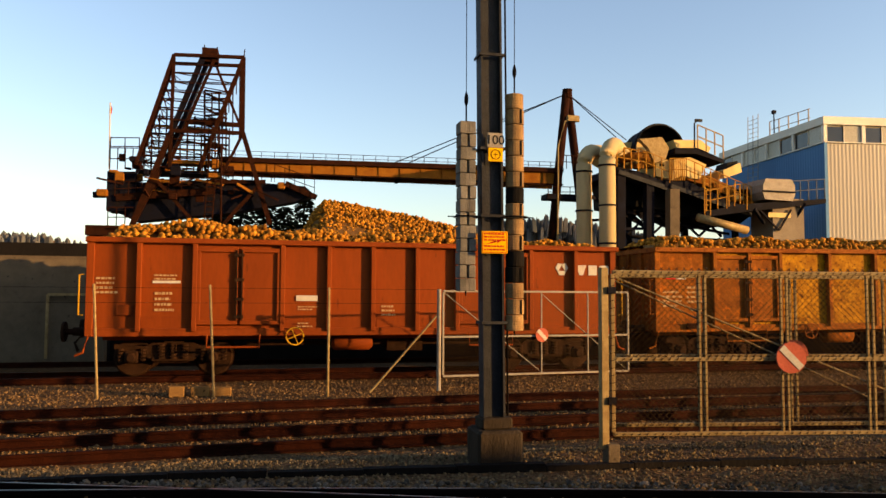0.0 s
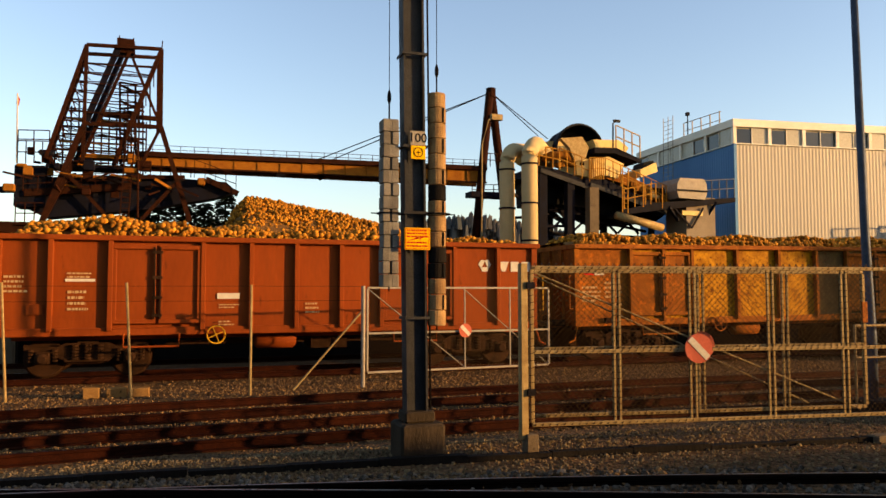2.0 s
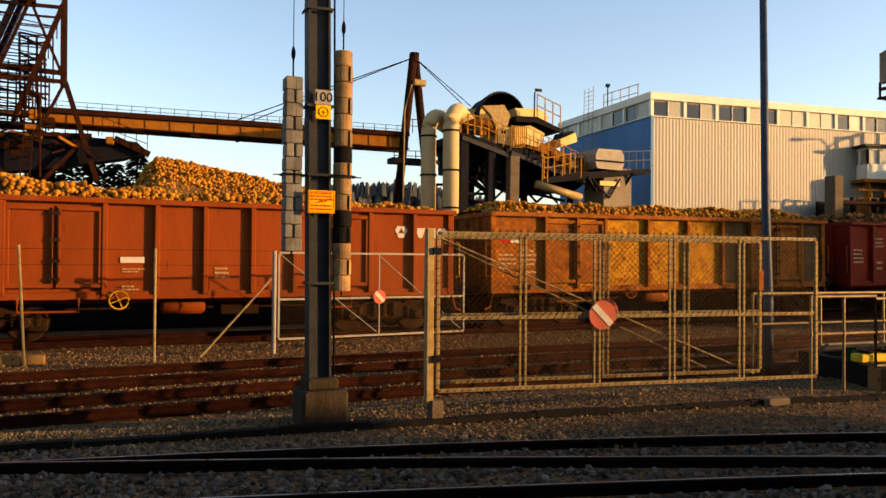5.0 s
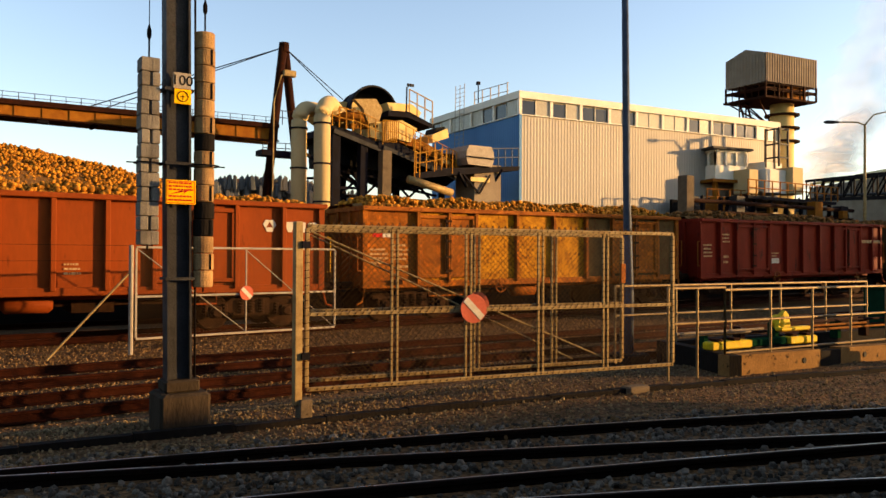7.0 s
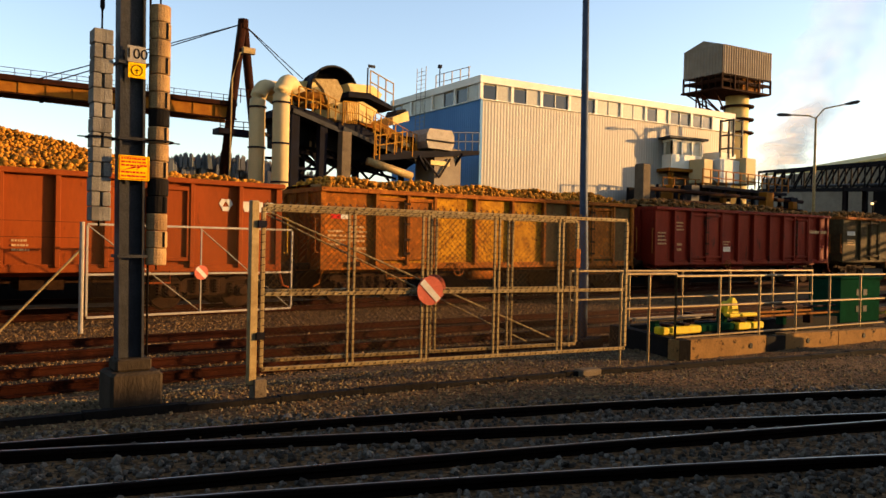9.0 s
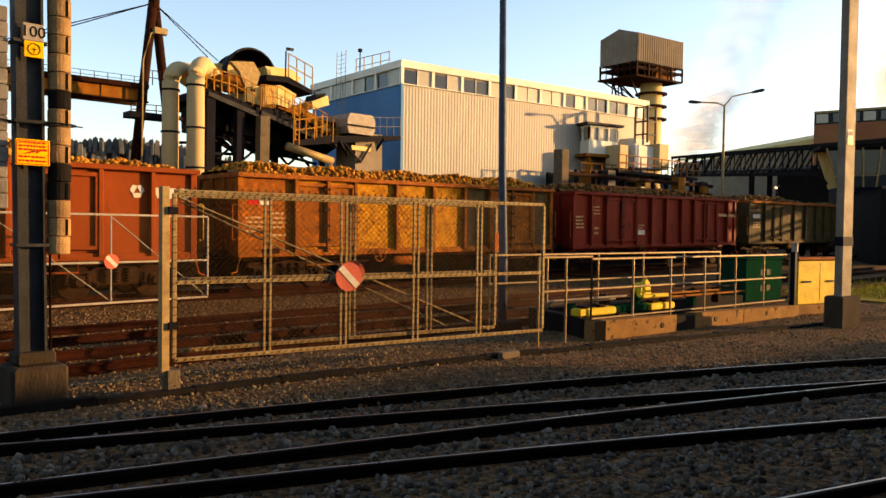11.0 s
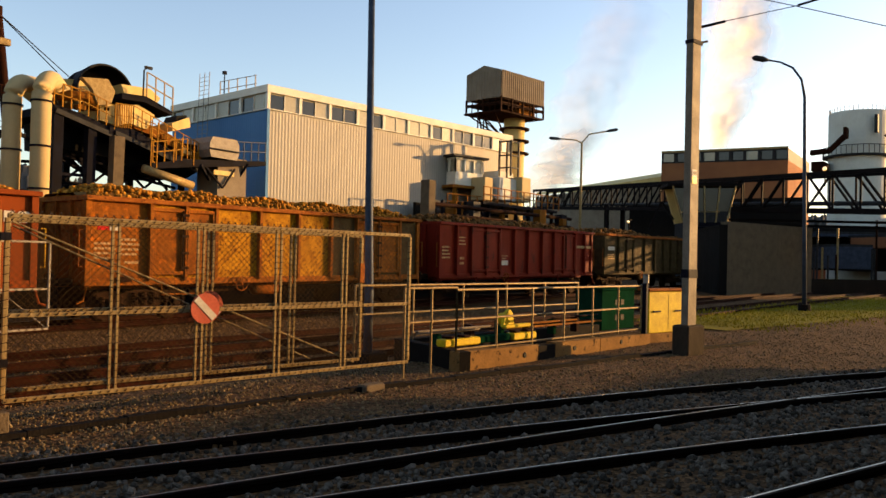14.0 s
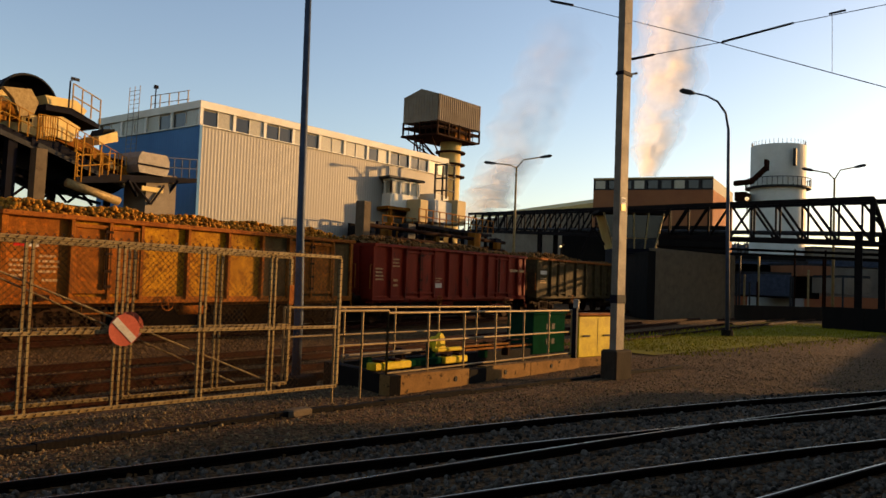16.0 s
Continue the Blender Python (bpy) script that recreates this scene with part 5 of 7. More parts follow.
pl = thing("beet_washing_plant", "cream and rust washing plant on dark steel platforms", "machinery")
DK = M["darksteel"]
part("deck", Geo().poly([(7.47, 15.60, 8.21), (8.81, 15.60, 7.99), (10.32, 15.60, 7.49), (10.31, 15.60, 7.15), (8.65, 15.60, 7.62), (7.47, 15.60, 7.85)], (0, 5, 0)), DK, pl)
part("deck", Geo().poly([(10.05, 15.50, 7.66), (11.18, 15.50, 7.65), (14.76, 15.50, 6.30), (14.76, 15.50, 5.96), (11.02, 15.50, 7.25), (10.04, 15.50, 7.27)], (0, 4, 0)), DK, pl)
part("deck", Geo().poly([(11.93, 15.00, 6.08), (13.79, 15.00, 6.50), (18.71, 15.00, 6.94), (18.70, 15.00, 6.71), (14.42, 15.00, 6.18), (11.92, 15.00, 5.83)], (0, 3, 0)), DK, pl)
part("deck", Geo().poly([(10.53, 15.40, 9.23), (11.76, 15.40, 9.29), (13.16, 15.40, 8.79), (13.16, 15.40, 8.59), (11.67, 15.40, 9.00), (10.53, 15.40, 8.95)], (0, 2.4, 0)), DK, pl)
# Hopper mass coloured black for the shade under the decks.
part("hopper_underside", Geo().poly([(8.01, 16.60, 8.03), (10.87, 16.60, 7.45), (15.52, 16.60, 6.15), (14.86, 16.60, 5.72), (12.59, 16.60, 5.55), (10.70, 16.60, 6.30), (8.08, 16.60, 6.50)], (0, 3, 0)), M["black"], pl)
for a, b, w in (((7.77, 15.80, 7.84), (7.73, 15.80, 3.43), .42), ((9.30, 15.80, 7.48), (9.25, 15.80, 3.45), .4), ((9.74, 19.00, 8.10), (9.77, 19.00, 3.88), .3), ((13.07, 19.00, 7.77), (13.07, 19.00, 3.93), .3), ((14.81, 17.00, 6.52), (14.82, 17.00, 3.87), .25)):
    part("column", Geo().beam(a, b, w), DK, pl)
part("column", Geo().beam((10.35, 15.40, 7.16), (10.30, 15.40, 3.45), .5), M["concrete"], pl, "pale concrete column")
for a, b in (((6.17, 16.00, 6.84), (10.43, 18.00, 5.47)), ((7.84, 16.00, 5.23), (9.38, 16.00, 5.27)), ((8.43, 17.00, 6.90), (9.82, 17.00, 5.65)), ((9.98, 17.00, 6.67), (11.07, 17.00, 5.69)), ((11.39, 17.00, 5.69), (14.45, 17.00, 5.19)), ((8.43, 17.00, 6.19), (11.08, 17.00, 5.98)), ((9.99, 17.00, 7.24), (13.16, 17.00, 5.59)), ((7.28, 18.00, 5.82), (8.75, 18.00, 5.92)), ((11.57, 17.00, 7.15), (12.84, 17.00, 5.82)), ((12.08, 15.50, 5.86), (13.79, 15.50, 5.48)), ((17.48, 15.00, 6.67), (17.04, 15.40, 5.70)), ((14.58, 15.00, 6.30), (15.39, 15.40, 5.65)), ((9.39, 18.00, 6.23), (10.66, 18.00, 5.26))):
    part("bracing", Geo().beam(a, b, .13), DK, pl)
for k in range(5):
    x = 7.6 + k * 1.35
    part("bracing", Geo().beam((x, 17.4, 5.1), (x + 1.35, 17.4, 6.3), .1), DK, pl)
    part("bracing", Geo().beam((x, 17.5, 6.3), (x + 1.35, 17.5, 5.1), .1), DK, pl)
part("lower_chord", Geo().beam((7.5, 17.45, 6.35), (14.4, 17.45, 5.9), .16), DK, pl)
part("lower_chord", Geo().beam((7.5, 17.45, 5.0), (14.4, 17.45, 4.9), .16), DK, pl)
part("cable_tray", Geo().beam((7.6, 15.55, 7.95), (10.3, 15.55, 7.2), .06, .22).beam((10.3, 15.45, 7.35), (14.7, 15.45, 6.05), .06, .2), M["polepaint"], pl)
part("slanting_pipe", Geo().tube([(11.46, 15.00, 5.79), (14.14, 15.00, 5.22)], .2, 12), M["galv"], pl, smooth=True)
# drum with dark round shell
dr = (10.81, 18.00, 9.73)
dc = Vector(dr)
dc = dc + Vector((-.22, 0, .04))
arch = [(math.cos(a * .1745), math.sin(a * .1745)) for a in range(-1, 20)]
ring = [(1.43 * c, 1.4 * q - .42) for c, q in arch] + [(1.32 * c, 1.29 * q - .42) for c, q in reversed(arch)]
part("drum_shell", Geo().poly([dc + Vector((a - .1, -1.2, b)) for a, b in ring], (.5, 2.6, 0)), DK, pl, "dark arched drum cover")
part("drum_end", Geo().poly([dc + Vector((-.1 + 1.3 * c, .2, -.42 + 1.27 * q)) for c, q in arch], (0, .08, 0)), M["polepaint"], pl, "dark drum end plate")
part("drum_rim", Geo().tube([dc + Vector((-.1 + 1.37 * c, -1.22, -.42 + 1.34 * q)) for c, q in arch], .035, 6), M["polepaint"], pl)
part("guard_plate", Geo().poly([(8.68, 15.50, 9.60), (9.89, 15.50, 9.75), (10.25, 15.50, 9.24), (10.06, 15.50, 8.61), (9.45, 15.50, 8.47), (9.16, 15.50, 9.18)], (0, .3, 0)), M["galv"], pl)
part("drum_housing", Geo().poly([(7.09, 17.50, 9.46), (9.02, 17.50, 9.85), (9.81, 17.50, 9.89), (10.28, 17.50, 9.23), (9.96, 17.50, 8.72), (8.54, 17.50, 8.65)], (0, 2, 0)), M["cream"], pl)
part("side_box", Geo().poly([(11.02, 16.40, 9.85), (12.54, 16.40, 9.92), (13.11, 16.40, 9.54), (12.85, 16.40, 9.12), (11.20, 16.40, 9.45)], (0, 2, 0)), M["cream"], pl)
part("hopper", Geo().poly([(10.60, 15.70, 8.70), (11.53, 15.70, 8.88), (12.40, 15.70, 8.52), (12.01, 15.70, 7.77), (10.99, 15.70, 7.90), (10.53, 15.70, 7.71)], (0, 2.2, 0)), M["cream"], pl, "cream hopper side lit by the sun")
part("hopper", Geo().poly([(9.73, 15.90, 8.64), (10.66, 15.90, 8.73), (10.64, 15.90, 7.74), (9.78, 15.90, 7.88)], (0, 2, 0)), M["cream"], pl)
part("trough", Geo().poly([(11.36, 15.80, 8.12), (12.61, 15.80, 7.98), (15.15, 15.80, 7.04), (15.14, 15.80, 6.52), (12.13, 15.80, 7.59), (11.26, 15.80, 7.75)], (0, 1.6, 0)), M["conv"], pl)
part("screen", Geo().poly([(13.35, 15.70, 8.28), (14.31, 15.70, 8.72), (14.40, 15.70, 8.23), (13.40, 15.70, 7.88)], (0, 1.6, 0)), M["cream"], pl)
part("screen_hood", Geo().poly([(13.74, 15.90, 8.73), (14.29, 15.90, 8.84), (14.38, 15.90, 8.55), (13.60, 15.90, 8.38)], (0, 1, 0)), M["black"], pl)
rr = random.Random(21)
for k in range(26):
    u, v = rr.uniform(0, 1), rr.uniform(0, 1)
    base = Vector((7.82, 15.70, 8.49)).lerp(Vector((14.91, 15.70, 6.50)), u) + Vector((0, rr.uniform(0, 1.2), rr.uniform(.05, .7)))
    s = rr.uniform(.1, .32)
    part("machine_block", Geo().box(base - Vector((s, s, s * .6)), base + Vector((s, s, s * .6)), bevel=.02), rr.choice([M["conv"], M["cream"], M["rust"]]), pl)
part("motor_duct", Geo().tube([(7.81, 15.80, 8.67), (9.13, 15.80, 8.84), (9.43, 15.80, 8.47)], .24, 12), M["conv"], pl, smooth=True)
YG = M["handrail"]
guard(pl, [(8.61, 15.50, 8.02), (10.26, 15.50, 7.50)], 1.1, 4, .036, YG)
guard(pl, [(10.23, 15.40, 7.60), (11.12, 15.40, 7.63), (14.70, 15.40, 6.35)], 1.1, 8, .036, YG)
guard(pl, [(11.70, 15.30, 9.27), (13.10, 15.30, 8.80)], 1.15, 3, .05, M["galv"])
guard(pl, [(11.93, 15.00, 6.11), (13.79, 15.00, 6.50)], 1.0, 3, .05, YG)
guard(pl, [(16.73, 15.00, 6.76), (18.64, 15.00, 6.94)], 1.0, 4, .045, M["bluegrey"])
guard(pl, [(7.43, 15.40, 8.15), (8.56, 15.40, 8.00)], 1.0, 3, .05, YG)
for x0, z0, x1, z1 in (((11.83, 15.00, 5.94), 0, (11.87, 15.00, 8.16), 0), ((12.14, 15.00, 5.89), 0, (12.18, 15.00, 8.06), 0), ((13.04, 15.00, 6.25), 0, (13.07, 15.00, 7.70), 0), ((13.48, 15.00, 6.40), 0, (13.50, 15.00, 7.52), 0), ((14.16, 15.00, 6.23), 0, (14.19, 15.00, 7.41), 0)):
    part("stair_post", Geo().beam(x0, x1, .045), YG, pl)
for k in range(9):
    part("stair_tread", Geo().beam(Vector((11.83, 15.00, 5.94)) + Vector((0, 0, k * .26)), Vector((12.14, 15.00, 5.92)) + Vector((.1, .3, k * .26)), .035), YG, pl)
part("deck_lamp", Geo().tube([(11.58, 15.40, 9.28), (11.60, 15.40, 10.52), (11.82, 15.40, 10.68)], .045, 6).box((11.66, 15.40, 10.61), (12.04, 15.50, 10.74)), M["polepaint"], pl)

bx = thing("filter_house", "cream sheet metal filter box over a pale tower", "machinery")
part("box", Geo().poly([(15.13, 14.80, 7.81), (16.58, 14.80, 7.81), (16.76, 14.80, 7.53), (16.75, 14.80, 7.02), (16.61, 14.80, 6.73), (15.05, 14.80, 6.77), (14.93, 14.80, 7.13), (14.97, 14.80, 7.52)], (0, 2.2, 0)), M["galvlight"], bx)
part("band", Geo().beam((14.89, 14.75, 7.18), (16.75, 14.75, 7.16), .06, .07), DK, bx)
part("tower", Geo().box((15.75, 15.2, 0), (17.55, 17.0, 6.9)), M["clad2"], bx)
for a, b in (((14.96, 15.10, 6.26), (16.00, 15.10, 5.27)), ((16.73, 15.10, 6.32), (16.00, 15.10, 5.27))):
    part("brace", Geo().beam(a, b, .08), DK, bx)
for p, q in (((15.44, 15.10, 6.16), (16.70, 15.15, 5.92)),):
    part("hatch", Geo().box(p, q), M["cream"], bx)

# roof ladder cage and rail on the hall
rl = thing("roof_ladder", "caged ladder and roof guard rail on the hall", "ladder")
g = Geo()
l0, l1 = Vector((19.75, 22.36, 8.12)), Vector((19.75, 22.21, 12.93))
for dy in (-.5, 0, .5):
    g.beam(l0 + Vector((-.1, dy, 0)), l1 + Vector((-.1, dy, 0)), .03)
for k in range(18):
    q = l0.lerp(l1, k / 18)
    g.beam(q + Vector((-.1, -.5, 0)), q + Vector((-.1, .5, 0)), .02)
part("cage", g, M["galvlight"], rl)
g = Geo()
for z in (.5, 1.0):
    g.beam((20.5, 21.8, HT + z), (20.6, 18.4, HT + z), .035)
for k in range(5):
    g.beam((20.5, 21.8 - k * .85, HT - .1), (20.5, 21.8 - k * .85, HT + 1), .05)
part("guard_rail", g, M["galvlight"], rl)
part("roof_lamp", Geo().beam((20.5, 21.4, HT), (20.5, 21.4, HT + 1.5), .05).box((20.4, 21.3, HT + 1.4), (20.6, 21.5, HT + 1.6)), M["darksteel"], rl)
vent = thing("roof_ventilator", "long white roof ventilator on the hall", "roof vent")
o = HC + fdir * 12.0 - fout * 2.5
part("hood", Geo().poly([(o.x, o.y, HT - .1), (o.x + .3, o.y, HT + .45), (o.x + 3.2, o.y - .3, HT + .45), (o.x + 3.6, o.y - .35, HT - .1)], (.1, 1.6, 0)), M["parapet"], vent)


# ---------- head house tower behind the hall ----------
tw = thing("head_house_tower", "brown ribbed head house on a round yellow column", "tower")
A, B, C = Vector((41.28, 18.14, 16.76)), Vector((41.12, 14.71, 16.78)), Vector((46.35, 14.01, 16.73))
zt, zb = 17.0, 14.9
ab, bc = (B - A), (C - B)
ab.z = bc.z = 0
A.z = B.z = C.z = 0
Dp = A + bc
part("shell", Geo().poly([(p.x, p.y, zb) for p in (A, B, C, Dp)], (0, 0, zt - zb)), M["clad2"], tw)
def ribbed(a, b, z0, z1, o):
    return corrugated(a, b, z0, z1, .25, .04, o)
oa = Vector((ab.y, -ab.x, 0)).normalized()
ob_ = Vector((bc.y, -bc.x, 0)).normalized()
part("cladding", ribbed(A + oa * .05, B + oa * .05, zb, zt, oa), M["clad2"], tw)
part("cladding", ribbed(B + ob_ * .05, C + ob_ * .05, zb, zt, ob_), M["clad2"], tw)
ma, mc = A.lerp(B, .5), Dp.lerp(C, .5)
part("roof", Geo().poly([(A.x, A.y, zt), (B.x, B.y, zt), (ma.x, ma.y, zt + .55)], (bc.x, bc.y, 0)), M["clad2"], tw)
for z, inset in ((14.55, 0.0), (13.9, -.25)):
    part("deck", Geo().poly([(p.x, p.y, z - .12) for p in (A - ab.normalized() * -inset, B, C, Dp)], (0, 0, .14)), M["rust"], tw)
for p in (A, B, C, Dp, A.lerp(B, .5), B.lerp(C, .5), B.lerp(C, .25), B.lerp(C, .75)):
    part("stanchion", Geo().beam((p.x, p.y, 13.85), (p.x, p.y, 14.95), .12), M["rust"], tw)
for p, q in ((A, B), (B, C)):
    guard(tw, [(p.x, p.y, 13.9), (q.x, q.y, 13.9)], .9, 6, .05)
cc = Vector((44.86, 15.84, 11.29))
part("drive_unit", Geo().box((cc.x - 1.2, cc.y - 1.2, 13.95), (cc.x + 1.2, cc.y + 1.2, 14.9)), M["conv"], tw)
tw.location.z -= .32
part("column", Geo().tube([(cc.x, cc.y, 0), (cc.x, cc.y, 13.8)], .86, 20), M["cream"], tw, "yellow brown round column", smooth=True)
for z in (12.9, 11.9, 10.9):
    part("gallery", Geo().tube([(cc.x, cc.y, z), (cc.x, cc.y, z + .12)], 1.25, 20), M["rust"], tw)
for k in range(4):
    w = A.lerp(Dp, k / 3) if k < 2 else A.lerp(B, .4 * (k - 1))
    part("strut", Geo().beam((w.x, w.y, 13.9), (cc.x - .4, cc.y + .4, 11.9), .09), M["rust"], tw)
g = Geo()
s0 = A.lerp(B, .35)
for k in range(10):
    z = 13.9 - k * .25
    g.beam((s0.x + .1 * k, s0.y, z), (s0.x + .1 * k + .9, s0.y - .2, z), .05)
g.beam((s0.x, s0.y, 13.9), (s0.x + 1, s0.y, 11.4), .1).beam((s0.x + .9, s0.y, 13.9), (s0.x + 1.9, s0.y, 11.4), .1).beam((s0.x, s0.y, 14.9), (s0.x, s0.y, 11.2), .08).beam((s0.x + .8, s0.y, 14.9), (s0.x + .8, s0.y, 11.2), .08)
part("stair", g, M["rust"], tw)

# ---------- control cabin and machinery beside the hall ----------
cab = thing("control_cabin", "white control cabin on a raised steel platform", "cabin")
c0, c1, c2 = Vector((34.87, 15.80, 8.61)), Vector((34.26, 13.82, 8.46)), Vector((36.93, 13.35, 8.78))
c3 = c0 + (c2 - c1)
for v in (c0, c1, c2, c3):
    v.z = 0
part("cabin_body", Geo().poly([(p.x, p.y, 7.05) for p in (c0, c1, c2, c3)], (0, 0, .97)), M["parapet"], cab)
part("cabin_body", Geo().poly([(p.x, p.y, 8.88) for p in (c0, c1, c2, c3)], (0, 0, .15)), M["parapet"], cab)
inn = [p.lerp((c0 + c2) / 2, .06) for p in (c0, c1, c2, c3)]
part("window_band", Geo().poly([(p.x, p.y, 8.02) for p in inn], (0, 0, .86)), M["glass"], cab)
for p, q in ((c1, c2), (c0, c1)):
    for k in range(4):
        w = p.lerp(q, k / 3)
        part("window_post", Geo().beam((w.x, w.y, 8.02), (w.x, w.y, 8.88), .12), M["parapet"], cab)
ctr = (c0 + c2) / 2
part("cabin_roof", Geo().poly([((p - ctr) * 1.28 + ctr).to_tuple()[:2] + (9.05,) for p in (c0, c1, c2, c3)], (0, 0, .14)), M["polepaint"], cab)
part("platform", Geo().poly([((p - ctr) * 1.35 + ctr).to_tuple()[:2] + (6.85,) for p in (c0, c1, c2, c3)], (0, 0, .2)), M["conv"], cab)
for p in (c0, c1, c2, c3):
    part("leg", Geo().beam((p.x, p.y, 0), (p.x, p.y, 6.85), .25), M["conv"], cab)
part("mast_rod", Geo().beam((c0.x, c0.y - .5, 5.5), (c0.x, c0.y - .5, 8.8), .12), M["rust"], cab)
part("cable_box", Geo().box((c0.x - .9, c0.y - .2, 5.2), (c0.x - .1, c0.y + .8, 6.85)), M["cream"], cab)
guard(cab, [(c1.x - 1.6, c1.y - .6, 5.3), (c2.x + 1.2, c2.y - 1.2, 5.3)], 1.0, 6, .06, M["conv"])
part("service_deck", Geo().box((c1.x - 1.8, c1.y - .8, 5.05), (c2.x + 3.0, c2.y + 2.5, 5.25)), DK, cab)
cp = thing("concrete_pillar", "square pale concrete pillar", "pillar")
q = Vector((27.55, 10.75, 5.97))
part("shaft", Geo().box((q.x - .33, q.y - .33, 0), (q.x + .33, q.y + .33, 6.6), bevel=.03), M["concrete"], cp)

mc_ = thing("transfer_station", "grey sheet metal transfer station with lattice frame", "machinery")
q = Vector((38.76, 11.81, 6.68))
for dx, dy, w, d_, z0, z1, mt in ((-1.6, .2, 2.6, 1.6, 6.2, 7.8, "silo"), (.6, -.3, 1.2, 1.4, 6.2, 8.0, "pipe"), (-3.0, .5, 1.0, 1.2, 6.1, 7.7, "pipe"), (-.6, 1.0, 2.0, 1.4, 7.8, 8.4, "silo")):
    part("casing", Geo().box((q.x + dx, q.y + dy, z0), (q.x + dx + w, q.y + dy + d_, z1), bevel=.03), M[mt], mc_)
g = Geo()
for dx in (-.5, .5):
    for dy in (0, 1):
        g.beam((q.x + dx, q.y + dy, 8), (q.x + dx, q.y + dy, 10.6), .12)
for z in (8.6, 9.5, 10.5):
    g.beam((q.x - .5, q.y, z), (q.x + .5, q.y, z), .1).beam((q.x - .5, q.y, z), (q.x - .5, q.y + 1, z), .1)
part("lattice_frame", g, M["polepaint"], mc_)
part("deck", Geo().box((q.x - 5, q.y - .8, 5.6), (q.x + 5, q.y + 2.5, 5.8)), DK, mc_)
guard(mc_, [(q.x - 5, q.y - .8, 5.8), (q.x + 5, q.y - .9, 5.8)], 1.0, 12, .06, M["conv"])
rr = random.Random(9)
for k in range(16):
    x, y, s = q.x + rr.uniform(-10, 6), q.y + rr.uniform(-2.0, 1.5), rr.uniform(.2, .6)
    part("casing", Geo().box((x, y, 4.6), (x + s * 1.6, y + s, 4.6 + s * rr.uniform(.8, 2.2)), bevel=.02), M[rr.choice(["conv", "rust", "polepaint", "cream", "darksteel"])], mc_)
for k in range(10):
    x = q.x - 9 + k * 1.7
    part("column", Geo().beam((x, q.y - .5, 0), (x, q.y - .5, 5.6), .2), DK, mc_)
part("pipe_run", Geo().tube([(q.x - 11, q.y - 1.2, 5.2), (q.x + 6, q.y - 1.4, 5.2)], .13, 10).tube([(q.x - 11, q.y - 1.2, 4.6), (q.x + 6, q.y - 1.4, 4.6)], .09, 8), M["rust"], mc_)
# dark flat panel under the decks
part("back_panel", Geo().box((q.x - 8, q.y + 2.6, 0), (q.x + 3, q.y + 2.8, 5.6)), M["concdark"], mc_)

# ---------- pipe bridge over the tracks ----------
pb = thing("pipe_bridge", "dark brown steel truss pipe bridge", "bridge")
t0, t1 = Vector((82.20, 36.42, 11.53)), Vector((44.67, -14.84, 7.98))
dd = t1 - t0
n = 26
h0, h1 = 2.3, 2.7
side = Vector((dd.y, -dd.x, 0)).normalized() * -2.0
for o in (Vector((0, 0, 0)), side):
    tr_ = part("truss", Geo().beam(t0 + o, t1 + o, .3).beam(t0 + o - Vector((0, 0, h0)), t1 + o - Vector((0, 0, h1)), .34), M["bridgesteel"], pb)
    for k in range(n):
        a, b = t0.lerp(t1, k / n) + o, t0.lerp(t1, (k + 1) / n) + o
        ha, hb = h0 + (h1 - h0) * k / n, h0 + (h1 - h0) * (k + 1) / n
        g = Geo().beam(a, a - Vector((0, 0, ha)), .13)
        g.beam(a - Vector((0, 0, ha)), b, .13) if k < 21 else g.beam(a, b - Vector((0, 0, hb)), .13)
        part("truss_web", g, M["bridgesteel"], tr_)
part("end_post", Geo().beam(t1, t1 - Vector((0, 0, h1)), .3).beam(t1 + side, t1 + side - Vector((0, 0, h1)), .3).beam(t1, t1 - Vector((-1.0, .8, h1)), .2), M["bridgesteel"], pb)
part("walk_deck", Geo().beam(t0 + side * .5 - Vector((0, 0, h0)), t1 + side * .5 - Vector((0, 0, h1)), 1.0, .1), M["darksteel"], pb)
for r_, z in ((.16, 1.9),):
    part("pipe", Geo().tube([t0 + side * (.3 + z * .2) - Vector((0, 0, z)), t1 + side * (.3 + z * .2) - Vector((0, 0, z + .2))], r_, 10), M["polepaint"], pb)
for f in (.33, .62, .985):
    a = t0.lerp(t1, f)
    for o in (Vector((0, 0, 0)), side):
        part("trestle_leg", Geo().beam(a + o - Vector((0, 0, 2)), Vector(((a + o).x, (a + o).y, 0)), .42), M["bridgesteel"], pb)
for z in (-3.4, -3.75):
    part("service_pipe", Geo().tube([t0.lerp(t1, .55) + Vector((0, 0, z)), t1 + Vector((2, -3, z))], .1, 8), M["bridgesteel"], pb)

# ---------- silo, brick works, long roof ----------
si = thing("silo", "tall white cylindrical silo with a gallery ring", "silo")
sc = Vector((93.61, -1.25, 10.52))
part("shell", Geo().tube([(sc.x, sc.y, 0), (sc.x, sc.y, 20.3)], 3.2, 40), M["silo"], si, smooth=False)
part("gallery", Geo().tube([(sc.x, sc.y, 15.0), (sc.x, sc.y, 15.2)], 3.8, 40), M["polepaint"], si)
g = Geo()
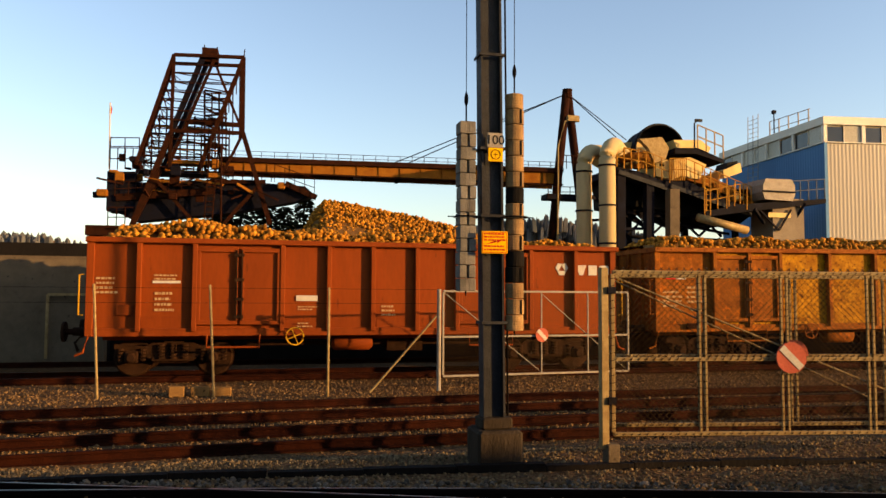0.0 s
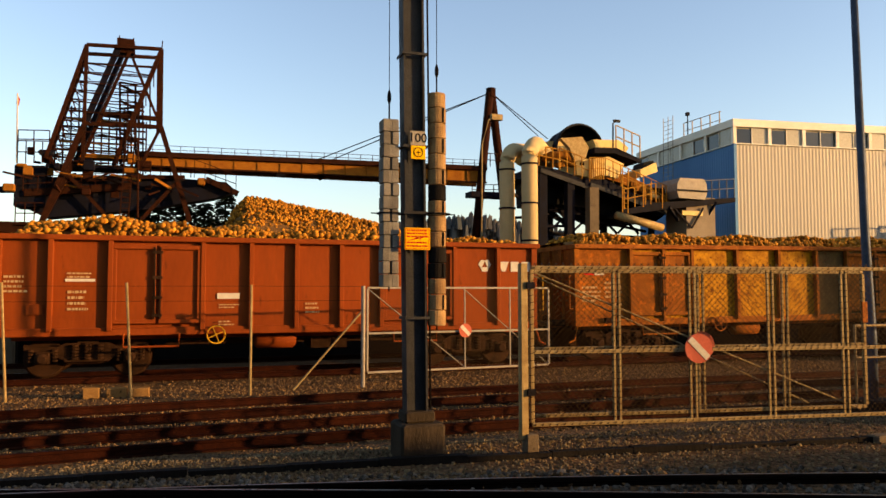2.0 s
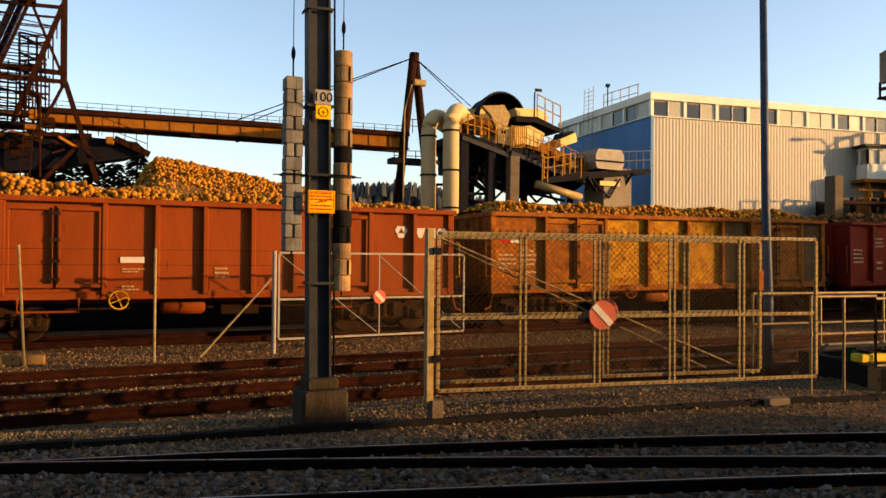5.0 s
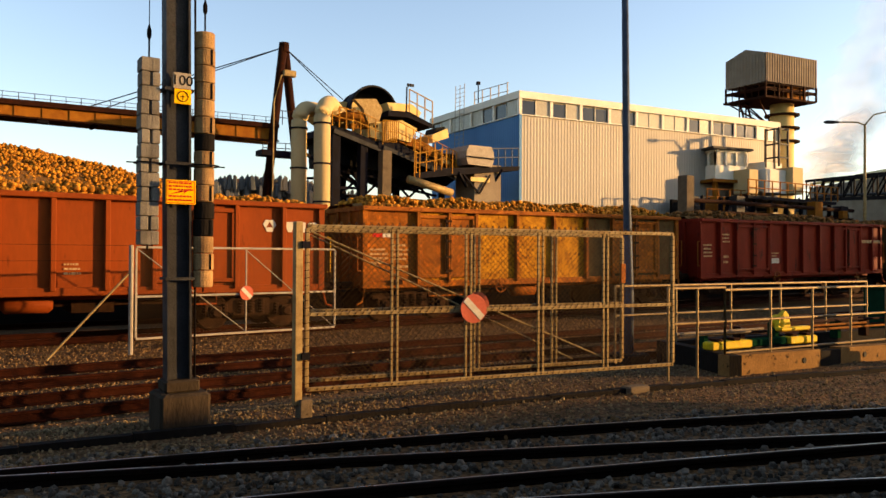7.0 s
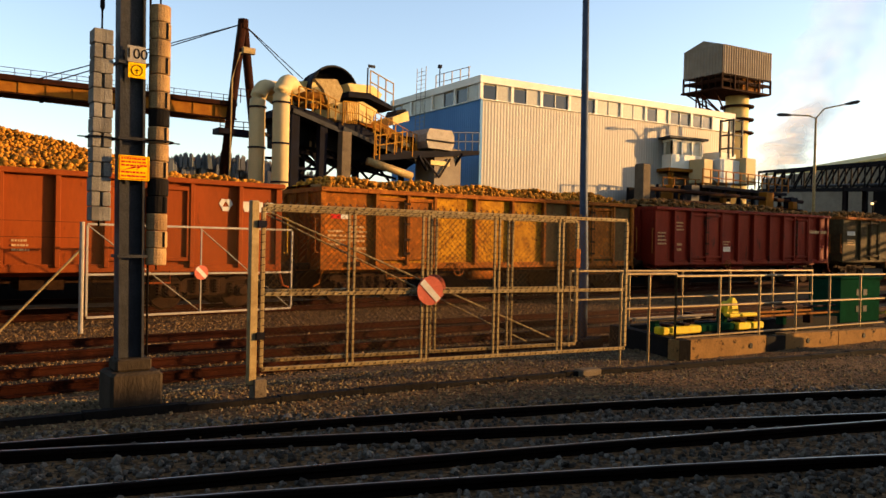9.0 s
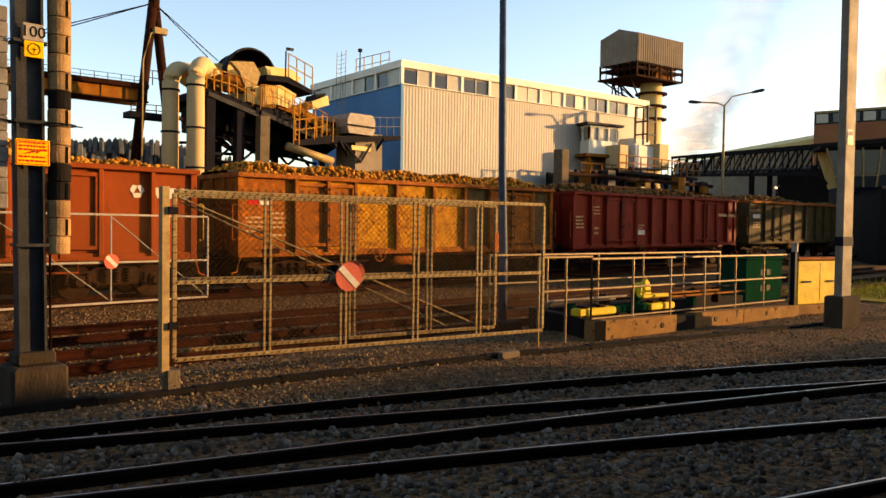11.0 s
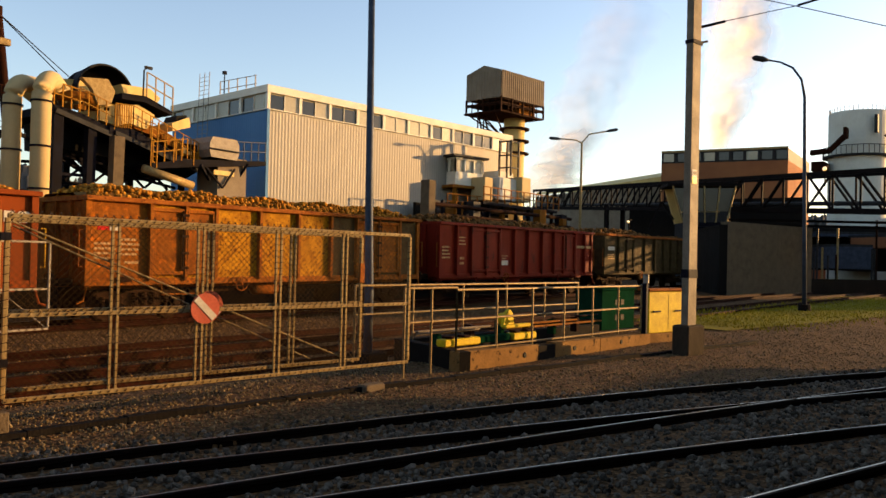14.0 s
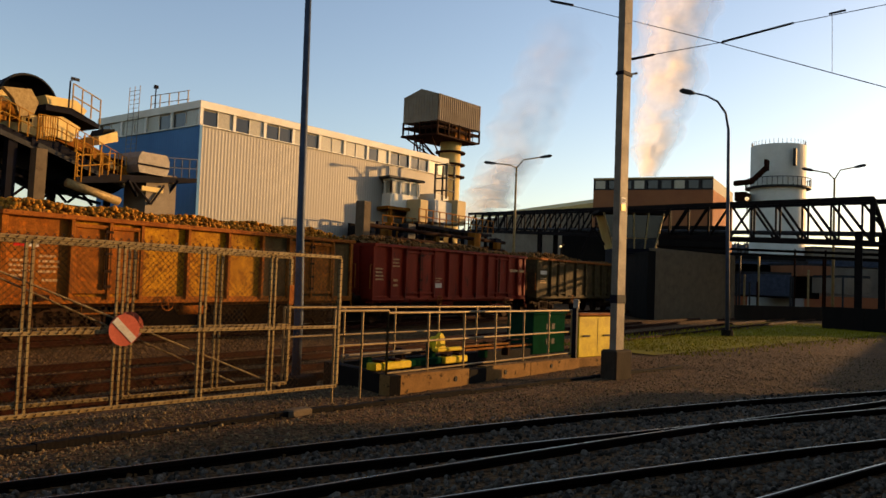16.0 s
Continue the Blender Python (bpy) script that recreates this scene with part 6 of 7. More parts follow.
for k in range(40):
    a = k * math.pi / 20
    g.beam((sc.x + 3.75 * math.cos(a), sc.y + 3.75 * math.sin(a), 15.2), (sc.x + 3.75 * math.cos(a), sc.y + 3.75 * math.sin(a), 16.2), .06)
    g.beam((sc.x + 3.1 * math.cos(a), sc.y + 3.1 * math.sin(a), 20.3), (sc.x + 3.1 * math.cos(a), sc.y + 3.1 * math.sin(a), 20.9), .05)
g.tube([(sc.x + 3.75 * math.cos(k * .157), sc.y + 3.75 * math.sin(k * .157), 16.2) for k in range(41)], .05, 5)
tagged(part("guard_rail", g, M["polepaint"], si), kind="stuff")
part("filling_pipe", Geo().tube([(88.38, 2.74, 15.27), (87.91, 0.71, 15.34), (88.73, -0.69, 17.01)], .35, 8).box((88.10, -0.62, 16.79), (89.47, -0.98, 17.99)), M["rust"], si)
part("hatch", Geo().box((90.36, -3.42, 17.52), (91.19, -3.76, 19.54)), M["polepaint"], si)
part("skirt_box", Geo().box((89.48, 2.96, 14.38), (92.79, 1.62, 13.31)), M["rust"], si)

bw = thing("brick_works_building", "red brown works building with a grey roof strip", "factory building")
k0, k1, k2 = Vector((102.66, 26.61, 16.30)), Vector((106.52, 9.66, 16.24)), Vector((124.70, 10.89, 18.41))
for v in (k0, k1, k2):
    v.z = 0
k3 = k0 + (k2 - k1)
ZB, ZR = 17.0, 18.7
part("wall", Geo().poly([(p.x, p.y, 0) for p in (k0, k1, k2, k3)], (0, 0, ZB)), M["brick"], bw)
part("roof_strip", Geo().poly([(p.x, p.y, ZB) for p in (k0, k1, k2, k3)], (0, 0, ZR - ZB)), M["polepaint"], bw)
for k in range(9):
    a, b = k0.lerp(k1, (k + .15) / 9), k0.lerp(k1, (k + .85) / 9)
    part("window", Geo().poly([(a.x, a.y, ZB + .2), (b.x, b.y, ZB + .2), (b.x, b.y, ZR - .3), (a.x, a.y, ZR - .3)], (-.12, -.2, 0)), M["darkglass"] if k % 3 else M["glass"], bw)
part("roof_edge", Geo().beam((k0.x, k0.y, ZR), (k1.x, k1.y, ZR + .1), .3), M["galv"], bw)
lr = thing("long_shed", "long low shed with a pale sunlit roof", "shed")
q0, q1 = Vector((101.67, 41.22, 13.39)), Vector((109.10, 20.33, 16.78))
part("roof", Geo().poly([q0, q1, q1 + Vector((0, 0, -1.6)), q0 + Vector((0, 0, -.3))], (6, 10, .5)), M["cream"], lr)
part("wall", Geo().poly([(q0.x, q0.y, 0), (q1.x, q1.y, 0), (q1.x, q1.y, q1.z - 1.6), (q0.x, q0.y, q0.z - .3)], (6, 10, 0)), M["clad2"], lr)
st = thing("works_shed", "dark factory shed behind the pipe bridge", "shed")
q0, q1 = Vector((72.86, 12.44, 8.91)), Vector((74.81, 0.26, 8.97))
part("wall", Geo().poly([(q0.x, q0.y, 0), (q1.x, q1.y, 0), (q1.x, q1.y, q1.z), (q0.x, q0.y, q0.z)], (5, 8, 0)), M["concdark"], st)
# pale yard behind the bridge
YARD = [((83.59, 1.65, 6.33), (89.23, -6.65, 1.66), "concdark"), ((92.94, -5.50, 7.71), (99.19, -14.64, 2.04), "clad2"), ((80.90, 0.33, 5.58), (86.72, -8.60, 5.30), "bluegrey"), ((79.21, -6.20, 5.14), (80.88, -8.68, 4.08), "brick"), ((74.73, -2.90, 4.04), (76.58, -5.57, 1.87), "bluegrey"), ((81.42, -9.66, 5.77), (84.99, -15.10, 5.20), "bluegrey"), ((77.34, -10.57, 3.92), (78.65, -12.46, 2.33), "clad2")]
for p, q, mt in YARD:
    b = thing("yard_building", "low grey works building in the far yard", "shed", "far yard sheds")
    p, q = Vector(p), Vector(q)
    part("wall", Geo().poly([p, (q.x, q.y, p.z), q, (p.x, p.y, q.z)], (2.5, 3.5, 0)), M[mt], b)
    part("roof", Geo().poly([(p.x, p.y, max(p.z, q.z)), (q.x, q.y, max(p.z, q.z)), (q.x, q.y, max(p.z, q.z) + .25), (p.x, p.y, max(p.z, q.z) + .25)], (2.8, 3.8, 0)), M["polepaint"], b)
rr = random.Random(31)
for k in range(14):
    v = Vector((69.25, -1.65, 1.93)).lerp(Vector((73.46, -15.52, 2.52)), rr.random())
    t = thing("yard_post", "thin steel post in the far yard", "post", "far yard posts")
    part("post", Geo().beam((v.x, v.y, 0), (v.x, v.y, rr.uniform(3, 6.5)), .16), M[rr.choice(["rust", "polepaint", "galv"])], t)

# ---------- lamps along the yard ----------
def double_lamp(f, l, r):
    t = thing("street_lamp", "slim grey street lamp with two raised arms", "street lamp", "street lamps")
    f, l, r = Vector(f), Vector(l), Vector(r)
    part("mast", Geo().tube([(f.x, f.y, 0), (f.x, f.y, f.z * .5), f], .1, 10, radii=[.12, .1, .07]), M["galv"], t, smooth=True)
    for e in (l, r):
        m_ = f.lerp(e, .25) + Vector((0, 0, (e.z - f.z) * .45))
        part("arm", Geo().tube([f, m_, e], .05, 8), M["galv"], t, smooth=True)
        u = (e - m_).normalized()
        part("lamp_head", Geo().tube([e - u * .3, e, e + u * .5, e + u * .65], .1, 10, radii=[.05, .11, .12, .04]), M["polepaint"], t, smooth=True)


double_lamp((42.99, 8.65, 10.76), (41.99, 10.16, 11.07), (44.05, 6.94, 11.69))
double_lamp((56.10, -11.52, 10.83), (55.06, -9.98, 11.48), (57.00, -12.99, 11.87))
t = thing("street_lamp", "tall street lamp with one curved arm", "street lamp", "street lamps")
ls = [Vector(q) for q in ((26.86, -10.50, 0.17), (26.61, -10.48, 4.86), (26.38, -10.47, 9.06), (26.27, -10.36, 9.80), (26.05, -10.06, 10.28), (25.77, -9.65, 10.51), (25.46, -9.19, 10.61))]
part("mast", Geo().tube(ls, .09, 10, radii=[.09, .08, .06, .05, .045, .04, .035]), M["bluegrey"], t, smooth=True)
part("lamp_head", Geo().tube([(25.49, -9.23, 10.59), (25.38, -9.06, 10.63), (25.19, -8.77, 10.69), (25.12, -8.67, 10.69)], .1, 10, radii=[.05, .12, .12, .05]), M["polepaint"], t, smooth=True)
part("base", Geo().tube([ls[0] - Vector((0, 0, .2)), ls[0] + Vector((0, 0, .15))], .25, 12), M["concdark"], t)

# ---------- walls and yard at the right ----------
def slab(name, label, a, b, z, th, mt, seams=0):
    a, b = Vector(a), Vector(b)
    a.z = b.z = 0
    t = thing(name, label, "wall")
    u = (b - a).normalized()
    nrm = Vector((-u.y, u.x, 0)) * th
    part("slab", Geo().poly([(a.x, a.y, -.1), (b.x, b.y, -.1), (b.x, b.y, z), (a.x, a.y, z)], nrm), mt, t)
    part("coping", Geo().poly([(a.x, a.y, z), (b.x, b.y, z), (b.x, b.y, z + .1), (a.x, a.y, z + .1)], nrm * 1.1), mt, t)
    for k in range(1, seams):
        q = a.lerp(b, k / seams)
        part("joint_strip", Geo().beam((q.x, q.y, 0), (q.x, q.y, z), .06), mt, t)
    return t


slab("concrete_wall", "tall stained concrete bunker wall", (41.30, -2.70, 1.72), (50.40, -5.71, 1.92), 4.6, .5, M["concrete"], 0)
# Added wall fills the dark area left of the bunker.
slab("concrete_wall", "added dark wall beside the stained concrete bunker", (41.30, -2.70, 1.72), (53.40, 4.40, 1.55), 4.4, .5, M["concdark"], 3)
slab("concrete_wall", "low dark concrete wall by the grass", (42.86, -12.37, 0.76), (40.11, -19.20, 1.19), 1.25, .4, M["concdark"], 3)
slab("concrete_wall", "far grey concrete yard wall", (50.46, -5.71, 0.89), (60.71, -10.49, 1.29), 1.0, .4, M["concdark"], 0)
ex = thing("crane_cabin", "cream framed grab crane cabin with slanting windows on a dark base", "crane")
ca, cb_, cc_, cd = Vector((50.24, 4.43, 8.05)), Vector((53.33, 0.51, 8.18)), Vector((52.91, 1.04, 5.29)), Vector((50.78, 3.74, 5.2))
back = Vector((2.4, 1.6, 0))
part("cabin_back", Geo().poly([p + back for p in (ca, cb_, cc_, cd)], back * .06), M["cream"], ex)
part("cabin_floor", Geo().poly([cd, cc_, cc_ + back, cd + back], (0, 0, -.3)), M["darksteel"], ex)
part("cabin_roof", Geo().poly([ca + (ca - cb_) * .08, cb_ + (cb_ - ca) * .1, cb_ + (cb_ - ca) * .1 + back, ca + (ca - cb_) * .08 + back], (0, 0, .22)), M["bridgesteel"], ex)
for k in range(5):
    top_, low_ = ca.lerp(cb_, k / 4), cd.lerp(cc_, k / 4)
    part("window_post", Geo().beam(top_, low_, .1, .1), M["galv"], ex)
    if k < 4:
        t2, l2 = ca.lerp(cb_, (k + 1) / 4), cd.lerp(cc_, (k + 1) / 4)
        part("pane", Geo().poly([p + back * .02 for p in (top_.lerp(low_, .06), t2.lerp(l2, .06), t2.lerp(l2, .7), top_.lerp(low_, .7))], back * .015), M["darkglass"], ex)
        part("apron", Geo().poly([p + back * .02 for p in (top_.lerp(low_, .72), t2.lerp(l2, .72), l2, low_)], back * .02), M["polepaint"], ex)
part("pedestal", Geo().poly([(p.x, p.y, 0) for p in (cd, cc_, cc_ + back, cd + back)], (0, 0, cd.z - .3)), M["darksteel"], ex)
part("grab_arm", Geo().beam(cd + Vector((-.5, .6, .2)), cd + Vector((-1.0, 1.4, 1.6)), .18).beam(cd + Vector((-1.0, 1.4, 1.6)), cd + Vector((-1.4, 2.2, -.6)), .16), M["bridgesteel"], ex)

# small yellow works lamps that are switched on
lit = bpy.data.materials.new("glowing sodium lamp")
lit.use_nodes = True
lit.node_tree.nodes["Principled BSDF"].inputs["Emission Color"].default_value = (1, .6, .15, 1)
lit.node_tree.nodes["Principled BSDF"].inputs["Emission Strength"].default_value = 0.5
for q, r_ in (((48.86, -6.74, 8.67), .15), ((36.83, 2.05, 4.5), .08)):
    t = thing("works_lamp", "small yellow works lamp switched on", "lamp", "works lamps")
    q = Vector(q)
    part("lens", Geo().tube([q + Vector((-.1, 0, 0)), q, q + Vector((.1, 0, 0))], r_, 12, radii=[r_ * .6, r_, r_ * .8]), lit, t)
    part("bracket", Geo().beam(q + Vector((.12, 0, 0)), q + Vector((.12, 0, -1.2)), .08).box(q + Vector((.05, -r_, r_)), q + Vector((.4, r_, r_ + .06))), M["bridgesteel"], t)

# beet heap in the yard and the wall behind the wagons
slab("concrete_wall", "long grey concrete retaining wall with a dark coping", (-60, 5.4, 0), (-13.4, 5.4, 0), 2.9, .4, M["concrete"], 14)
slab("concrete_wall", "dark concrete wall top band", (-60, 5.9, 0), (-13.4, 5.9, 0), 3.3, .4, M["concdark"], 3)
fr_ = thing("steel_frame", "thin pale steel frame against the concrete wall", "frame")
part("bar", Geo().beam((-14.9, 5.25, .1), (-14.9, 5.25, 1.9), .07).beam((-14.9, 5.25, 1.9), (-13.6, 5.25, 1.9), .07), M["galv"], fr_)
slab("concrete_wall", "long dark retaining wall behind the wagon train", (-13.4, 6.2, 0), (44, 6.2, 0), 1.6, .4, M["concdark"], 8)

r = random.Random(17)
heapf = lambda x: 4.6 * math.exp(-((x + 6.6) / 1.6) ** 2) if x < -6.6 else 4.6 - .95 * min(1, (x + 6.6) / 5.6) - 2.6 * max(0, min(1, (x + 1.0) / 4))
P, S = [], []
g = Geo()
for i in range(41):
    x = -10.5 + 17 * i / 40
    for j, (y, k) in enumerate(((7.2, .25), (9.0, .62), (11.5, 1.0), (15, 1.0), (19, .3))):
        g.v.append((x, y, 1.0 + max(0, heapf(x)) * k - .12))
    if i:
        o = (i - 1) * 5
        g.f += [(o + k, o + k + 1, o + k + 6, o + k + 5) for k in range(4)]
for _ in range(12500):
    x, y = r.uniform(-10.4, 6.4), r.uniform(7.2, 13.2)
    k = .25 + .75 * min(1, (y - 7.2) / 4.3)
    P.append((x, y, 1.0 + max(0, heapf(x)) * k + r.uniform(-.1, .06) + .12 * noise.noise((x * .8, y * .8, 3))))
    S.append(r.uniform(.10, .17))
hp = scatter("beet_heap", M["beet"], [beet_shape(r, 1) for _ in range(4)], P, S, r)
tagged(hp, "big yard heap of muddy sugar beet", "sugar beet", kind="stuff")
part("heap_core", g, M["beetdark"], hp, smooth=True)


# ---------- trees and distant hills ----------
def conifer(x, y, h, rad, seed, base=0.0):
    rr = random.Random(seed)
    t = thing("conifer", "dark green conifer with an uneven crown", "tree", "yard conifers", pose(x, y, base))
    part("trunk", Geo().tube([(0, 0, 0), (0, 0, h * .5), (0, 0, h * .95)], .2, 8, radii=[.22, .14, .03]), M["bark"], t)
    g = Geo()
    for k in range(1500):
        z = h * (.08 + .92 * rr.random() ** 1.1)
        R = rad * (1 - z / h) ** .8 * rr.uniform(.3, 1.15) + .1
        a = rr.uniform(0, 6.283)
        p = Vector((R * math.cos(a), R * math.sin(a), z - .25 * R))
        u = Vector((math.cos(a), math.sin(a), -.35)) * rr.uniform(.25, .6)
        s = Vector((-math.sin(a), math.cos(a), rr.uniform(-.3, .3))) * rr.uniform(.1, .24)
        g.quad(p - s * .5, p + u * .5 - s, p + u, p + u * .5 + s)
    part("crown", g, M["leaf"], t)


for k, (x, y, h, rad) in enumerate(((-10.6, 31, 8.3, 1.9), (-9.2, 32, 8.6, 2.0), (-7.9, 31.5, 7.6, 1.7), (-12.3, 34, 7.4, 1.3), (-6.6, 33, 8.8, 1.6), (-11.6, 33, 7.2, 1.2))):
    conifer(x, y, h, rad, 40 + k)
g = Geo()
rr = random.Random(77)
far = Geo()
prev = None
for i in range(160):
    az = radians(-62 + i * 1.0)
    R = 420
    x, y = R * math.sin(az), R * math.cos(az)
    hz = 30 + 5 * math.sin(i * .11) + 4 * math.sin(i * .31 + 1) + (2 if i < 60 else -6 if i > 105 else 9 * math.sin(min(1, (i - 60) / 12) * math.pi / 2))
    far.v += [(x, y, -2), (x, y, hz)]
    if i:
        o = (i - 1) * 2
        far.f.append((o, o + 2, o + 3, o + 1))
    for k in range(34):
        a2 = az + radians(rr.uniform(0, 1.0))
        r2 = R - rr.uniform(1, 25)
        q = Vector((r2 * math.sin(a2), r2 * math.cos(a2), hz - rr.uniform(1, 9)))
        h, w = rr.uniform(.6, 3.0), rr.uniform(.9, 2.0)
        b = len(g.v)
        m_ = 5
        for lvl, (zz, ww) in enumerate(((-6, w), (h * .4, w * .8), (h, .05))):
            for s in range(m_):
                an = s * 6.283 / m_ + rr.uniform(-.3, .3)
                g.v.append((q.x + ww * math.cos(an) * rr.uniform(.7, 1.2), q.y + ww * math.sin(an), q.z + zz + rr.uniform(-.5, .5)))
        for lvl in range(2):
            for s in range(m_):
                g.f.append((b + lvl * m_ + s, b + lvl * m_ + (s + 1) % m_, b + (lvl + 1) * m_ + (s + 1) % m_, b + (lvl + 1) * m_ + s))
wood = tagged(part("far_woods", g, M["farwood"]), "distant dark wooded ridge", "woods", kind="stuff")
tagged(part("backdrop", far, M["hillside"]), "distant wooded hill", "hill", kind="structure")


# ---------- steam plumes ----------
def steam_material(name, col):
    m = bpy.data.materials.new(name)
    m.use_nodes = True
    nt = m.node_tree
    nt.nodes.clear()
    N, Lk = nt.nodes.new, nt.links.new
    out, mixs, tr, df, tl_, addm = N("ShaderNodeOutputMaterial"), N("ShaderNodeMixShader"), N("ShaderNodeBsdfTransparent"), N("ShaderNodeBsdfDiffuse"), N("ShaderNodeBsdfTranslucent"), N("ShaderNodeMixShader")
    df.inputs[0].default_value = tl_.inputs[0].default_value = (*col, 1)
    addm.inputs[0].default_value = .45
    at, no, tc, mr, mu = N("ShaderNodeAttribute"), N("ShaderNodeTexNoise"), N("ShaderNodeTexCoord"), N("ShaderNodeMapRange"), N("ShaderNodeMath")
    at.attribute_name = "thickness"
    no.inputs["Scale"].default_value, no.inputs["Detail"].default_value = .12, 3
    Lk(tc.outputs["Object"], no.inputs["Vector"])
    mr.inputs["From Min"].default_value, mr.inputs["From Max"].default_value, mr.inputs["To Min"].default_value = .2, .75, .25
    Lk(no.outputs[0], mr.inputs[0])
    mu.operation = "MULTIPLY"
    Lk(at.outputs["Fac"], mu.inputs[0])
    Lk(mr.outputs[0], mu.inputs[1])
    Lk(df.outputs[0], addm.inputs[1])
    Lk(tl_.outputs[0], addm.inputs[2])
    Lk(mu.outputs[0], mixs.inputs[0])
    Lk(tr.outputs[0], mixs.inputs[1])
    Lk(addm.outputs[0], mixs.inputs[2])
    Lk(mixs.outputs[0], out.inputs[0])
    return m


# Shade and sun put into the steam colours: greyed left plume, cream right.
M["steam"] = steam_material("shade grey pink steam", (.52, .47, .46))
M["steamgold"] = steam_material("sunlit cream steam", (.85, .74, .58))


def plume(pts, radii, dens, seed, label, material):
    """A billowing half shell of steam, thin at its edges."""
    pts = [Vector(p) for p in pts]
    V, F, D = [], [], []
    nu, nv = 26, 14 * (len(pts) - 1)
    across = Vector((pts[0].y, -pts[0].x, 0)).normalized()
    front = Vector((-pts[0].x, -pts[0].y, 0)).normalized()
    for j in range(nv + 1):
        f = j / nv * (len(pts) - 1)
        k = min(int(f), len(pts) - 2)
        c = pts[k].lerp(pts[k + 1], f - k)
        R = radii[k] + (radii[k + 1] - radii[k]) * (f - k)
        de = dens[k] + (dens[k + 1] - dens[k]) * (f - k)
        for i in range(nu + 1):
            w = (i / nu - .5) * math.pi
            b = 1 + .35 * noise.noise((seed + (i > nu / 2) * 5, j * .16, seed)) + .12 * noise.noise((i * .2, j * .4, seed + 3))
            V.append(tuple(c + across * (math.sin(w) * R * b) + front * (math.cos(w) * R * b) + Vector((0, 0, 0))))
            D.append(de * math.cos(w) ** 1.8)
    for j in range(nv):
        for i in range(nu):
            a = j * (nu + 1) + i
            F.append((a, a + 1, a + nu + 2, a + nu + 1))
    me = bpy.data.meshes.new("steam_plume")
    me.from_pydata(V, [], F)
    me.materials.append(material)
    at = me.attributes.new("thickness", "FLOAT", "POINT")
    at.data.foreach_set("value", D)
    me.polygons.foreach_set("use_smooth", [True] * len(F))
    ob = new("steam_plume", me)
    ob.visible_shadow = False
    tagged(ob, label, "steam", "steam plumes", "stuff")


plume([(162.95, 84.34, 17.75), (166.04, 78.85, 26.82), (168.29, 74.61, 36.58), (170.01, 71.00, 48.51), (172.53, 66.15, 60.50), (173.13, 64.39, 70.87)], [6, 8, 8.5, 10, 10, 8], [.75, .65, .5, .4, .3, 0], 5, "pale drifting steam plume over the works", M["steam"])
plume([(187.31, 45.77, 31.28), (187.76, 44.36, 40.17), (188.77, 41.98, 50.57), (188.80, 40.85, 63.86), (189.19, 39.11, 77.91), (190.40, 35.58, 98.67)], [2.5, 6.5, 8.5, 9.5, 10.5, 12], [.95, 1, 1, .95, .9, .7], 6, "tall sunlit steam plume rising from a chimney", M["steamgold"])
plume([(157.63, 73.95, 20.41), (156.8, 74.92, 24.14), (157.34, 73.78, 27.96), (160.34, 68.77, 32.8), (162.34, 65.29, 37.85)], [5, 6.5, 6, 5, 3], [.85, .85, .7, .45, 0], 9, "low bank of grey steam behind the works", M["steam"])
ch = thing("chimney", "slim pale works chimney", "chimney")
cq = Vector((187.36, 45.77, 30.54))
part("shaft", Geo().tube([(cq.x, cq.y, 0), cq], .8, 12), M["silo"], ch)


# ---------- added station blocks behind the camera, unseen: they shade the near tracks ---
def shade_block(label, x0, y0, x1, y1, h):
    t = thing("added_shade_building", label, "building", "station buildings")
    part("wall", Geo().box((x0, y0, -.1), (x1, y1, h)), M["brick"], t)
    part("roof", Geo().box((x0 - .4, y0 - .4, h), (x1 + .4, y1 + .4, h + .3)), M["polepaint"], t)
    n_ = max(2, int((x1 - x0) / 4))
    for k in range(n_):
        x = x0 + (x1 - x0) * (k + .3) / n_
        part("window", Geo().box((x, y1, 1.0), (x + 1.4, y1 + .03, min(h - .4, 2.4))), M["darkglass"], t)


# Added stepped heights set where the shade edge crosses the path.
shade_block("low brick block added to shade the near tracks", -32, -30, 18.6, -25.5, 4.0)
shade_block("low brick block added to step the shade edge", 19.4, -30, 21.4, -25.5, 3.55)
shade_block("lower brick block added to step the shade edge", 22.2, -30, 24.2, -25.5, 2.9)
shade_block("long low brick block added to shade the right tracks", 25.0, -30, 53, -25.5, 2.2)
# Added, unseen: shades half of wagon two and all of wagon three.
shade_block("tall brick block added to shade the middle wagons", 54.0, -26.8, 70.0, -25.5, 10.3)
# Added, unseen: shades the bunker wall and the far yard.
shade_block("tall brick block added to shade the bunker and yard", 80.5, -26.8, 114, -25.5, 10.3)
shade_block("brick block added to close the end of the yard", 130, -60, 150, 20, 7.0)
# Carriage added out of view to darken the near tracks.
tc = thing("added_carriage", "unseen dark red carriage added to shade the near tracks", "railway carriage")
part("body", Geo().box((-34, -21.5, 1.0), (3.6, -18.85, 3.9), bevel=.3), M["maroon"], tc)
part("underframe", Geo().box((-33, -21.2, .35), (2.8, -19.1, 1.0)), M["under"], tc)
for k in range(9):
    part("window", Geo().box((-32 + k * 3.9, -18.85, 2.0), (-29.6 + k * 3.9, -18.83, 3.0)), M["darkglass"], tc)
pf = thing("platform", "low concrete station platform", "platform")
part("slab", Geo().box((-60, -25.4, -.1), (60, -21.7, .35), bevel=.03), M["concrete"], pf)


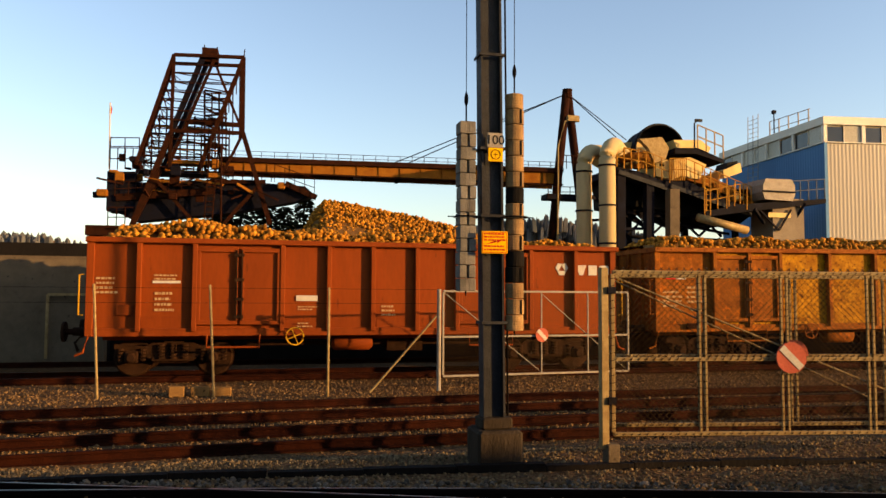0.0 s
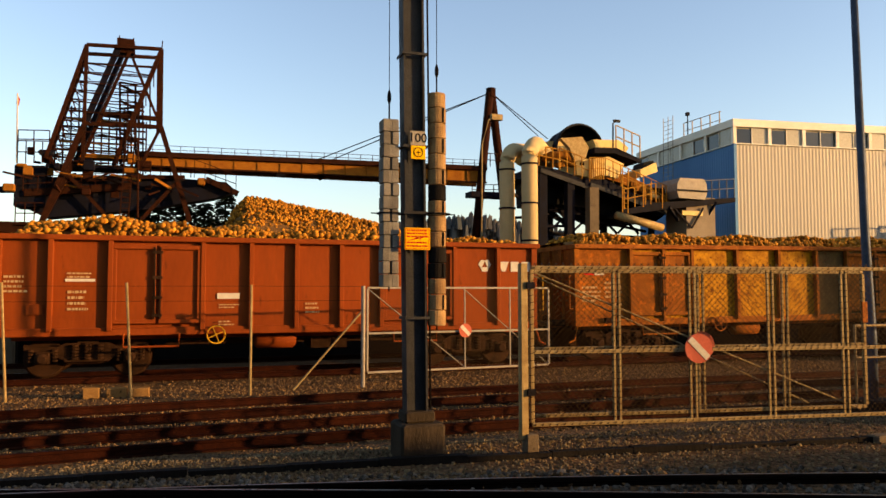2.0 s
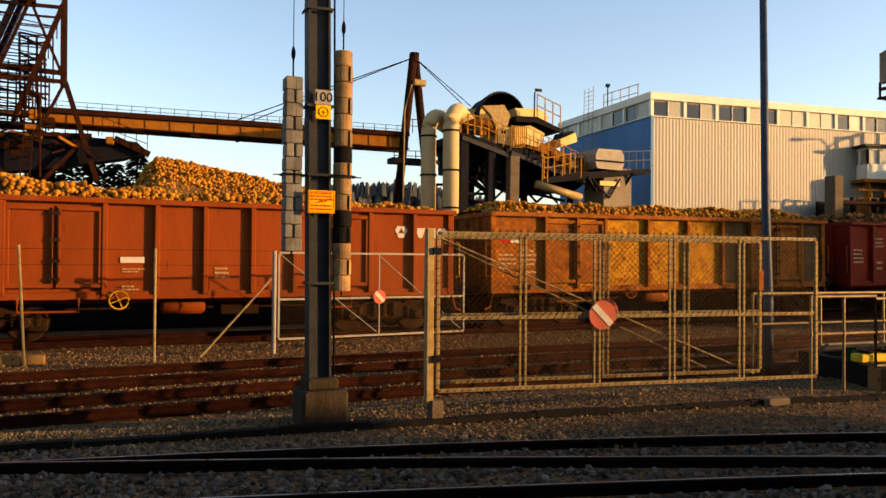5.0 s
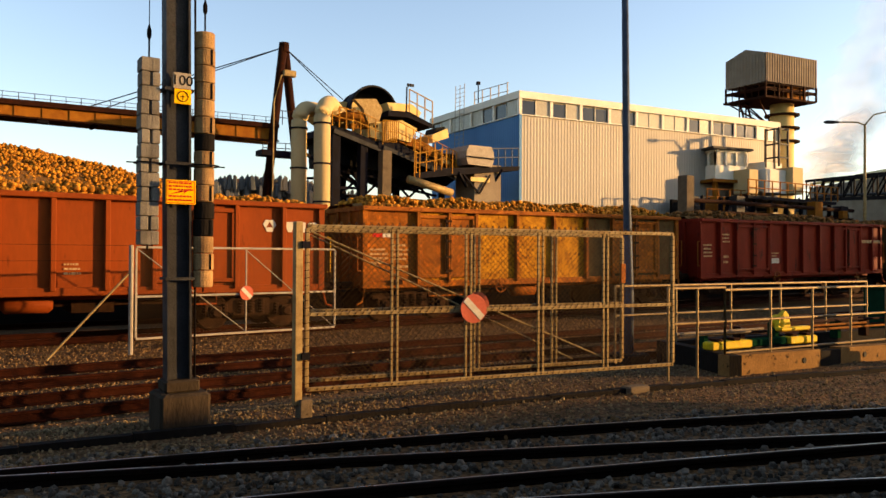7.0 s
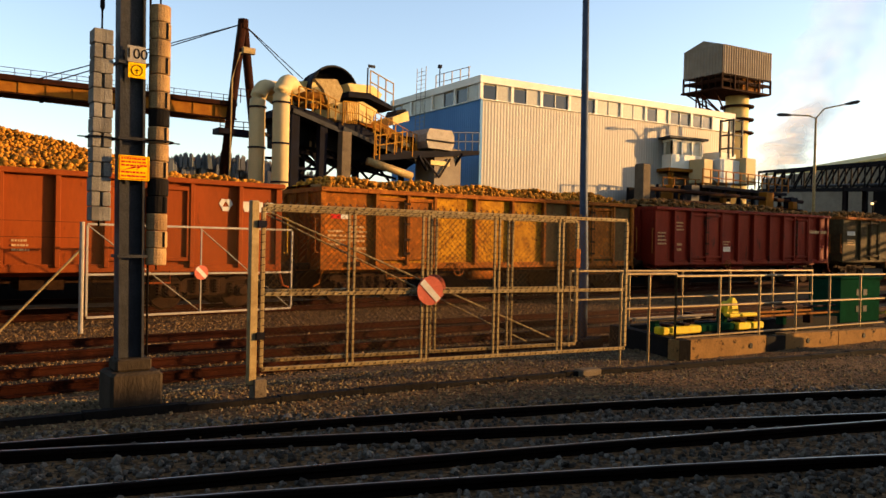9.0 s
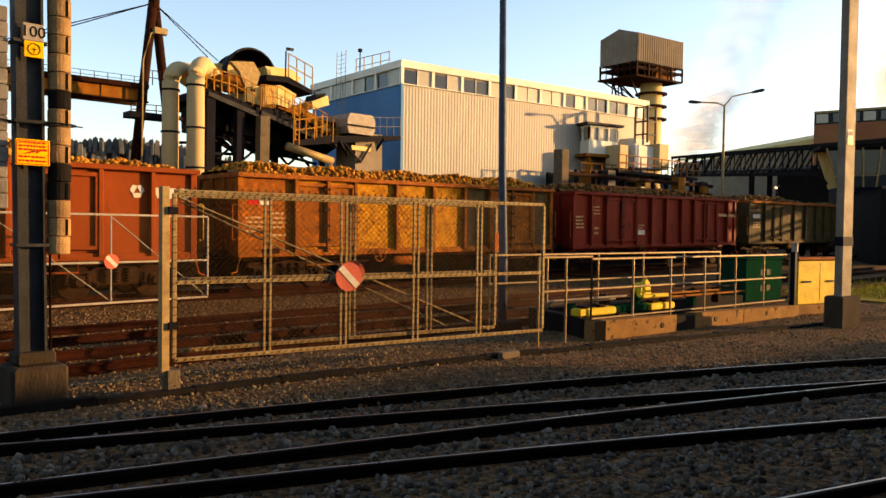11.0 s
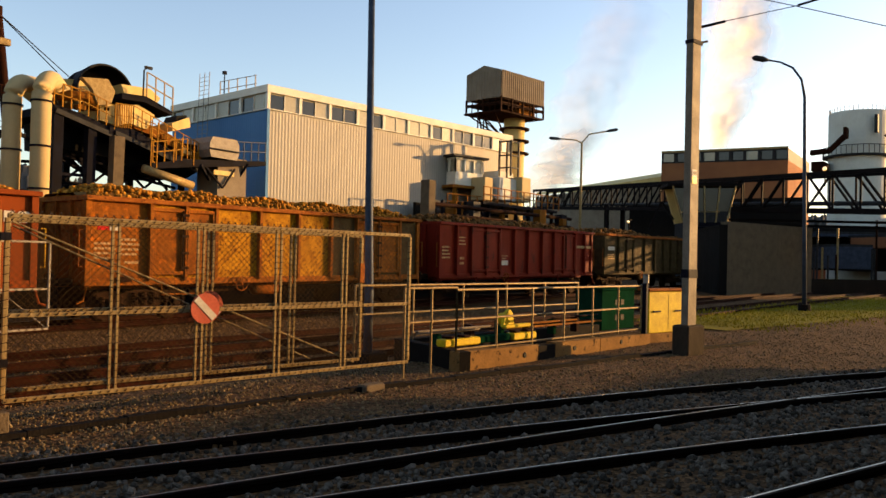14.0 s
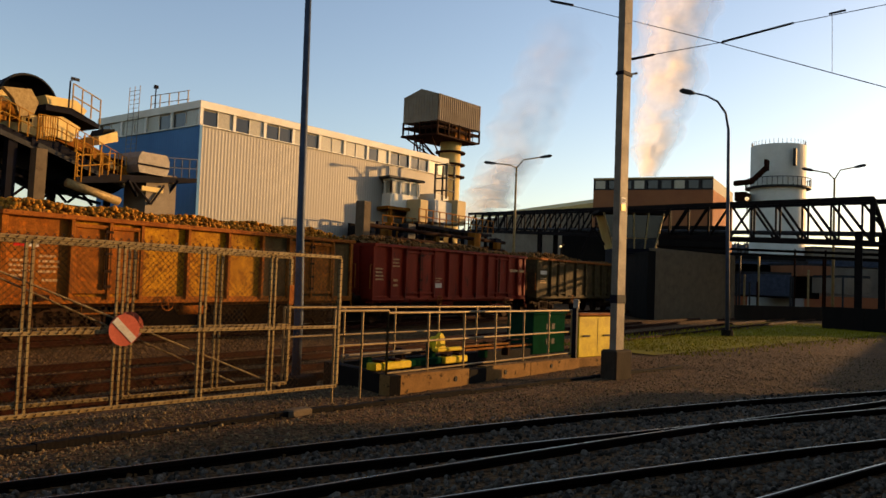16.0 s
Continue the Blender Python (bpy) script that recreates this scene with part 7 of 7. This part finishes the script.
# ---------- sleepers, kerbs, ballast ----------
def sleepers(fa, fb, x0, x1, step, z, group):
    th = thing("sleeper_row", "row of dark timber sleepers in ballast", "sleepers", group)
    base = Geo().box((-.12, -1.25, -.14), (.12, 1.25, 0), bevel=.01).mesh("sleeper", M["timber"])
    x = x0
    while x < x1:
        ya, yb = fa(x), fb(x)
        s = math.atan2(fa(x + .2) - fa(x - .2), .4)
        ob = part("sleeper", base, None, th)
        ob.matrix_basis = pose(x, (ya + yb) / 2, z(x), 0, 0, math.degrees(s))
        x += step


sleepers(n1, n3, -14, 16, .65, lambda x: -.035, "near track")
sleepers(n2, n4, -13.7, 16, .65, lambda x: -.035, "near track")
sleepers(RA, RB, -22, 28, .65, lambda x: midz(x) - .165, "siding")
sleepers(RC, RD, -22, 28, .65, lambda x: midz(x) - .165, "siding")
ke = thing("edge_kerb", "dark narrow concrete edging beside the path", "kerb")
kf = lambda x: bend(x, -4.1, -10.52, -.115, -.004, -12, 3)
for k in range(26):
    x0, x1 = -14.8 + k * 1.0, -13.81 + k * 1.0
    part("kerbstone", Geo().poly([(x0, kf(x0), -.1), (x1, kf(x1), -.1), (x1, kf(x1) + .12, -.1), (x0, kf(x0) + .12, -.1)], (0, 0, .16 + .01 * (k % 3))), M["concdark"], ke)

pebbles = [lump(random.Random(100 + k), 1.0, .7, 1) for k in range(7)]


def strew(name, label, material, n, fn, size, seed):
    r = random.Random(seed)
    P, S = [], []
    while len(P) < n:
        q = fn(r)
        if q is None:
            continue
        x, y = q
        s = r.uniform(*size) * (1.5 if r.random() < .12 else 1)
        P.append((x, y, ground_z(x, y) + s * .35 + .025 * noise.noise((x * .7, y * .7, 0))))
        S.append(s)
    ob = scatter(name, material, pebbles, P, S, r)
    ob.data.polygons.foreach_set("use_smooth", [False] * len(ob.data.polygons))
    tagged(ob, label, "gravel", "", "stuff")


def near_band(r):
    x = -13 + 26 * r.random() ** 1.15
    y = r.uniform(n5(x) - .8, n1(x) + .7)
    return None if min(abs(y - f(x)) for f in (n1, n2, n3, n4, n5)) < .09 else (x, y)


def mid_band(r):
    x = r.uniform(-15, 15)
    y = r.uniform(RD(x) - .5, RA(x) + .35)
    return None if min(abs(y - f(x)) for f in (RA, RB, RC, RD)) < .11 else (x, y)


def path_band(r):
    x = r.uniform(-13, 20)
    lo, hi = n1(x) + .35, -8.4
    y = r.uniform(lo, hi)
    return x, y


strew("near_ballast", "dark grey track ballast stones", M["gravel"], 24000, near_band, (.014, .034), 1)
strew("siding_ballast", "pale rust stained ballast between siding rails", M["gravelrust"], 36000, mid_band, (.010, .022), 2)
strew("path_gravel", "fine olive grey grit on the path", M["pathgrit"], 28000, path_band, (.007, .019), 3)
strew("ballast_shoulder", "pale ballast stones along the track edge", M["gravelrust"], 4500, lambda r: (lambda x: (x, n1(x) + abs(r.gauss(0.28, .2))))(r.uniform(-13, 18)), (.012, .032), 4)
strew("wagon_ballast", "brown ballast below the wagons", M["gravelrust"], 20000, lambda r: (r.uniform(-17, 18), r.triangular(-3.9, 2.2, -2.0)), (.009, .021), 5)

# grass patch at the right
r = random.Random(8)
g = Geo()
for _ in range(16000):
    x = r.uniform(15, 50)
    c = -9.9 - .11 * (x - 15)
    y = c + r.gauss(0, 1.0) * (1.0 + .05 * (x - 15))
    if y > -7.3:
        continue
    h, a = r.uniform(.05, .13), r.uniform(0, 6.28)
    dx, dy = .03 * math.cos(a), .03 * math.sin(a)
    b = len(g.v)
    g.v += [(x - dx, y - dy, -.02), (x + dx, y + dy, -.02), (x + r.uniform(-.05, .05), y + r.uniform(-.05, .05), h)]
    g.f.append((b, b + 1, b + 2))
tagged(part("grass", g, M["grass"]), "short green winter grass at the track side", "grass", kind="stuff")
gp = Geo()
xs_ = [14 + k * 2 for k in range(20)]
for k, x in enumerate(xs_):
    c = -9.9 - .11 * (x - 15)
    w = 1.2 + .05 * (x - 14)
    gp.v += [(x, c - w * 1.3, .03), (x, c, .05), (x, min(-7.6, c + w), .03)]
    if k:
        o = (k - 1) * 3
        gp.f += [(o, o + 3, o + 4, o + 1), (o + 1, o + 4, o + 5, o + 2)]
tagged(part("turf", gp, M["grass"]), "thin mossy turf strip", "grass", kind="structure")
